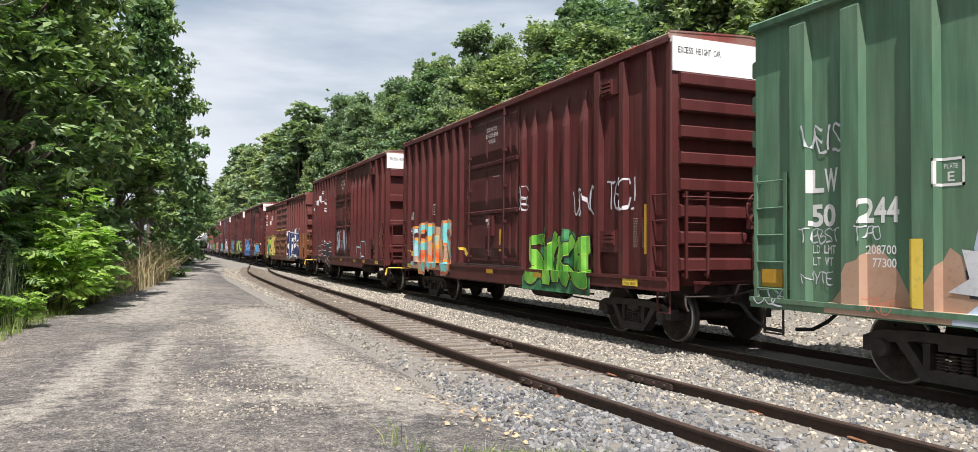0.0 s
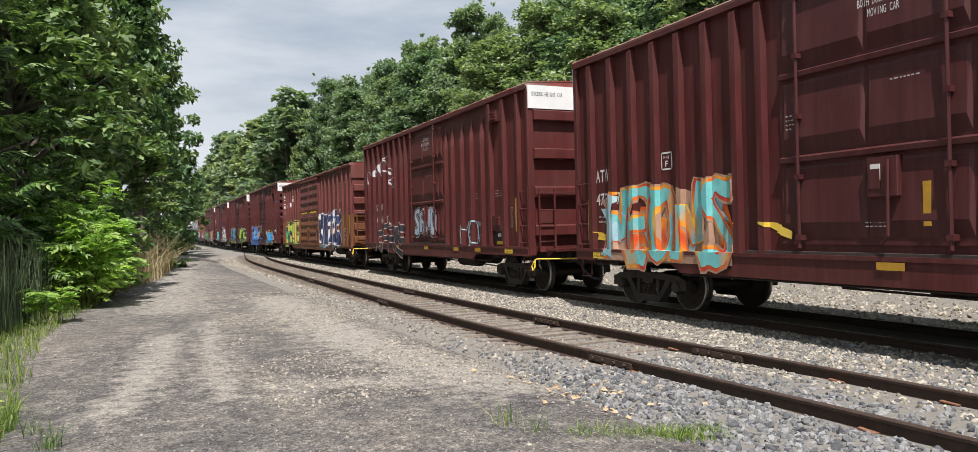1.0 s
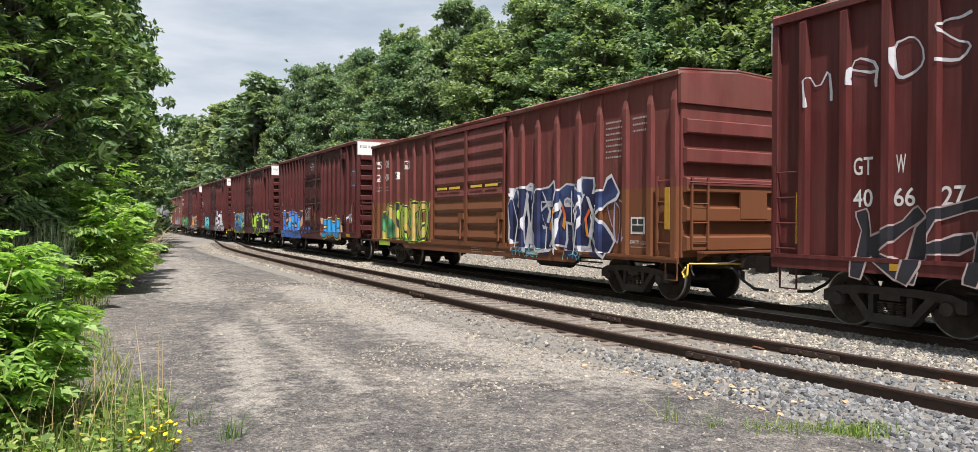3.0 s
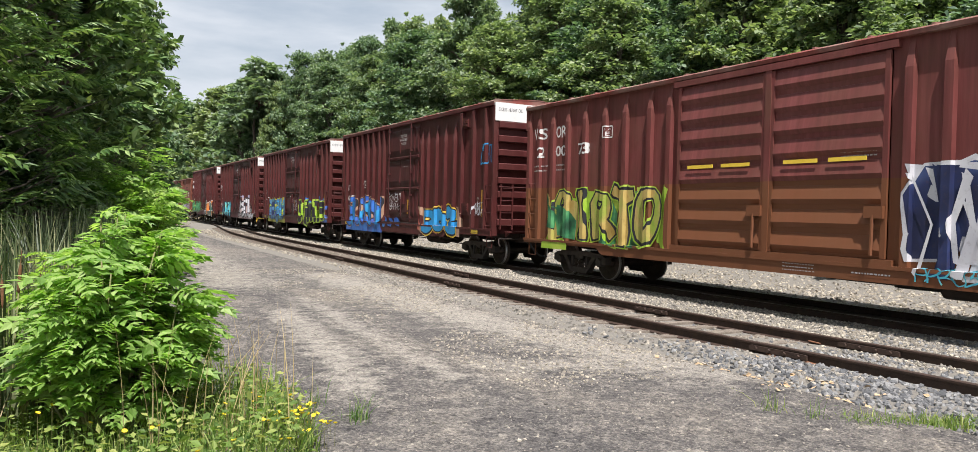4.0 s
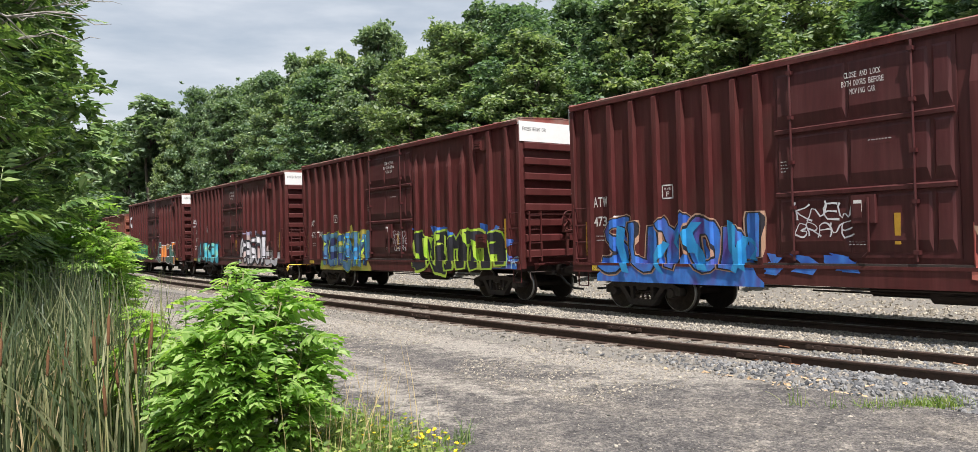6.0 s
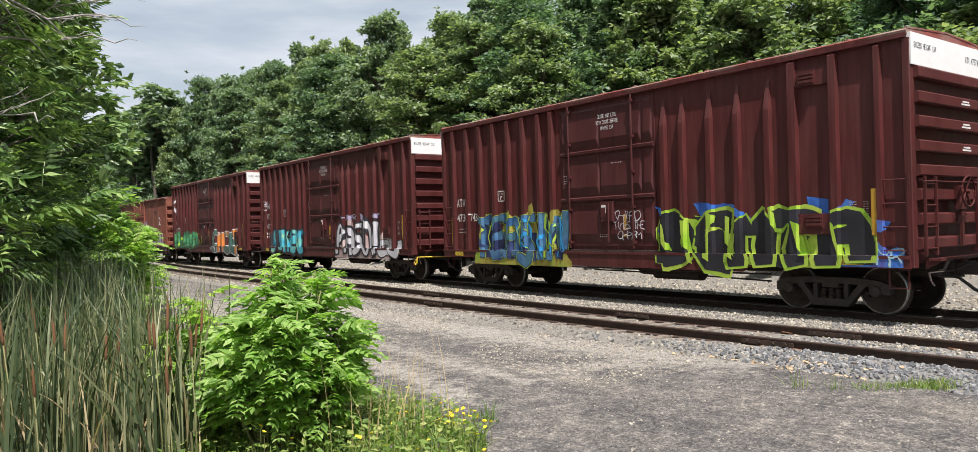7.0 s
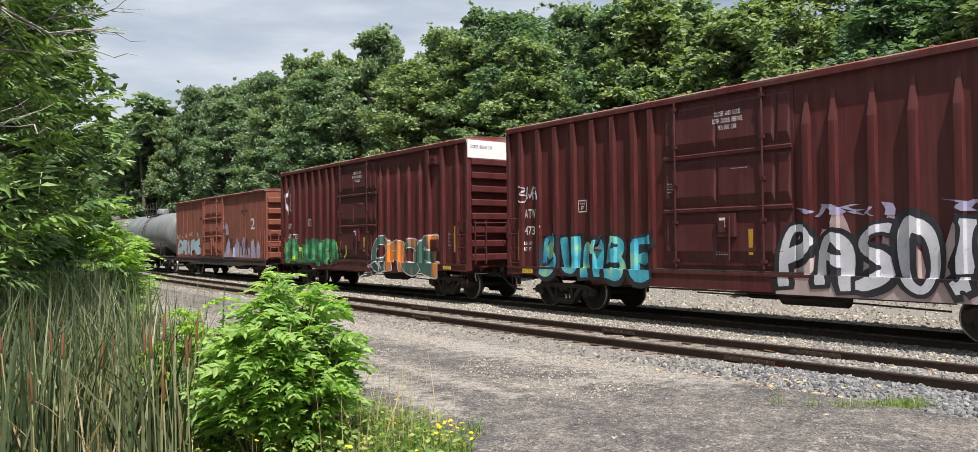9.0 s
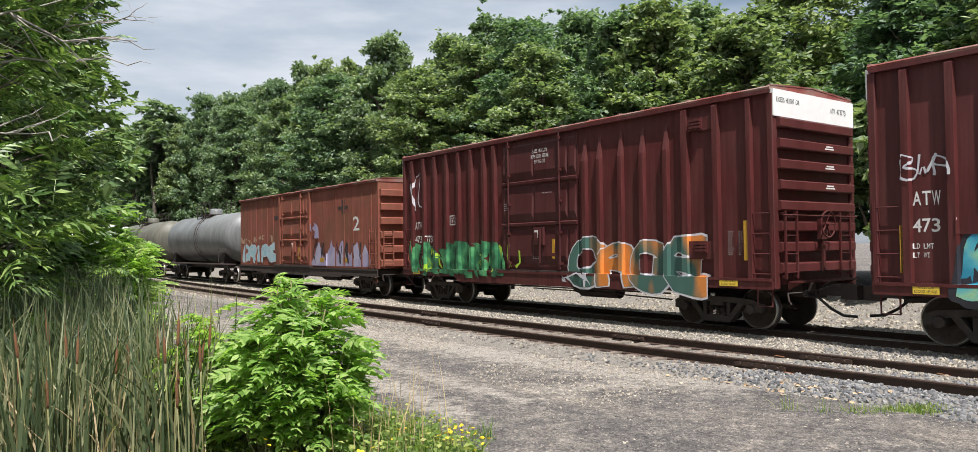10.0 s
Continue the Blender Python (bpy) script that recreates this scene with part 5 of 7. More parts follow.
def long_boxcar(label, paint):
    car = thing("boxcar", (MAIN_X, 0, 0), label, "boxcar", "boxcars of the passing train")
    part("body", body_mesh(paint, LC_L, 0.98, 4.62), car)
    roof(car, M_ROOF, LC_L, 4.68, 1.60, label="low peaked roof with dusty seams")
    for at_, a_ in (((0, 0, 0), 0), ((0, LC_L, 0), 180)):
        part("side_sill", sill_mesh(paint, LC_L, 0.97, 0.86, 0.70, 3.6, 14.4, SKIN + 0.09), car, at_, turn=(0, 0, a_))
    part("underframe", underframe_mesh(LC_L), car)
    for y, w in LC_POSTS:
        both_sides("side_post", post_mesh(paint, 0.95, 4.55, w, 0.09, 0.45), car, (0, y, 0))
    for a, b in ((7.04, 9.40), (9.50, 11.86)):
        slide_door(car, paint, a, b, 1.08, 4.42)
    part("door_post", shared("dpost", lambda: Build().box(-SKIN - 0.09, -SKIN + 0.04, 9.38, 9.52, 1.05, 4.5).box(-SKIN - 0.1, -SKIN, 6.9, 12.0, 4.44, 4.56).box(-SKIN - 0.1, -SKIN, 6.9, 12.0, 0.98, 1.07).mesh("door_post", paint)), car)
    for y, o in ((-0.005, -1), (LC_L + 0.005, 1)):
        end_ribs(car, y, o, 1.1, 4.0, 5, paint, 1.48)
        part("end_sheet", shared("lend", lambda: Build().prism([(-1.58, 4.02), (1.58, 4.02), (1.58, 4.60), (0, 4.72), (-1.58, 4.60)], "y", -0.05, 0.05).mesh("end_sheet", paint)), car, (0, y, 0))
    part("ladder", ladder_mesh(paint, 4, 0.5, 1.25, 0.42, "lladder", True), car, (-1.50, 0.10, 0), "side ladder")
    part("ladder", ladder_mesh(paint, 4, 0.5, 1.25, 0.42, "lladder", True), car, (-1.50, LC_L - 0.6, 0), "side ladder")
    for y in (0.1, LC_L - 0.5):
        part("stirrup_step", stirrup_mesh(paint), car, (-1.52, y, -0.06))
    part("end_ladder", end_ladder_mesh(paint), car, (-1.38, -0.08, 0))
    part("end_ladder", end_ladder_mesh(paint), car, (0.9, -0.08, 0))
    part("crossover_platform", platform_mesh(paint), car, (0, -0.05, 0))
    part("end_box", shared("ebox", lambda: Build().box(-0.05, 0.7, -0.14, -0.1, 1.75, 2.3).mesh("end_box", paint)), car)
    part("reflector", shared("stripe", None), car, (0, 0.30, 1.95), "upright yellow reflective strip")
    pulling_gear(car, LC_L)
    truck(car, 2.0)
    truck(car, LC_L - 2.0)
    return car


c = long_boxcar("red-brown double-door boxcar with navy and white graffiti", M_BROWN)
CARS.append((c, 44.2))
cut_lever(c)
s = LC_SIDE
stencil(c, s, "WS", 17.75, 17.05, 3.72, 4.02); stencil(c, s, "OR", 16.65, 16.15, 3.72, 4.02)
stencil(c, s, "12", 17.70, 17.2, 3.22, 3.50); stencil(c, s, "00", 16.65, 16.15, 3.22, 3.50); stencil(c, s, "73", 15.62, 15.1, 3.22, 3.50)
bars(c, s, 17.7, 17.0, 2.75, 3.0, 2); bars(c, s, 16.6, 16.1, 2.75, 3.0, 2)
boxed(c, s, 14.5, 3.55, 0.3, "E")
bars(c, s, 2.45, 1.85, 3.0, 3.9, 7); bars(c, s, 1.5, 0.95, 3.5, 3.9, 3)
stencil(c, s, "EMPTY LOAD", 1.58, 0.98, 1.20, 1.28, thick=0.0); bars(c, s, 1.55, 1.0, 1.08, 1.15, 1)
bars(c, s, 7.9, 7.2, 2.7, 2.85, 2)
panel(c, s, 1.55, 1.08, 1.42, 1.78, M_LETTER, "load_plate")
panel(c, s, 1.50, 1.13, 1.47, 1.60, M_INK, "load_plate", 0.010); panel(c, s, 1.50, 1.34, 1.63, 1.74, M_INK, "load_plate", 0.010); panel(c, s, 1.30, 1.13, 1.63, 1.74, M_INK, "load_plate", 0.010)
shards(c, s, 6.7, 2.2, 0.75, 2.6, [P["white"], P["navy"]], 11, 166, "white and navy ground between the letters", 0.0035, 1.5)
piece(c, s, "FEAK", 6.6, 2.2, 0.95, 2.75, [(0.11, P["white"]), (0.06, P["navy"])], 0.14, 21, 0.39, "navy letters with heavy white outlines", round_=1)
shards(c, s, 6.6, 2.4, 0.8, 2.5, [P["white"]], 14, 64, "white strokes across the letters", 0.048, 0.28)
shards(c, s, 6.2, 2.6, 1.0, 2.2, [P["fire"]], 3, 65, "small red marks", 0.048, 0.4)
scribble(c, s, "SOZ", 2.35, 1.72, 1.3, 2.1, P["lilac"], 22); scribble(c, s, "MARI", 4.0, 3.2, 0.78, 1.0, P["aqua"], 23); scribble(c, s, "APROBER", 6.5, 5.2, 0.78, 1.0, P["aqua"], 24)
cloud_coat(c, s, 17.1, 15.9, 0.74, 1.5, P["lime"], 6, "lime ground of the sprayed piece")
shards(c, s, 16.9, 12.2, 0.85, 2.4, [P["lime"], P["gold"], P["moss"]], 7, 165, "lime, gold and dark green arrows behind the letters", 0.0035, 1.3)
piece(c, s, "PIRTO", 16.6, 12.4, 0.95, 2.45, [(0.12, P["lime"]), (0.085, P["black"]), (0.025, P["gold"])], 0.15, 25, 0.29, "yellow-green letters edged in black and lime", round_=1)
bars(c, s, 9.0, 8.3, 0.73, 0.90, 3); bars(c, s, 7.6, 6.9, 0.76, 0.84, 1)

c = high_cube("maroon high-cube boxcar with sky-blue and deep blue graffiti", M_MAROON, M_MAROON_DOOR, "ATW", "473777")
CARS.append((c, 64.2))
piece(c, HC_SIDE, "DOZ", 5.2, 2.4, 0.80, 1.85, [(0.115, P["yellow"]), (0.085, P["black"]), (0.045, P["sky"])], 0.07, 31, 0.32, "sky-blue letters edged in black and yellow")
cloud_coat(c, HC_SIDE, 13.9, 9.3, 0.72, 1.95, P["blue"], 10, "deep blue ground of the sprayed piece")
piece(c, HC_SIDE, "SUYON", 13.8, 9.4, 0.95, 2.25, [(0.09, P["tan"]), (0.065, P["black"]), (0.03, P["blue"])], 0.11, 32, 0.2, "blue and purple wild-style letters", round_=1)
shards(c, HC_SIDE, 13.6, 9.5, 0.9, 2.1, [P["sky"]], 9, 66, "pale blue strokes", 0.048, 0.6)
shards(c, HC_SIDE, 9.2, 7.4, 0.95, 1.4, [P["blue"]], 7, 67, "blue overspray by the door")
shards(c, HC_SIDE, 5.5, 2.2, 0.8, 1.9, [P["pink"], P["tan"]], 7, 162, "pink and tan flames behind the letters", 0.0025, 0.8)
scribble(c, HC_SIDE, "KNEW", 8.6, 7.5, 2.0, 2.3, P["white"], 33); scribble(c, HC_SIDE, "BRAVE", 8.6, 7.5, 1.7, 1.95, P["white"], 34)
scribble(c, HC_SIDE, "AWSKRS", 1.3, 0.55, 1.6, 1.95, P["white"], 35); scribble(c, HC_SIDE, "DOT", 0.85, 0.1, 3.2, 3.75, P["sky"], 36, 0.02)

c = high_cube("maroon high-cube boxcar with black and lime graffiti and a blue piece", M_MAROON, M_MAROON_DOOR, "ATW", "473743")
CARS.append((c, 81.1))
cloud_coat(c, HC_SIDE, 1.3, 0.12, 0.95, 2.0, P["blue"], 12, "blue ground behind the letters")
piece(c, HC_SIDE, "DEMTA", 5.6, 0.75, 0.80, 2.2, [(0.115, P["lime"]), (0.055, P["black"])], 0.14, 41, 0.24, "black wild-style letters with lime edges", round_=1)
shards(c, HC_SIDE, 5.6, 0.75, 0.85, 2.05, [P["lime"], P["black"]], 12, 69, "black and lime ground between the letters", 0.0035, 1.4)
shards(c, HC_SIDE, 5.5, 0.9, 0.9, 2.1, [P["lime"]], 7, 68, "lime flashes between the letters", 0.048, 0.4)
shards(c, HC_SIDE, 5.9, 0.4, 1.5, 2.3, [P["blue"]], 11, 163, "blue overspray behind the letters", 0.0025, 0.9)
scribble(c, HC_SIDE, "HMR", 0.8, 0.15, 1.0, 1.3, P["pale"], 42)
cloud_coat(c, HC_SIDE, 13.0, 8.6, 0.74, 2.55, P["olive"], 43, "yellow-green ground of the sprayed piece", 0.003)
shards(c, HC_SIDE, 12.8, 8.8, 0.85, 2.15, [P["steel"], P["navy"]], 13, 171, "dull blue fill between the letters", 0.0045, 1.1)
piece(c, HC_SIDE, "TEASIN", 12.9, 8.8, 0.80, 2.25, [(0.075, P["lime"]), (0.055, P["navy"]), (0.032, P["steel"])], 0.11, 43, 0.22, "steel-blue letters edged in yellow-green", round_=1)
shards(c, HC_SIDE, 13.0, 8.9, 0.9, 2.2, [P["sky"], P["lime"]], 7, 172, "pale blue and lime flashes on the letters", 0.056, 0.22)
scribble(c, HC_SIDE, "THIRD", 7.1, 6.2, 1.95, 2.15, P["white"], 44); scribble(c, HC_SIDE, "TIMES THE", 7.1, 6.1, 1.72, 1.9, P["white"], 45); scribble(c, HC_SIDE, "CHARM", 6.95, 6.2, 1.48, 1.66, P["white"], 46)

c = high_cube("maroon high-cube boxcar with large white letters and an aqua piece", M_MAROON, M_MAROON_DOOR, "ATW", "473751")
CARS.append((c, 97.9))
cut_lever(c)
cloud_coat(c, HC_SIDE, 6.15, 1.6, 0.76, 2.45, P["pink_white"], 51, "dull white ground of the sprayed piece", 0.003)
piece(c, HC_SIDE, "PASO!", 6.1, 2.3, 0.80, 2.25, [(0.125, P["black"]), (0.015, P["white"])], 0.12, 51, 0.25, "large white letters with black outlines")
shards(c, HC_SIDE, 5.9, 1.4, 2.25, 2.55, [P["lilac"]], 9, 69, "pale strokes above the letters", 0.006, 0.6)
piece(c, HC_SIDE, "QU", 2.45, 0.95, 0.80, 1.6, [(0.08, P["black"]), (0.04, P["white"])], 0.15, 52, 0.34, "white letters with black outlines")
piece(c, HC_SIDE, "BUMBE", 13.4, 9.3, 0.80, 2.15, [(0.125, P["black"]), (0.02, P["aqua"])], 0.10, 53, 0.16, "aqua letters with black outlines")
scribble(c, HC_SIDE, "BWA", 14.25, 13.45, 3.0, 3.4, P["white"], 54)
panel(c, HC_SIDE, 13.345, 12.92, 2.0, 2.32, M_MAROON, "number_patch", 0.016); stencil(c, Side(HC_POSTS, 0.13, 1.16), "751", 13.34, 12.96, 2.05, 2.28)

c = high_cube("maroon high-cube boxcar with orange and green block letters", M_MAROON, M_MAROON_DOOR, "ATW", "473773")
CARS.append((c, 114.7))
piece(c, HC_SIDE, "CAGE", 6.0, 1.7, 0.72, 2.15, [(0.075, P["white"]), (0.045, P["rust"])], 0.07, 55, 0.36, "orange and dark green block letters with white outlines", round_=1)
shards(c, HC_SIDE, 6.2, 5.0, 0.8, 1.2, [P["white"]], 6, 70, "white drips", 0.048, 0.4)
shards(c, HC_SIDE, 14.4, 9.0, 0.9, 2.1, [P["moss"], P["moss"], P["moss"]], 14, 71, "dark green wild-style graffiti")
shards(c, HC_SIDE, 14.2, 8.2, 1.0, 1.95, [P["lime"]], 12, 72, "pale green strokes in the graffiti", 0.014, 0.45)
shards(c, HC_SIDE, 14.5, 14.0, 1.0, 2.2, [P["pink"]], 3, 73, "pink strokes", 0.006, 0.5)
scribble(c, HC_SIDE, "YZ", 14.3, 13.6, 3.3, 4.4, P["white"], 56)

# ---- the older faded red boxcar ----
OC_L = 15.4
OC_SIDE = Side((), 0.0, 0.9, ((4.5, 9.7, SKIN + 0.06),))


def old_boxcar(label, paint):
    car = thing("boxcar", (MAIN_X, 0, 0), label, "boxcar", "boxcars of the passing train")
    part("body", body_mesh(paint, OC_L, 1.08, 4.46), car)
    roof(car, M_ROOF, OC_L, 4.53, 1.58, label="low peaked roof with dusty seams")
    for at_, a_ in (((0, 0, 0), 0), ((0, OC_L, 0), 180)):
        part("side_sill", sill_mesh(M_UNDER, OC_L, 1.06, 0.78, 0.70, 3.2, 12.2, SKIN + 0.06), car, at_, turn=(0, 0, a_))
    part("underframe", underframe_mesh(OC_L), car)

    def seams():
        b = Build()
        y = 0.55
        while y < OC_L - 0.3:
            if not 4.4 < y < 9.8:
                b.box(-SKIN - 0.012, -SKIN, y - 0.05, y + 0.05, 1.1, 4.44).box(SKIN, SKIN + 0.012, y - 0.05, y + 0.05, 1.1, 4.44)
            y += 0.78
        return b.mesh("sheet_seam", paint)
    part("sheet_seam", shared("seams", seams), car)
    plug_door(car, paint, 6.45, 9.65, 1.25, 4.35)
    for y in (6.25, 9.75):
        part("door_post", shared("odp", lambda: Build().box(-SKIN - 0.08, -SKIN, -0.09, 0.09, 1.1, 4.44).mesh("door_post", paint)), car, (0, y, 0))
    for y, o in ((-0.005, -1), (OC_L + 0.005, 1)):
        end_ribs(car, y, o, 1.15, 4.4, 6, paint, 1.45)
    part("ladder", ladder_mesh(paint, 4, 0.46, 1.25, 0.42, "oladder", True), car, (-1.50, 0.1, 0), "side ladder")
    part("end_ladder", end_ladder_mesh(paint), car, (-1.38, -0.1, 0))
    part("end_ladder", end_ladder_mesh(paint), car, (0.6, -0.1, 0))
    part("stirrup_step", stirrup_mesh(paint), car, (-1.52, 0.08, 0))
    pulling_gear(car, OC_L)
    truck(car, 1.75)
    truck(car, OC_L - 1.75)
    return car


c = old_boxcar("faded rusty red boxcar with pale blue and purple graffiti", M_FADED)
CARS.append((c, 131.5))
s = OC_SIDE
piece(c, s, "DRIPE", 14.9, 10.4, 1.2, 2.2, [(0.05, P["white"]), (0.02, P["pale"])], 0.13, 57, 0.29, "pale blue letters")
shards(c, s, 15.2, 9.9, 2.1, 2.6, [P["tan"]], 10, 74, "faded pink strokes", 0.005)
cloud_coat(c, s, 6.0, 0.6, 1.15, 2.3, P["lilac"], 16, "lilac ground of the graffiti")
shards(c, s, 5.8, 1.2, 1.2, 2.2, [P["black"]], 14, 75, "black angular strokes", 0.006, 0.35)
shards(c, s, 6.2, 5.2, 2.3, 3.1, [P["lilac"]], 4, 76, "pale strokes", 0.006)
stencil(c, s, "2", 2.1, 1.5, 2.6, 3.15)
panel(c, s, 3.1, 2.8, 3.3, 3.9, M_UNDER, "patch"); panel(c, s, 3.4, 2.5, 3.5, 3.62, M_UNDER, "patch", 0.009)
panel(c, s, 10.5, 9.9, 3.3, 3.5, M_UNDER, "patch")
panel(c, s, 5.1, 4.7, 1.3, 1.5, M_YELLOW, "reflector"); panel(c, s, 3.0, 2.6, 1.3, 1.5, M_YELLOW, "reflector")

# ---- the green boxcar at the head of what is seen ----
GC_L = 17.0
GC_POSTS = tuple((GC_L - y, 0.16) for y in (0.85, 1.66, 2.6, 3.6, 4.6, 12.0, 13.0, 14.0, 15.2, 16.3))
GC_SIDE = Side(GC_POSTS, 0.10, 0.98, ((5.4, 11.4, SKIN + 0.05),))


def green_boxcar(label):
    car = thing("boxcar", (MAIN_X, 0, 0), label, "boxcar", "boxcars of the passing train")
    part("body", body_mesh(M_GREEN, GC_L, 0.92, 4.66), car)
    roof(car, M_GREEN, GC_L, 4.74, 1.60)
    for at_, a_ in (((0, 0, 0), 0), ((0, GC_L, 0), 180)):
        part("side_sill", sill_mesh(M_GREEN, GC_L, 0.97, 0.84, 0.72, 3.4, 13.6, SKIN + 0.10), car, at_, turn=(0, 0, a_))
    part("underframe", underframe_mesh(GC_L), car)
    for y, w in GC_POSTS:
        both_sides("side_post", post_mesh(M_GREEN, 0.92, 4.60, w, 0.10, 0.08), car, (0, y, 0))
    part("door", Build().box(-SKIN - 0.05, -SKIN, 5.4, 8.35, 1.05, 4.5).box(-SKIN - 0.05, -SKIN, 8.45, 11.4, 1.05, 4.5).mesh("door", M_GREEN), car)
    part("ladder", ladder_mesh(M_GREEN, 5, 0.50, 1.10, 0.36, "gladder", True), car, (-1.50, GC_L - 0.60, 0), "green side ladder")
    end_ribs(car, GC_L + 0.005, 1, 1.1, 4.5, 7, M_GREEN, 1.46)
    part("reflector", Build().box(-1.53, -1.522, GC_L - 0.5, GC_L - 0.12, 1.12, 1.36).mesh("reflector", M_YELLOW), car, label="yellow reflective strip")
    part("stirrup_step", stirrup_mesh(M_UNDER), car, (-1.52, GC_L - 0.5, -0.08))
    pulling_gear(car, GC_L)
    truck(car, 2.6)
    truck(car, GC_L - 2.55)
    return car


c = green_boxcar("faded green boxcar with white lettering and grey graffiti")
CARS.append((c, 8.23 - GC_L))
s = GC_SIDE
g = GC_L - 8.23
stencil(c, s, "LW", g + 7.25, g + 6.82, 2.35, 2.62, thick=0.03)
stencil(c, s, "50", g + 7.24, g + 6.86, 1.92, 2.18, thick=0.03); stencil(c, s, "244", g + 6.48, g + 5.98, 1.95, 2.22, thick=0.03)
stencil(c, s, "LD LMT", g + 7.22, g + 6.86, 1.58, 1.68); stencil(c, s, "LT WT", g + 7.22, g + 6.90, 1.43, 1.53)
stencil(c, s, "208700", g + 6.42, g + 6.02, 1.58, 1.68); stencil(c, s, "77300", g + 6.34, g + 6.02, 1.43, 1.53)
scribble(c, s, "VEIS", g + 7.3, g + 6.75, 2.85, 3.15, P["white"], 81); scribble(c, s, "TEBST", g + 7.33, g + 6.8, 1.72, 1.88, P["white"], 82)
scribble(c, s, "TFO", g + 6.5, g + 6.22, 1.75, 1.9, P["white"], 83); scribble(c, s, "OGE", g + 8.15, g + 7.6, 0.90, 1.10, P["white"], 84, 0.01)
scribble(c, s, "NYTE", g + 7.3, g + 6.9, 1.2, 1.35, P["white"], 85)
boxed(c, s, g + 5.52, 2.30, 0.3, "E")
cloud_coat(c, s, g + 6.95, g + 3.2, 0.86, 1.75, P["tan"], 17, "tan ground of the graffiti")
cloud_coat(c, s, g + 5.3, g + 3.0, 0.86, 1.3, P["silver"], 18, "grey ground of the graffiti", 0.006)
shards(c, s, g + 5.5, g + 3.2, 1.0, 2.1, [P["black"], P["silver"], P["white"]], 4, 77, "grey and white strokes edged in black", 0.008, 0.7)
scribble(c, s, "TKO", g + 6.4, g + 6.0, 0.92, 1.06, P["pink"], 86)
panel(c, s, g + 5.86, g + 5.62, 1.0, 1.75, P["yellow"], "ochre_patch", 0.009)


# ---- tank cars ----
def tank_car(label, paint, length=14.2):
    car = thing("tank_car", (MAIN_X, 0, 0), label, "tank car", "tank cars of the passing train")
    r, zc, dome = 1.50, 2.62, 0.75
    prof = [(0.001, 0.35)] + [(r * math.sin(a), 0.35 + dome * (1 - math.cos(a))) for a in (0.3, 0.6, 0.9, 1.2, 1.57)]
    prof += [(r, length / 2)] + [(x, length - y) for x, y in reversed(prof)]
    part("tank", Build().turn(prof, "y", 40, (0, 0, zc)).mesh("tank", paint, True), car)
    part("band", Build().turn([(r + 0.012, length / 2 - 0.06), (r + 0.012, length / 2 + 0.06)], "y", 40, (0, 0, zc)).mesh("band", paint, True), car)
    b = Build()
    for s in (-1, 1):
        b.box(s * 1.05, s * 1.6, 0.2, length - 0.2, 1.02, 1.08) if s < 0 else b.box(1.05, 1.6, 0.2, length - 0.2, 1.02, 1.08)
        b.tube([(s * 1.55, 0.1, 1.95), (s * 1.58, 1.6, 1.95), (s * 1.58, 1.6, 1.05)], 0.02)
    part("walkway", b.mesh("walkway", M_UNDER), car)
    b = Build()
    for y in (1.9, length - 1.9):
        b.prism([(-1.3, 1.0), (1.3, 1.0), (1.2, 1.7), (0, 1.15), (-1.2, 1.7)], "y", y - 0.3, y + 0.3)
    b.box(-0.3, 0.3, 0, length, 0.75, 1.05)
    part("saddle", b.mesh("saddle", M_UNDER), car)
    b = Build()
    m = length / 2
    for x in (-0.8, 0.8):
        for z in (0.55, 1.0):
            b.tube([(x, m - 1.3, zc + r - 0.2 + z), (x, m + 1.3, zc + r - 0.2 + z)], 0.022)
        for y in (-1.3, -0.4, 0.4, 1.3):
            b.tube([(x, m + y, zc + r - 0.45), (x, m + y, zc + r + 0.8)], 0.025)
    b.box(-0.85, 0.85, m - 1.3, m + 1.3, zc + r - 0.04, zc + r + 0.02)
    part("platform_rail", b.mesh("platform_rail", M_UNDER), car)
    part("valve_dome", Build().turn([(0.42, zc + r - 0.1), (0.42, zc + r + 0.32), (0.30, zc + r + 0.42), (0.001, zc + r + 0.44)], "z", 20, (0, m, 0)).mesh("valve_dome", paint, True), car)
    b = Build()
    pts = [(-(r + 0.14) * math.cos(a), (r + 0.14) * math.sin(a)) for a in [-1.1 + 2.2 * k / 9 for k in range(10)]]
    for yy in (-0.22, 0.22):
        b.tube([(x, m - 1.0 + yy, zc + z) for x, z in pts], 0.022)
    for x, z in pts:
        b.tube([(x, m - 1.22, zc + z), (x, m - 0.78, zc + z)], 0.014)
    part("ladder", b.mesh("ladder", M_UNDER), car)
    pulling_gear(car, length)
    truck(car, 1.9)
    truck(car, length - 1.9)
    return car


CARS.append((tank_car("grey tank car with black ladder and railed platform", M_TANK), 148.9))
CARS.append((tank_car("dull olive grey tank car with railed platform", M_TANK_OLIVE), 165.2))
CARS.append((tank_car("white tank car far back in the train", M_TANK_WHITE), 181.5))
CARS.append((tank_car("white tank car at the visible end of the train", M_TANK_WHITE), 197.8))


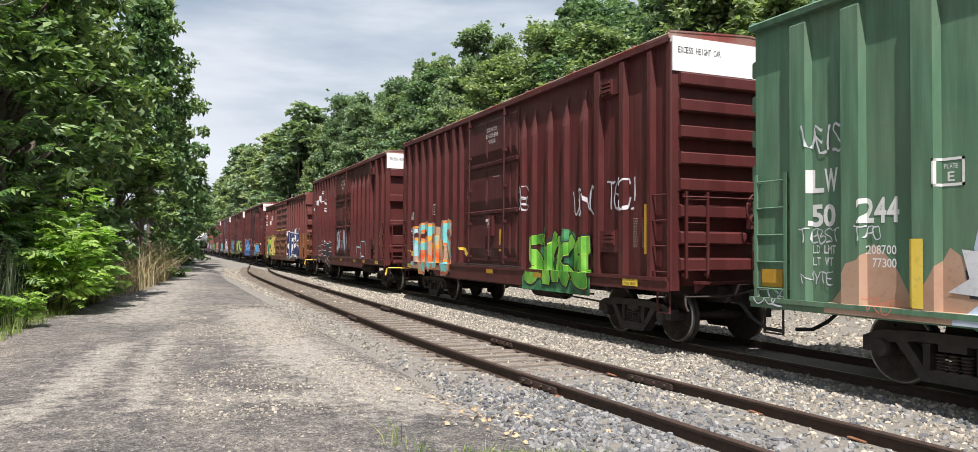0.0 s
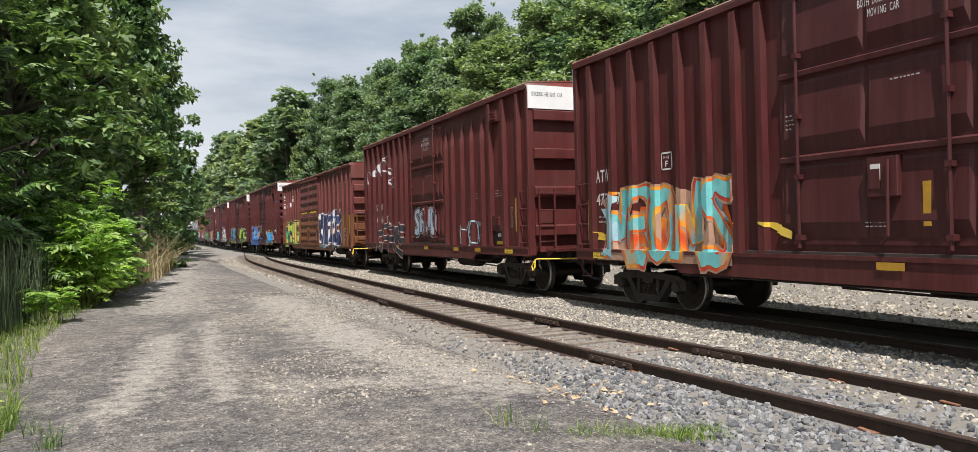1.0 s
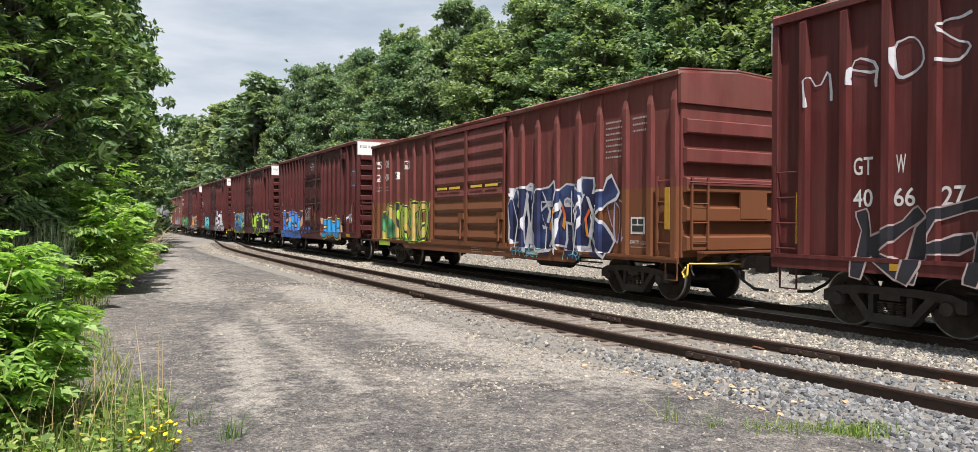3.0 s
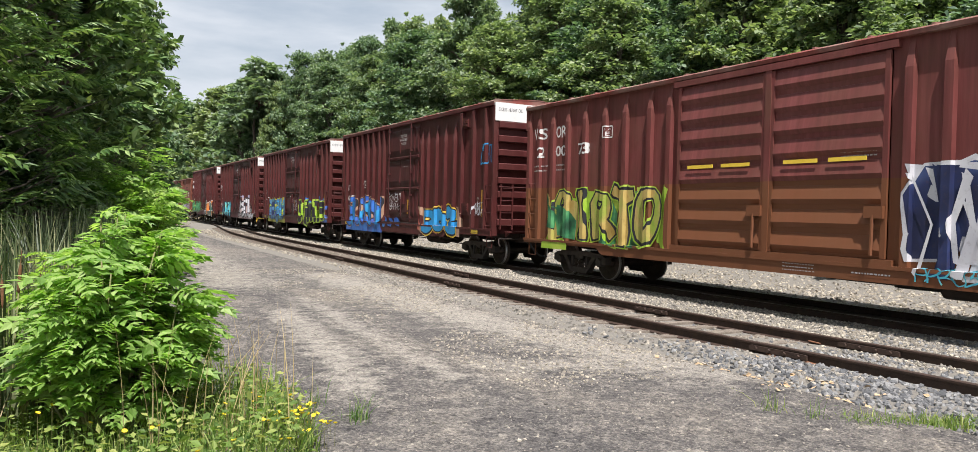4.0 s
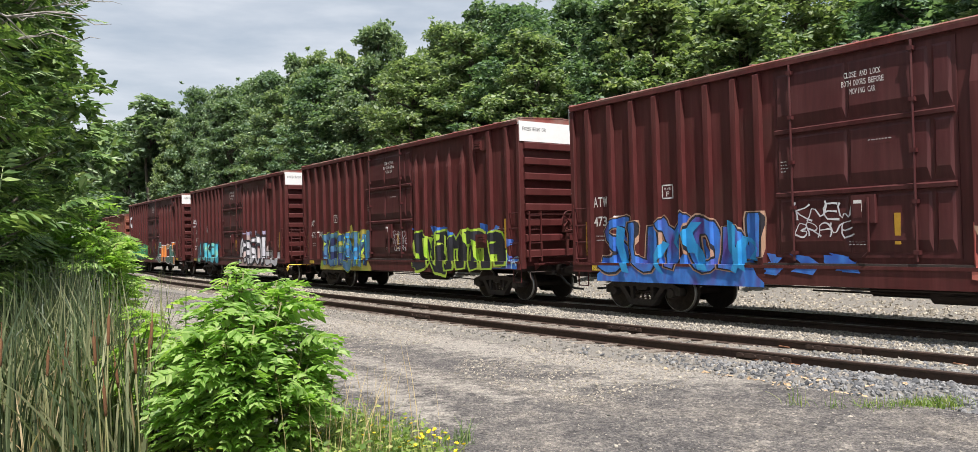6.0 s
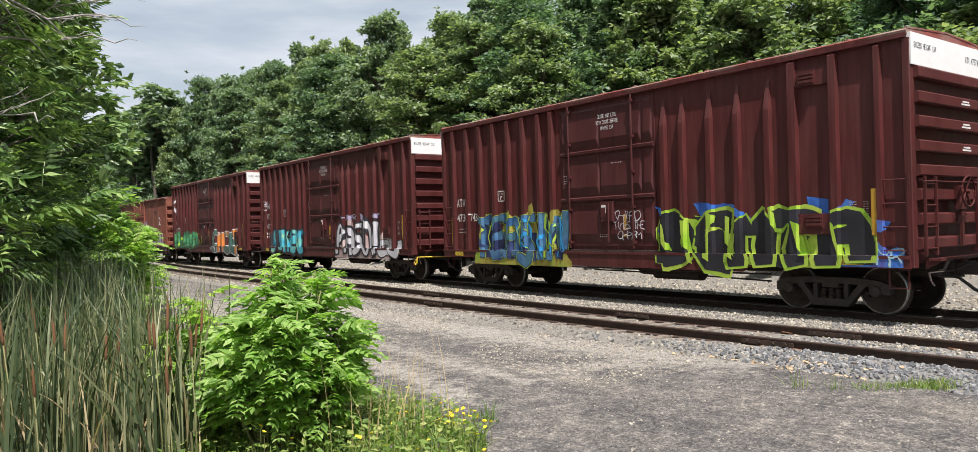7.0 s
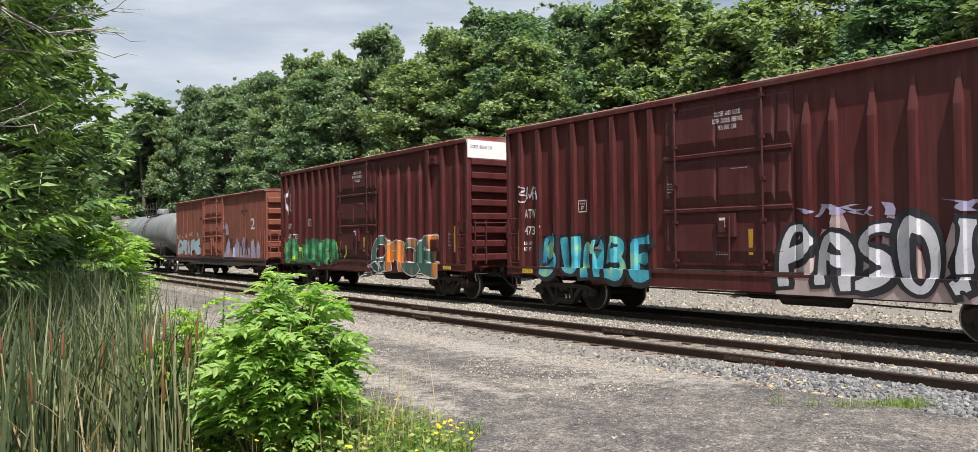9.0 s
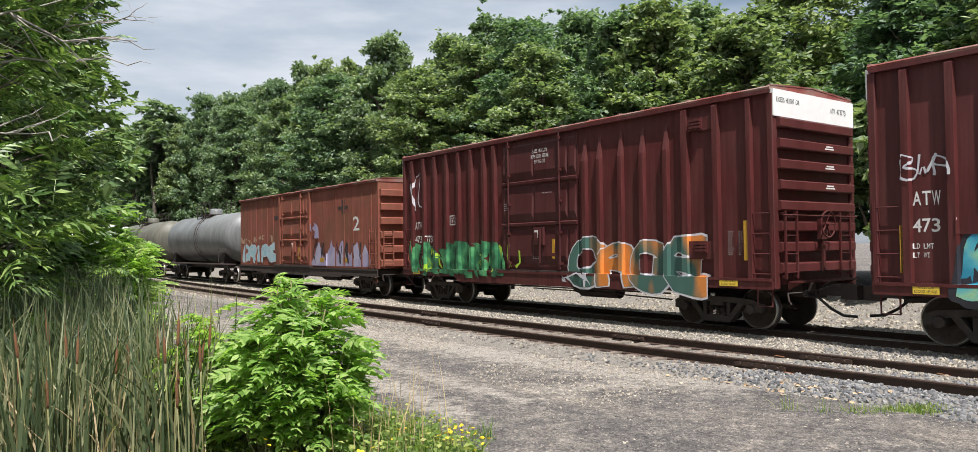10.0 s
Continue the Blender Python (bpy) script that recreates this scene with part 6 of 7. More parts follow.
def travelled(t):
    """Metres that the train has gone; its pace wavers a little as the slack runs in."""
    lag = sum(np.interp(t + d, (0, 1.5, 2.0, 3.5, 4.5, 7.0, 8.5, 10.0), (0.04, 0.40, 0.38, 0.20, 0.16, 0.14, 0.13, 0.0)) for d in (-0.3, 0.0, 0.3)) / 3
    return 10.627 * t - 0.0186 * t * t - float(lag)


for car, start in CARS:
    car.location.y = start


# ---- plants ----
def arrays_join(chunks):
    v, f, k = [], [], 0
    for a, b in chunks:
        v.append(a)
        f.append(b + k)
        k += len(a)
    return np.concatenate(v), np.concatenate(f)


def leaves(pos, out, size, rng, long=1.7, droop=0.25):
    """Diamond leaves folded along the rib: positions, outward ways, sizes."""
    n = len(pos)
    d = out * np.array([1, 1, 0.55]) + rng.normal(0, 0.55, (n, 3)) * np.array([1, 1, 0.6])
    d[:, 2] -= droop
    d /= np.linalg.norm(d, axis=1)[:, None] + 1e-9
    up = np.array([0, 0, 1.0]) + rng.normal(0, 0.45, (n, 3))
    w = np.cross(d, up)
    w /= np.linalg.norm(w, axis=1)[:, None] + 1e-9
    nrm = np.cross(w, d)
    s = np.asarray(size)[:, None]
    a = pos - d * s * 0.5 * long
    b = pos + w * s * 0.5 + nrm * s * 0.12
    c = pos + d * s * 0.5 * long
    e = pos - w * s * 0.5 + nrm * s * 0.12
    v = np.stack([a, b, c, e], 1).reshape(-1, 3)
    i = np.arange(n)[:, None] * 4
    return v, np.concatenate([i + np.array([[0, 1, 2]]), i + np.array([[0, 2, 3]])], 1).reshape(-1, 3)


def limb(b, p, q, r0, r1, rng, bend=0.12, n=4):
    p, q = Vector(p), Vector(q)
    L = (q - p).length
    pts = []
    for i in range(n + 1):
        t = i / n
        j = Vector(rng.normal(0, bend * L * 0.25, 3)) * math.sin(math.pi * t)
        pts.append(p.lerp(q, t) + j)
    b.tube(pts, r0, 6, r1)
    return pts


def tree_parts(seed, h, r, base, n_leaf, size, clumps, material):
    """A trunk with limbs, and a crown of leaf clumps with gaps, an uneven top and some thin sprays."""
    rng = np.random.RandomState(seed)
    b = Build()
    top = (rng.uniform(-0.5, 0.5), rng.uniform(-0.5, 0.5), h * 0.86)
    limb(b, (0, 0, -0.4), top, 0.018 * h + 0.04, 0.05, rng, 0.05, 7)
    centres, radii = [], []
    for i in range(clumps):
        t = rng.uniform(0, 1) ** 0.8
        z = base + (h - base) * t
        wide = r * (0.55 + 0.45 * math.sin(math.pi * min(1, 0.25 + 0.75 * t))) * (1.0 - 0.55 * max(0, t - 0.55) / 0.45)
        a, k = rng.uniform(0, math.tau), rng.uniform(0.35, 1.05)
        c = np.array([wide * k * math.cos(a), wide * k * math.sin(a), z + rng.uniform(-0.4, 0.6)])
        centres.append(c)
        radii.append(rng.uniform(0.35, 1.1) * (0.24 + 0.032 * h))
        if i % 6 == 0:
            z0 = max(base * 0.8, z - rng.uniform(0.8, 2.0))
            limb(b, (top[0] * z0 / h, top[1] * z0 / h, z0), c * np.array([0.8, 0.8, 1]), 0.05 + 0.004 * h, 0.015, rng)
    for i in range(3 + seed % 3):  # pointed leaders that break the crown's outline
        a, k = rng.uniform(0, math.tau), rng.uniform(0.15, 0.75)
        tip = h * rng.uniform(0.86, 1.06)
        for t in np.linspace(0, 1, 8):
            z = tip - (1 - t) * 0.34 * h
            centres.append(np.array([r * k * math.cos(a) * (1 - 0.25 * t), r * k * math.sin(a) * (1 - 0.25 * t), z]) + rng.normal(0, 0.18, 3))
            radii.append((0.9 - 0.62 * t) * (0.24 + 0.034 * h))
    per = rng.multinomial(n_leaf, np.array(radii) ** 2 / np.sum(np.array(radii) ** 2))
    pos, out = [], []
    for c, k, n in zip(centres, radii, per):
        d = rng.normal(0, 1, (n, 3))
        d /= np.linalg.norm(d, axis=1)[:, None]
        d[:, 2] = d[:, 2] * 0.8 + 0.12
        rad = k * rng.uniform(0.1, 1.25, (n, 1)) ** 0.6
        pos.append(c + d * rad * np.array([1.15, 1.15, 0.72]))
        out.append(d)
    pos, out = np.concatenate(pos), np.concatenate(out)
    v, f = leaves(pos, out, rng.uniform(0.6, 1.25, len(pos)) * size, rng)
    return b.mesh("trunk", M_BARK, True), raw_mesh("crown", v, f, material)


def tree(parts_, at, turn, scale, label, group, name="tree"):
    t = thing(name, at, label, "tree", group)
    t.rotation_euler[2] = turn
    t.scale = scale
    part("trunk", parts_[0], t)
    part("crown", parts_[1], t)
    return t


rp = random.Random(31)
KINDS = [tree_parts(100 + i, (13, 15, 14, 16, 12)[i], (3.4, 3.9, 3.6, 4.2, 3.2)[i], (1.2, 2.0, 1.0, 2.5, 0.6)[i], 17000, 0.185, (165, 190, 175, 205, 155)[i], M_LEAF) for i in range(5)]
BACK = [tree_parts(120 + i, (14, 16)[i], 3.8, 4.0, 6000, 0.30, 120, M_LEAF) for i in range(2)]
# far trees wear the leaf colour with haze mixed in
FAR = [tree_parts(140 + i, 18, 4.6, 2.0, 4200, 0.50, 110, M_LEAF_HAZE) for i in range(3)]
SHRUBS = [tree_parts(160 + i, 4.2, 2.0, 0.2, 2600, 0.24, 26, M_LEAF) for i in range(3)]


def skyline(y):
    return float(np.interp(y, [0, 25, 32, 46, 57, 76, 84, 95, 111, 140, 168, 200, 300], [11.4, 12.6, 14.2, 16.0, 16.4, 18.3, 19.1, 18.2, 17.6, 19.5, 22.0, 19, 15.5]))


heights = (13, 15, 14, 16, 12)
y = 2.0
while y < 100:
    for row, (xa, more) in enumerate(((19.5, -1.0), (24.0, 0.6), (29.0, 1.6))):
        kinds, tall = (KINDS, heights) if row < 2 else (BACK, (14, 16))
        k = rp.randrange(len(kinds))
        h = (skyline(y) + more + rp.uniform(-2.6, 0.8)) / tall[k]
        tree(kinds[k], (xa + rp.uniform(-1.2, 1.2) - 0.03 * max(0, y - 60), y + rp.uniform(-1.2, 1.2) + row * 1.7, 0.5), rp.uniform(0, 6.28),
             (0.95 * rp.uniform(0.9, 1.15), 0.95 * rp.uniform(0.9, 1.15), h), "leafy green deciduous tree in the wood behind the train", "trees behind the train")
    y += rp.uniform(3.6, 4.8)
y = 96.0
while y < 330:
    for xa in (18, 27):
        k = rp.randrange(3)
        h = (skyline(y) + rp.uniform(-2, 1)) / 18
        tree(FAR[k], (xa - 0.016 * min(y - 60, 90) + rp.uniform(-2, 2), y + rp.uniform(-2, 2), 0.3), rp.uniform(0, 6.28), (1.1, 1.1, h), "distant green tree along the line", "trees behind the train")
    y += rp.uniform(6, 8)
y = 4.0
while y < 90:
    tree(SHRUBS[rp.randrange(3)], (16.9 + rp.uniform(-0.6, 0.7), y, 0.25), rp.uniform(0, 6.28), (rp.uniform(0.9, 1.3), rp.uniform(0.9, 1.3), rp.uniform(0.8, 1.35)), "dense green shrub at the foot of the wood", "shrubs behind the train", "shrub")
    y += rp.uniform(2.0, 3.2)


# pinnate leaves: a stalk with pairs of drooping leaflets
def frond_shape(pairs, length, leaf, rng, plump=0.17):
    chunks = []
    t = np.linspace(0.18, 1.0, pairs)
    rise = 0.22 * np.sin(t * 2.4) - 0.25 * t ** 2
    for k in range(pairs):
        p = np.array([t[k] * length, 0, rise[k] * length])
        for s in (-1, 1):
            wide = leaf * (0.75 + 0.45 * math.sin(math.pi * (0.15 + 0.75 * t[k])))
            ang = 1.15 - 0.35 * t[k] + rng.normal(0, 0.12)
            d = np.array([math.cos(ang), s * math.sin(ang), -0.35 + rng.normal(0, 0.12)])
            d /= np.linalg.norm(d)
            w = np.cross(d, (0, 0, 1.0))
            w = w / np.linalg.norm(w) * wide * plump
            up = np.array([0, 0, wide * 0.07])
            v = np.array([p, p + d * wide * 0.4 + w + up, p + d * wide, p + d * wide * 0.4 - w + up])
            chunks.append((v, np.array([[0, 1, 2], [0, 2, 3]])))
    q = np.array([length, 0, rise[-1] * length])
    v = np.array([q, q + (leaf * 0.35, leaf * 0.16, 0), q + (leaf * 0.95, 0, -leaf * 0.25), q + (leaf * 0.35, -leaf * 0.16, 0)])
    chunks.append((v, np.array([[0, 1, 2], [0, 2, 3]])))
    n = 5
    for k in range(n):
        a, b = k / n, (k + 1) / n
        pa = np.array([a * length, 0, (0.22 * math.sin(a * 2.4) - 0.25 * a * a) * length])
        pb = np.array([b * length, 0, (0.22 * math.sin(b * 2.4) - 0.25 * b * b) * length])
        e = np.array([0, 0.004, 0])
        chunks.append((np.array([pa - e, pa + e, pb + e, pb - e]), np.array([[0, 1, 2], [0, 2, 3]])))
    return arrays_join(chunks)


def fronds(name, pos, way, size, material, rng, pairs=7, leaf=0.24, plump=0.2):
    """Many pinnate leaves, each pointing its own way."""
    shapes = [frond_shape(pairs + i, 1.0, leaf, rng, plump) for i in range(3)]
    chunks = []
    for p, d, s in zip(pos, way, size):
        v, f = shapes[rng.randint(3)]
        d = d / (np.linalg.norm(d) + 1e-9)
        side = np.cross((0, 0, 1.0), d)
        side /= np.linalg.norm(side) + 1e-9
        up = np.cross(d, side)
        roll = rng.normal(0, 0.35)
        side, up = side * math.cos(roll) + up * math.sin(roll), up * math.cos(roll) - side * math.sin(roll)
        chunks.append((v[:, :1] * s * d + v[:, 1:2] * s * side + v[:, 2:] * s * up + p, f))
    v, f = arrays_join(chunks)
    return raw_mesh(name, v, f, material)


def frond_crown(seed, h, r, base, count, length, material, clumps):
    """A trunk with limbs whose ends carry rosettes of pinnate leaves."""
    rng = np.random.RandomState(seed)
    b = Build()
    top = (0, 0, h * 0.9)
    limb(b, (0, 0, -0.5), top, 0.012 * h + 0.03, 0.03, rng, 0.06, 6)
    pos, way = [], []
    for i in range(clumps):
        t = (i + rng.uniform(0, 1)) / clumps
        z = base + (h - base) * t
        wide = r * (0.45 + 0.55 * math.sin(math.pi * min(1, 0.22 + 0.78 * t)))
        a = rng.uniform(0, math.tau)
        c = np.array([wide * math.cos(a), wide * math.sin(a), z]) * np.array([1, 1, 1]) * (rng.uniform(0.55, 1.0), rng.uniform(0.55, 1.0), 1)
        limb(b, (0, 0, max(base * 0.5, z - 0.35 * wide - 0.2)), c, 0.02 + 0.002 * h, 0.008, rng)
        k = max(3, count // clumps)
        az = rng.uniform(0, math.tau, k)
        d = np.stack([np.cos(az), np.sin(az), rng.uniform(-0.15, 0.75, k)], -1) + 0.5 * np.array([math.cos(a), math.sin(a), 0])
        pos.append(c + rng.normal(0, 0.10 * r, (k, 3)))
        way.append(d)
    pos, way = np.concatenate(pos), np.concatenate(way)
    return b.mesh("trunk", M_BARK, True), fronds("crown", pos, way, rng.uniform(0.7, 1.2, len(pos)) * length, material, rng, 8, 0.26, 0.16)


WALNUT = [frond_crown(200 + i, 11, 3.3, 0.8, 1200, 0.86, M_WALNUT, 120) for i in range(2)]
BROAD = [tree_parts(210 + i, 12, 3.6, 0.4, 12500, 0.22, 180, M_LEAF_LEFT) for i in range(3)]
LEFT = ((-7.2, 14.6, 0, 0.85, 1.0), (-9.5, 19, 1, 1.0, 1.1), (-6.2, 21.5, 0, 1.0, 1.1), (-11.5, 13, 1, 1.0, 1.1), (-12.5, 22, 0, 1.0, 1.1))
for x, y, k, sc, sh in LEFT:
    tree(WALNUT[k], (x, y, -0.3), x * 1.7, (sc, sc, sh), "walnut-like tree with long drooping feathered leaves beside the reeds", "trees beside the road")
for x, y, k, sc, sh in ((-4.6, 27, 0, 1.0, 1.05), (-4.8, 33, 1, 1.05, 1.4), (-4.3, 38.5, 2, 1.05, 1.45), (-2.4, 46, 0, 1.0, 0.75), (-1.3, 55, 1, 1.0, 1.45), (-0.8, 65, 2, 1.15, 1.8), (0.8, 75, 0, 1.0, 1.0),
                        (1.4, 87, 1, 1.0, 0.95), (2.2, 100, 2, 1.0, 0.9), (-10, 29, 2, 1.2, 1.15), (-9, 38, 0, 1.2, 1.15), (-8, 48, 1, 1.2, 1.1), (-7, 60, 2, 1.2, 1.1), (-15, 16, 1, 1.2, 1.15), (-16, 26, 0, 1.2, 1.2)):
    tree(BROAD[k], (x, y, -0.3), x * 2.3 + y, (sc, sc, sh), "dense dark green roadside tree with leaves down to the verge", "trees beside the road")
for x, y, k, sc in ((-5.2, 24.5, 0, 0.9), (-4.4, 29.5, 1, 0.9), (-7.2, 18.5, 1, 1.0)):
    tree(SHRUBS[k], (x, y, -0.35), y, (sc, sc, sc), "dark green shrub at the road's edge", "shrubs beside the road", "shrub")


def bush(seed, h, r, count, length, at, label, lean=(0, 0)):
    """Sumac shoots: thin stems, each with a spray of bright pinnate leaves."""
    rng = np.random.RandomState(seed)
    b = Build()
    pos, way = [], []
    stems = count // 11
    for i in range(stems):
        a, k = rng.uniform(0, math.tau), math.sqrt(rng.uniform(0, 1))
        foot = np.array([0.45 * r * k * math.cos(a), 0.45 * r * k * math.sin(a), -0.1])
        tip = np.array([r * k * math.cos(a) + lean[0], r * k * math.sin(a) + lean[1], h * (1 - 0.45 * k * k) * rng.uniform(0.55, 1.12)])
        pts = limb(b, foot, tip, 0.014, 0.006, rng)
        for j in range(11):
            t = 0.25 + 0.75 * math.sqrt(rng.uniform(0, 1))
            p = np.array(Vector(foot).lerp(Vector(tip), t))
            az = rng.uniform(0, math.tau)
            pos.append(p)
            way.append(np.array([math.cos(az) + 0.7 * k * math.cos(a), math.sin(az) + 0.7 * k * math.sin(a), rng.uniform(-0.05, 0.5)]))
    t = thing("sumac_bush", at, label, "bush", "sumac bushes by the road")
    part("stem", b.mesh("stem", M_STEM, True), t)
    part("foliage", fronds("foliage", np.array(pos), np.array(way), rng.uniform(0.7, 1.15, len(pos)) * length, M_SUMAC, rng, 6, 0.30, 0.29), t)
    return t


bush(301, 1.66, 0.60, 780, 0.34, (-3.62, 8.45, -0.15), "bright green sumac bush beside the cattails", (0.1, 0))
bush(302, 1.35, 0.6, 330, 0.34, (-3.75, 9.9, -0.15), "bright green sumac bush beside the cattails")
bush(303, 2.3, 0.75, 240, 0.55, (-2.4, 22.2, -0.2), "taller sumac bush leaning towards the road", (0.2, 0))
bush(304, 3.3, 1.0, 420, 0.62, (-2.75, 24.0, -0.2), "taller sumac bush at the road's edge", (0.25, 0))
bush(305, 0.9, 0.35, 66, 0.34, (-2.75, 18.6, -0.15), "young sumac shoot in the verge")


def blades(pos, height, width, rng, lean=0.25, seg=3):
    """Upright narrow blades that taper and bow over."""
    n = len(pos)
    az = rng.uniform(0, math.tau, n)
    d = np.stack([np.cos(az), np.sin(az), 0 * az], -1)
    face = rng.uniform(0, math.tau, n)
    w = np.stack([np.cos(face), np.sin(face), 0 * face], -1)
    k = np.abs(rng.normal(0, lean, n))
    rows = []
    for i in range(seg + 1):
        t = i / seg
        c = pos + d * (k * height * t ** 2)[:, None] + np.array([0, 0, 1.0]) * (height * (t - 0.25 * k * t ** 2))[:, None]
        half = w * (width * (1 - t) ** 0.6 * 0.5 + 0.0006)[:, None]
        rows += [c - half, c + half]
    v = np.stack(rows, 1).reshape(-1, 3)
    m = 2 * (seg + 1)
    i = np.arange(n)[:, None, None] * m
    f = np.array([[2 * s, 2 * s + 1, 2 * s + 3, 2 * s + 2] for s in range(seg)])[None]
    return v, (i + f).reshape(-1, 4)


def spread(n, x0, x1, y0, y1, rng, keep=None):
    x, y = rng.uniform(x0, x1, n), rng.uniform(y0, y1, n)
    if keep is not None:
        k = keep(x, y)
        x, y = x[k], y[k]
    return np.stack([x, y, ground_z(x, y) - 0.02], -1)


rg = np.random.RandomState(77)


def in_reeds(x, y):
    return (x < road_edge(y) - 1.45 + 0.25 * waves(x, y, 1.5, 41)) & ((x + 3.6) ** 2 + (y - 8.6) ** 2 > 0.6) & (y > 8.3 - 0.45 * (x + 4.2))


p_ = spread(4300, -8.8, -3.2, 7.4, 14.5, rg, in_reeds)
v, f = blades(p_, rg.uniform(1.0, 2.05, len(p_)), rg.uniform(0.018, 0.046, len(p_)), rg, 0.27, 4)
tagged(new("cattail_stand", raw_mesh("cattail_stand", v, f, M_REED)), "dense stand of grey-green cattail blades in the wet ditch", "cattails", kind="stuff")
p_ = spread(1300, -8.8, -3.2, 7.2, 13.5, rg, in_reeds)
v, f = blades(p_, rg.uniform(0.4, 1.5, len(p_)), rg.uniform(0.010, 0.028, len(p_)), rg, 0.35, 4)
tagged(new("dry_reed", raw_mesh("dry_reed", v, f, M_STRAW)), "dead straw-coloured blades among the cattails", "reeds", kind="stuff")
p_ = spread(1700, -6.5, -3.0, 15.5, 21, rg, lambda x, y: x < road_edge(y) - 0.7)
v, f = blades(p_, rg.uniform(1.2, 2.1, len(p_)), rg.uniform(0.014, 0.026, len(p_)), rg, 0.16, 4)
tagged(new("cattail_stand", raw_mesh("far_cattail_stand", v, f, M_REED)), "grey-green cattail blades under the trees", "cattails", kind="stuff")
p_ = spread(6000, -4.5, 1.4, 25, 52, rg, lambda x, y: (x < road_edge(y) + 0.35 * soft(y, 25, 34)) & (x > road_edge(y) - 1.5))
v, f = blades(p_, rg.uniform(0.4, 2.3, len(p_)), rg.uniform(0.016, 0.034, len(p_)), rg, 0.6, 3)
tagged(new("dry_reed", raw_mesh("roadside_dry_reed", v, f, M_STRAW)), "pale dry reeds leaning along the road's edge", "reeds", kind="stuff")

head = Build().turn([(0.001, 0), (0.010, 0.01), (0.013, 0.04), (0.013, 0.20), (0.009, 0.225), (0.003, 0.24), (0.002, 0.36), (0.0005, 0.37)], "z", 8)
HEAD = head.mesh("seed_head", M_CATTAIL, True)
STALK = Build().tube([(0, 0, -1.5), (0, 0, 0.0)], 0.006, 5).mesh("stalk", M_STEM, True)
for k in range(26):
    x, y = rp.uniform(-6.8, -4.0), rp.uniform(7.9, 10.4)
    t = thing("cattail", (x, y, rp.uniform(0.55, 1.10)), "brown cattail seed head on a tall stalk", "cattail", "cattails in the ditch")
    t.rotation_euler = (rp.uniform(-0.1, 0.1), rp.uniform(-0.1, 0.1), 0)
    part("seed_head", HEAD, t)
    part("stalk", STALK, t)


def in_verge(x, y):
    e = road_edge(y)
    return (x < e + 0.12 * waves(x, y, 3.0, 51)) & (x > e - 2.6)


p_ = spread(19000, -8.5, -1.8, 5.4, 9.4, rg, in_verge)
v, f = blades(p_, rg.uniform(0.08, 0.40, len(p_)), rg.uniform(0.006, 0.016, len(p_)), rg, 0.6, 3)
tagged(new("verge_grass", raw_mesh("verge_grass", v, f, M_GRASS)), "rough green grass and weeds on the road's verge", "grass", kind="stuff")
p_ = spread(9000, -4.2, -1.5, 9.4, 27, rg, lambda x, y: (x < road_edge(y) + 0.1 * waves(x, y, 3, 52)) & (x > road_edge(y) - 1.1))
v, f = blades(p_, rg.uniform(0.08, 0.30, len(p_)), rg.uniform(0.008, 0.016, len(p_)), rg, 0.5, 2)
tagged(new("verge_grass", raw_mesh("far_verge_grass", v, f, M_GRASS)), "low bright grass along the edge of the road", "grass", kind="stuff")
p_ = spread(80, -3.6, -1.9, 7.2, 8.6, rg, in_verge)
v, f = blades(p_, rg.uniform(0.6, 1.1, len(p_)), rg.uniform(0.004, 0.008, len(p_)), rg, 0.2, 4)
tagged(new("tall_grass", raw_mesh("tall_grass", v, f, M_STRAW)), "thin dry grass stalks standing above the verge", "grass", kind="stuff")
# broad weed leaves low in the verge
p_ = spread(6500, -7.5, -2.2, 5.8, 9.0, rg, in_verge)
p_[:, 2] += rg.uniform(0.04, 0.36, len(p_))
v, f = leaves(p_, np.stack([rg.normal(0, 1, len(p_)), rg.normal(0, 1, len(p_)), 0.6 + 0 * p_[:, 0]], -1), rg.uniform(0.025, 0.055, len(p_)), rg)
tagged(new("verge_weed", raw_mesh("verge_weed", v, f, M_GRASS)), "broad-leaved green weeds low in the verge", "weeds", kind="stuff")

# a sprouting patch beside the near rail, and single tufts on the road
rw = np.random.RandomState(5)
a = rw.uniform(0, 1, 620)
patch = np.stack([2.25 + 1.15 * a + rw.normal(0, 0.09, 620), 6.02 - 0.58 * a + rw.normal(0, 0.10, 620), 0 * a - 0.16], -1)
v, f = blades(patch, rw.uniform(0.04, 0.15, 620), rw.uniform(0.007, 0.014, 620), rw, 0.7, 2)
tagged(new("weed_patch", raw_mesh("weed_patch", v, f, M_GRASS)), "low green weeds sprouting beside the near rail", "weeds", kind="stuff")
for x, y, n in ((-1.75, 7.75, 60), (1.9, 6.55, 26), (-1.9, 8.4, 24), (2.05, 6.2, 20)):
    q = np.stack([x + rw.normal(0, 0.06, n), y + rw.normal(0, 0.06, n), np.full(n, -0.15)], -1)
    v, f = blades(q, rw.uniform(0.08, 0.30, n), rw.uniform(0.005, 0.009, n), rw, 0.6, 3)
    tagged(new("grass_tuft", raw_mesh("grass_tuft", v, f, M_GRASS)), "single tuft of grass growing in the gravel road", "grass", "grass tufts on the road")
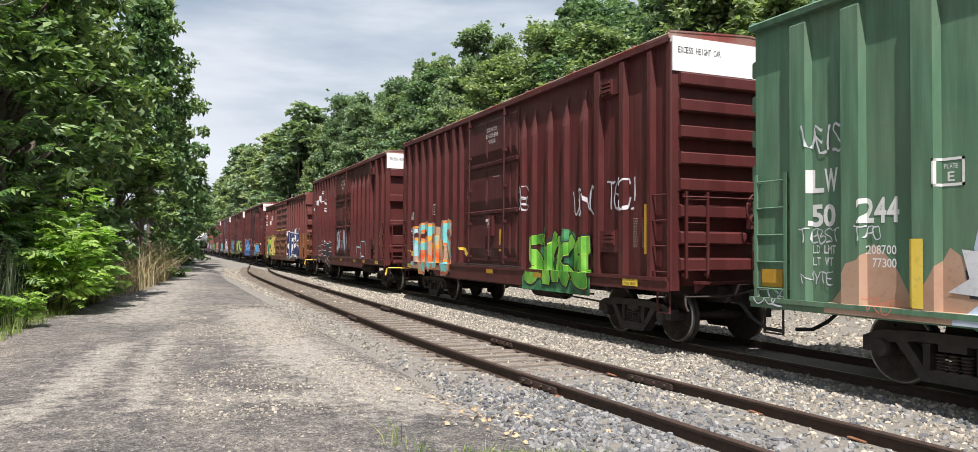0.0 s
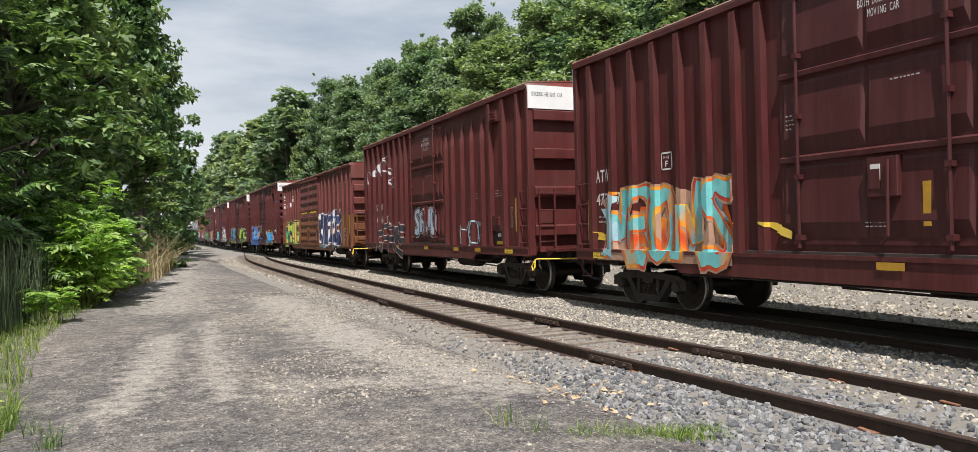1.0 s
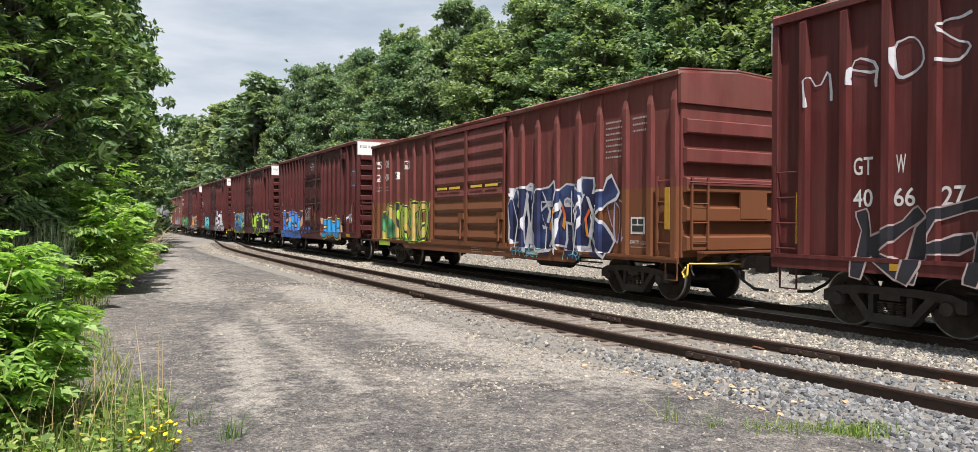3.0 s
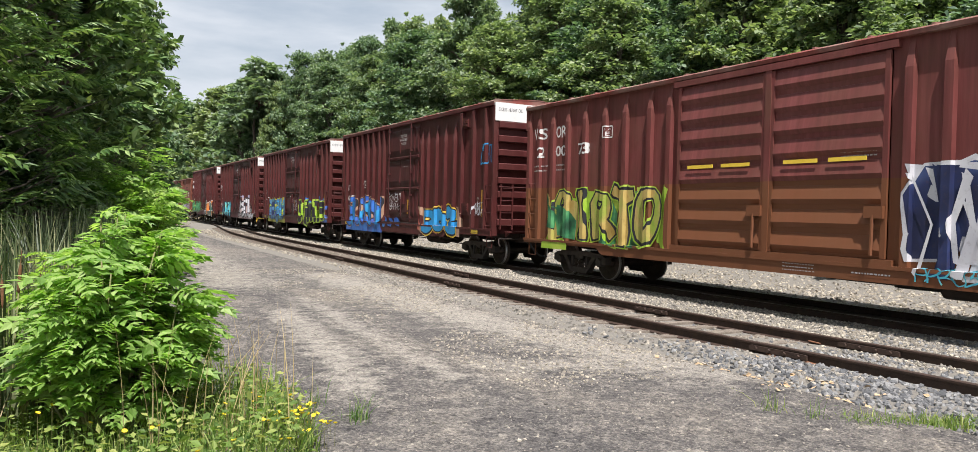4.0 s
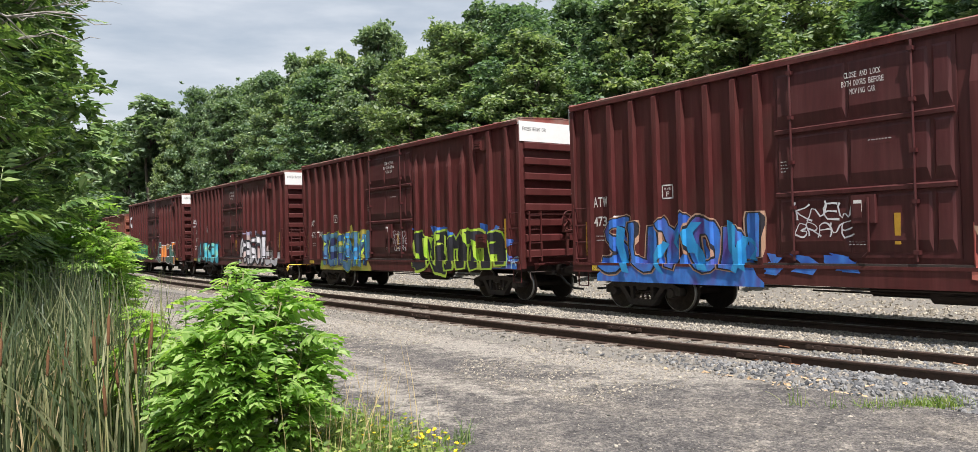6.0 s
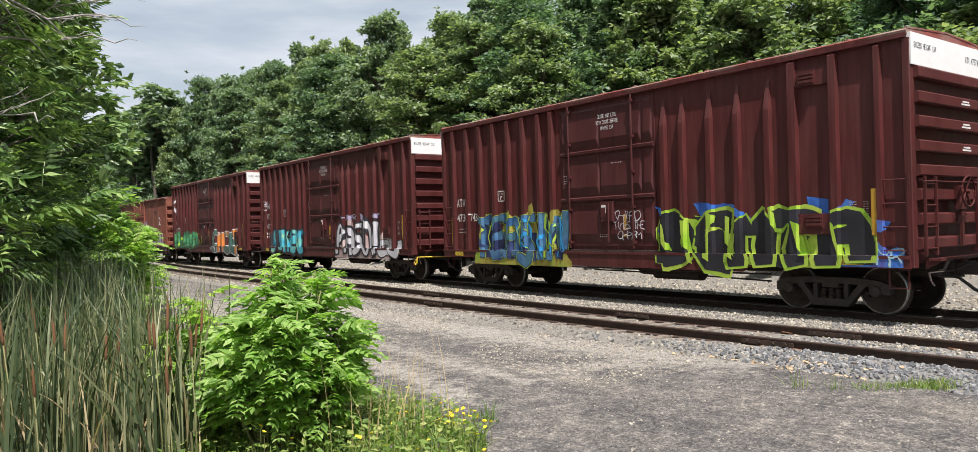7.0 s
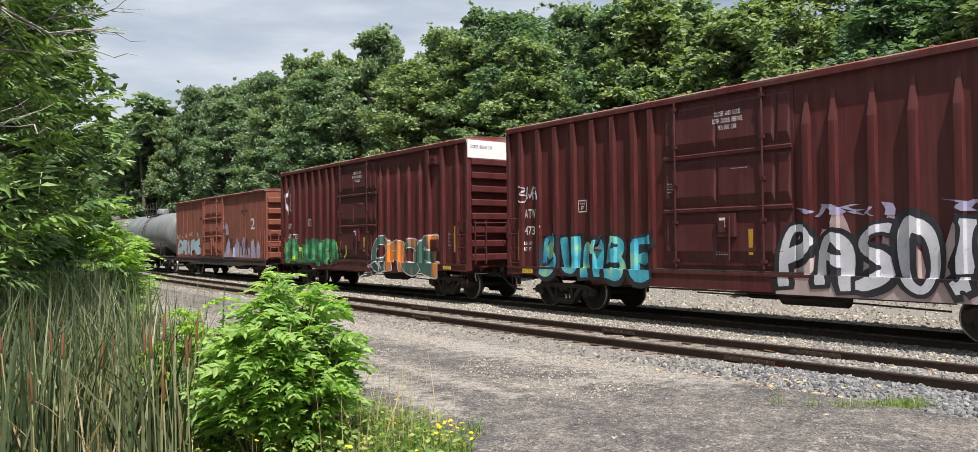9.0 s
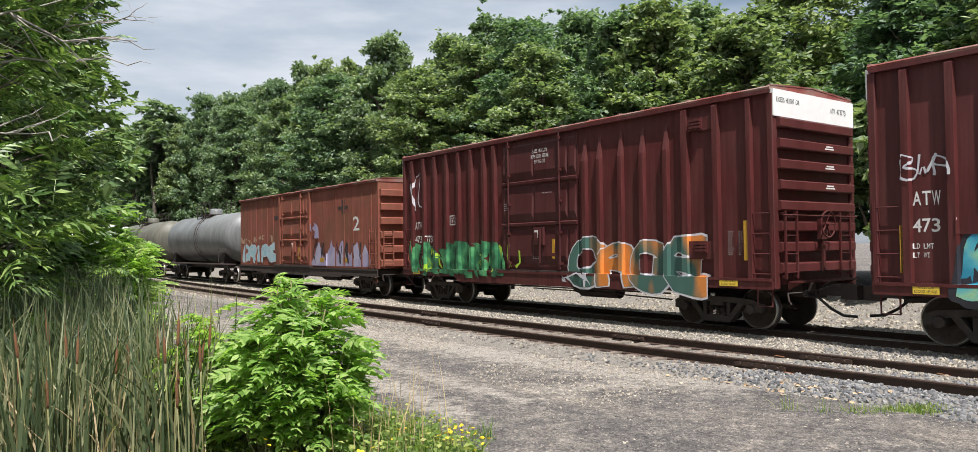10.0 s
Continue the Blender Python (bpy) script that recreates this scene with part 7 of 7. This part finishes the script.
# fallen leaves by the joint
n = 70
q = np.stack([3.2 + rw.normal(0, 0.35, n), 7.6 + rw.normal(0, 0.7, n), np.full(n, -0.10)], -1)
q = q[(np.abs(q[:, 0] - 4.4) > 0.1)]
q[:, 2] = np.maximum(bed_z(q[:, 0], q[:, 1]), ground_z(q[:, 0], q[:, 1])) + 0.02
v, f = leaves(q, np.stack([rw.normal(0, 1, len(q)), rw.normal(0, 1, len(q)), 0.1 + 0 * q[:, 0]], -1), rw.uniform(0.03, 0.07, len(q)), rw, 1.4, 0)
tagged(new("fallen_leaf", raw_mesh("fallen_leaf", v, f, M_DEAD)), "dry fallen leaves caught in the stones", "leaves", kind="stuff")

# yellow flowers in the verge
PETALS = Build().turn([(0.001, 0.004), (0.012, 0.003), (0.019, 0.008), (0.013, 0.0), (0.001, -0.002)], "z", 7).mesh("petals", M_FLOWER)
for k in range(60):
    if k < 40:
        x, y = rp.gauss(-2.35, 0.14), rp.gauss(7.35, 0.28)
    else:
        x, y = rp.uniform(-4.2, -2.5), rp.uniform(6.4, 8.0)
    z = rp.uniform(0.10, 0.34)
    fl = thing("flower", (x, y, z - 0.12), "small yellow wildflower in the verge grass", "flower", "yellow flowers in the verge")
    part("petals", PETALS, fl, turn=(rp.uniform(-30, 30), rp.uniform(-30, 30), 0))
    part("stalk", shared("flower_stalk", lambda: Build().tube([(0, 0, -0.32), (0, 0, 0)], 0.002, 4).mesh("stalk", M_STEM)), fl)


# bare dead boughs at the edge of the near trees
def bough(seed, at, way, length, label):
    rng = np.random.RandomState(seed)
    b = Build()
    main_ = limb(b, (0, 0, 0), Vector(way) * length, 0.032, 0.006, rng, 0.12, 6)
    for i in range(10):
        p0 = main_[rng.randint(1, 7)]
        d = (Vector(way) + Vector(rng.normal(0, 0.55, 3))).normalized()
        q = limb(b, p0, p0 + d * length * rng.uniform(0.15, 0.42), 0.013, 0.003, rng, 0.2)
        if i % 2:
            limb(b, q[2], q[2] + Vector(rng.normal(0, 1, 3)).normalized() * length * 0.15, 0.006, 0.002, rng, 0.2)
    return tagged(new("dead_branch", b.mesh("dead_branch", M_TWIG, True)), label, "branch", "dead branches of the near trees")


for seed, at, way, ln in ((401, (-6.9, 13.2, 4.9), (0.92, -0.25, -0.05), 2.9), (402, (-6.9, 14.0, 4.4), (0.85, -0.4, 0.05), 2.6), (403, (-7.0, 13.0, 3.6), (0.8, -0.4, -0.12), 1.9), (404, (-6.2, 21.4, 6.3), (0.8, -0.7, 0.12), 4.2)):
    bough(seed, at, Vector(way).normalized(), ln, "bare grey dead branch reaching out of the tree").location = at


# ---- what moves: the train and its wheels ----
def motions():
    steps = [k * 0.5 for k in range(21)]
    for car, start in CARS:
        walk(car, [(t, pose(MAIN_X, start - travelled(t), 0)) for t in steps])
    turns = [k / FPS for k in range(10 * FPS + 1)]
    for k, (ws, y) in enumerate(WHEELSETS):
        walk(ws, [(t, pose(0, y, WHEEL_R, math.degrees(travelled(t) / WHEEL_R) % 360 + 360 * 0)) for t in turns])


motions()
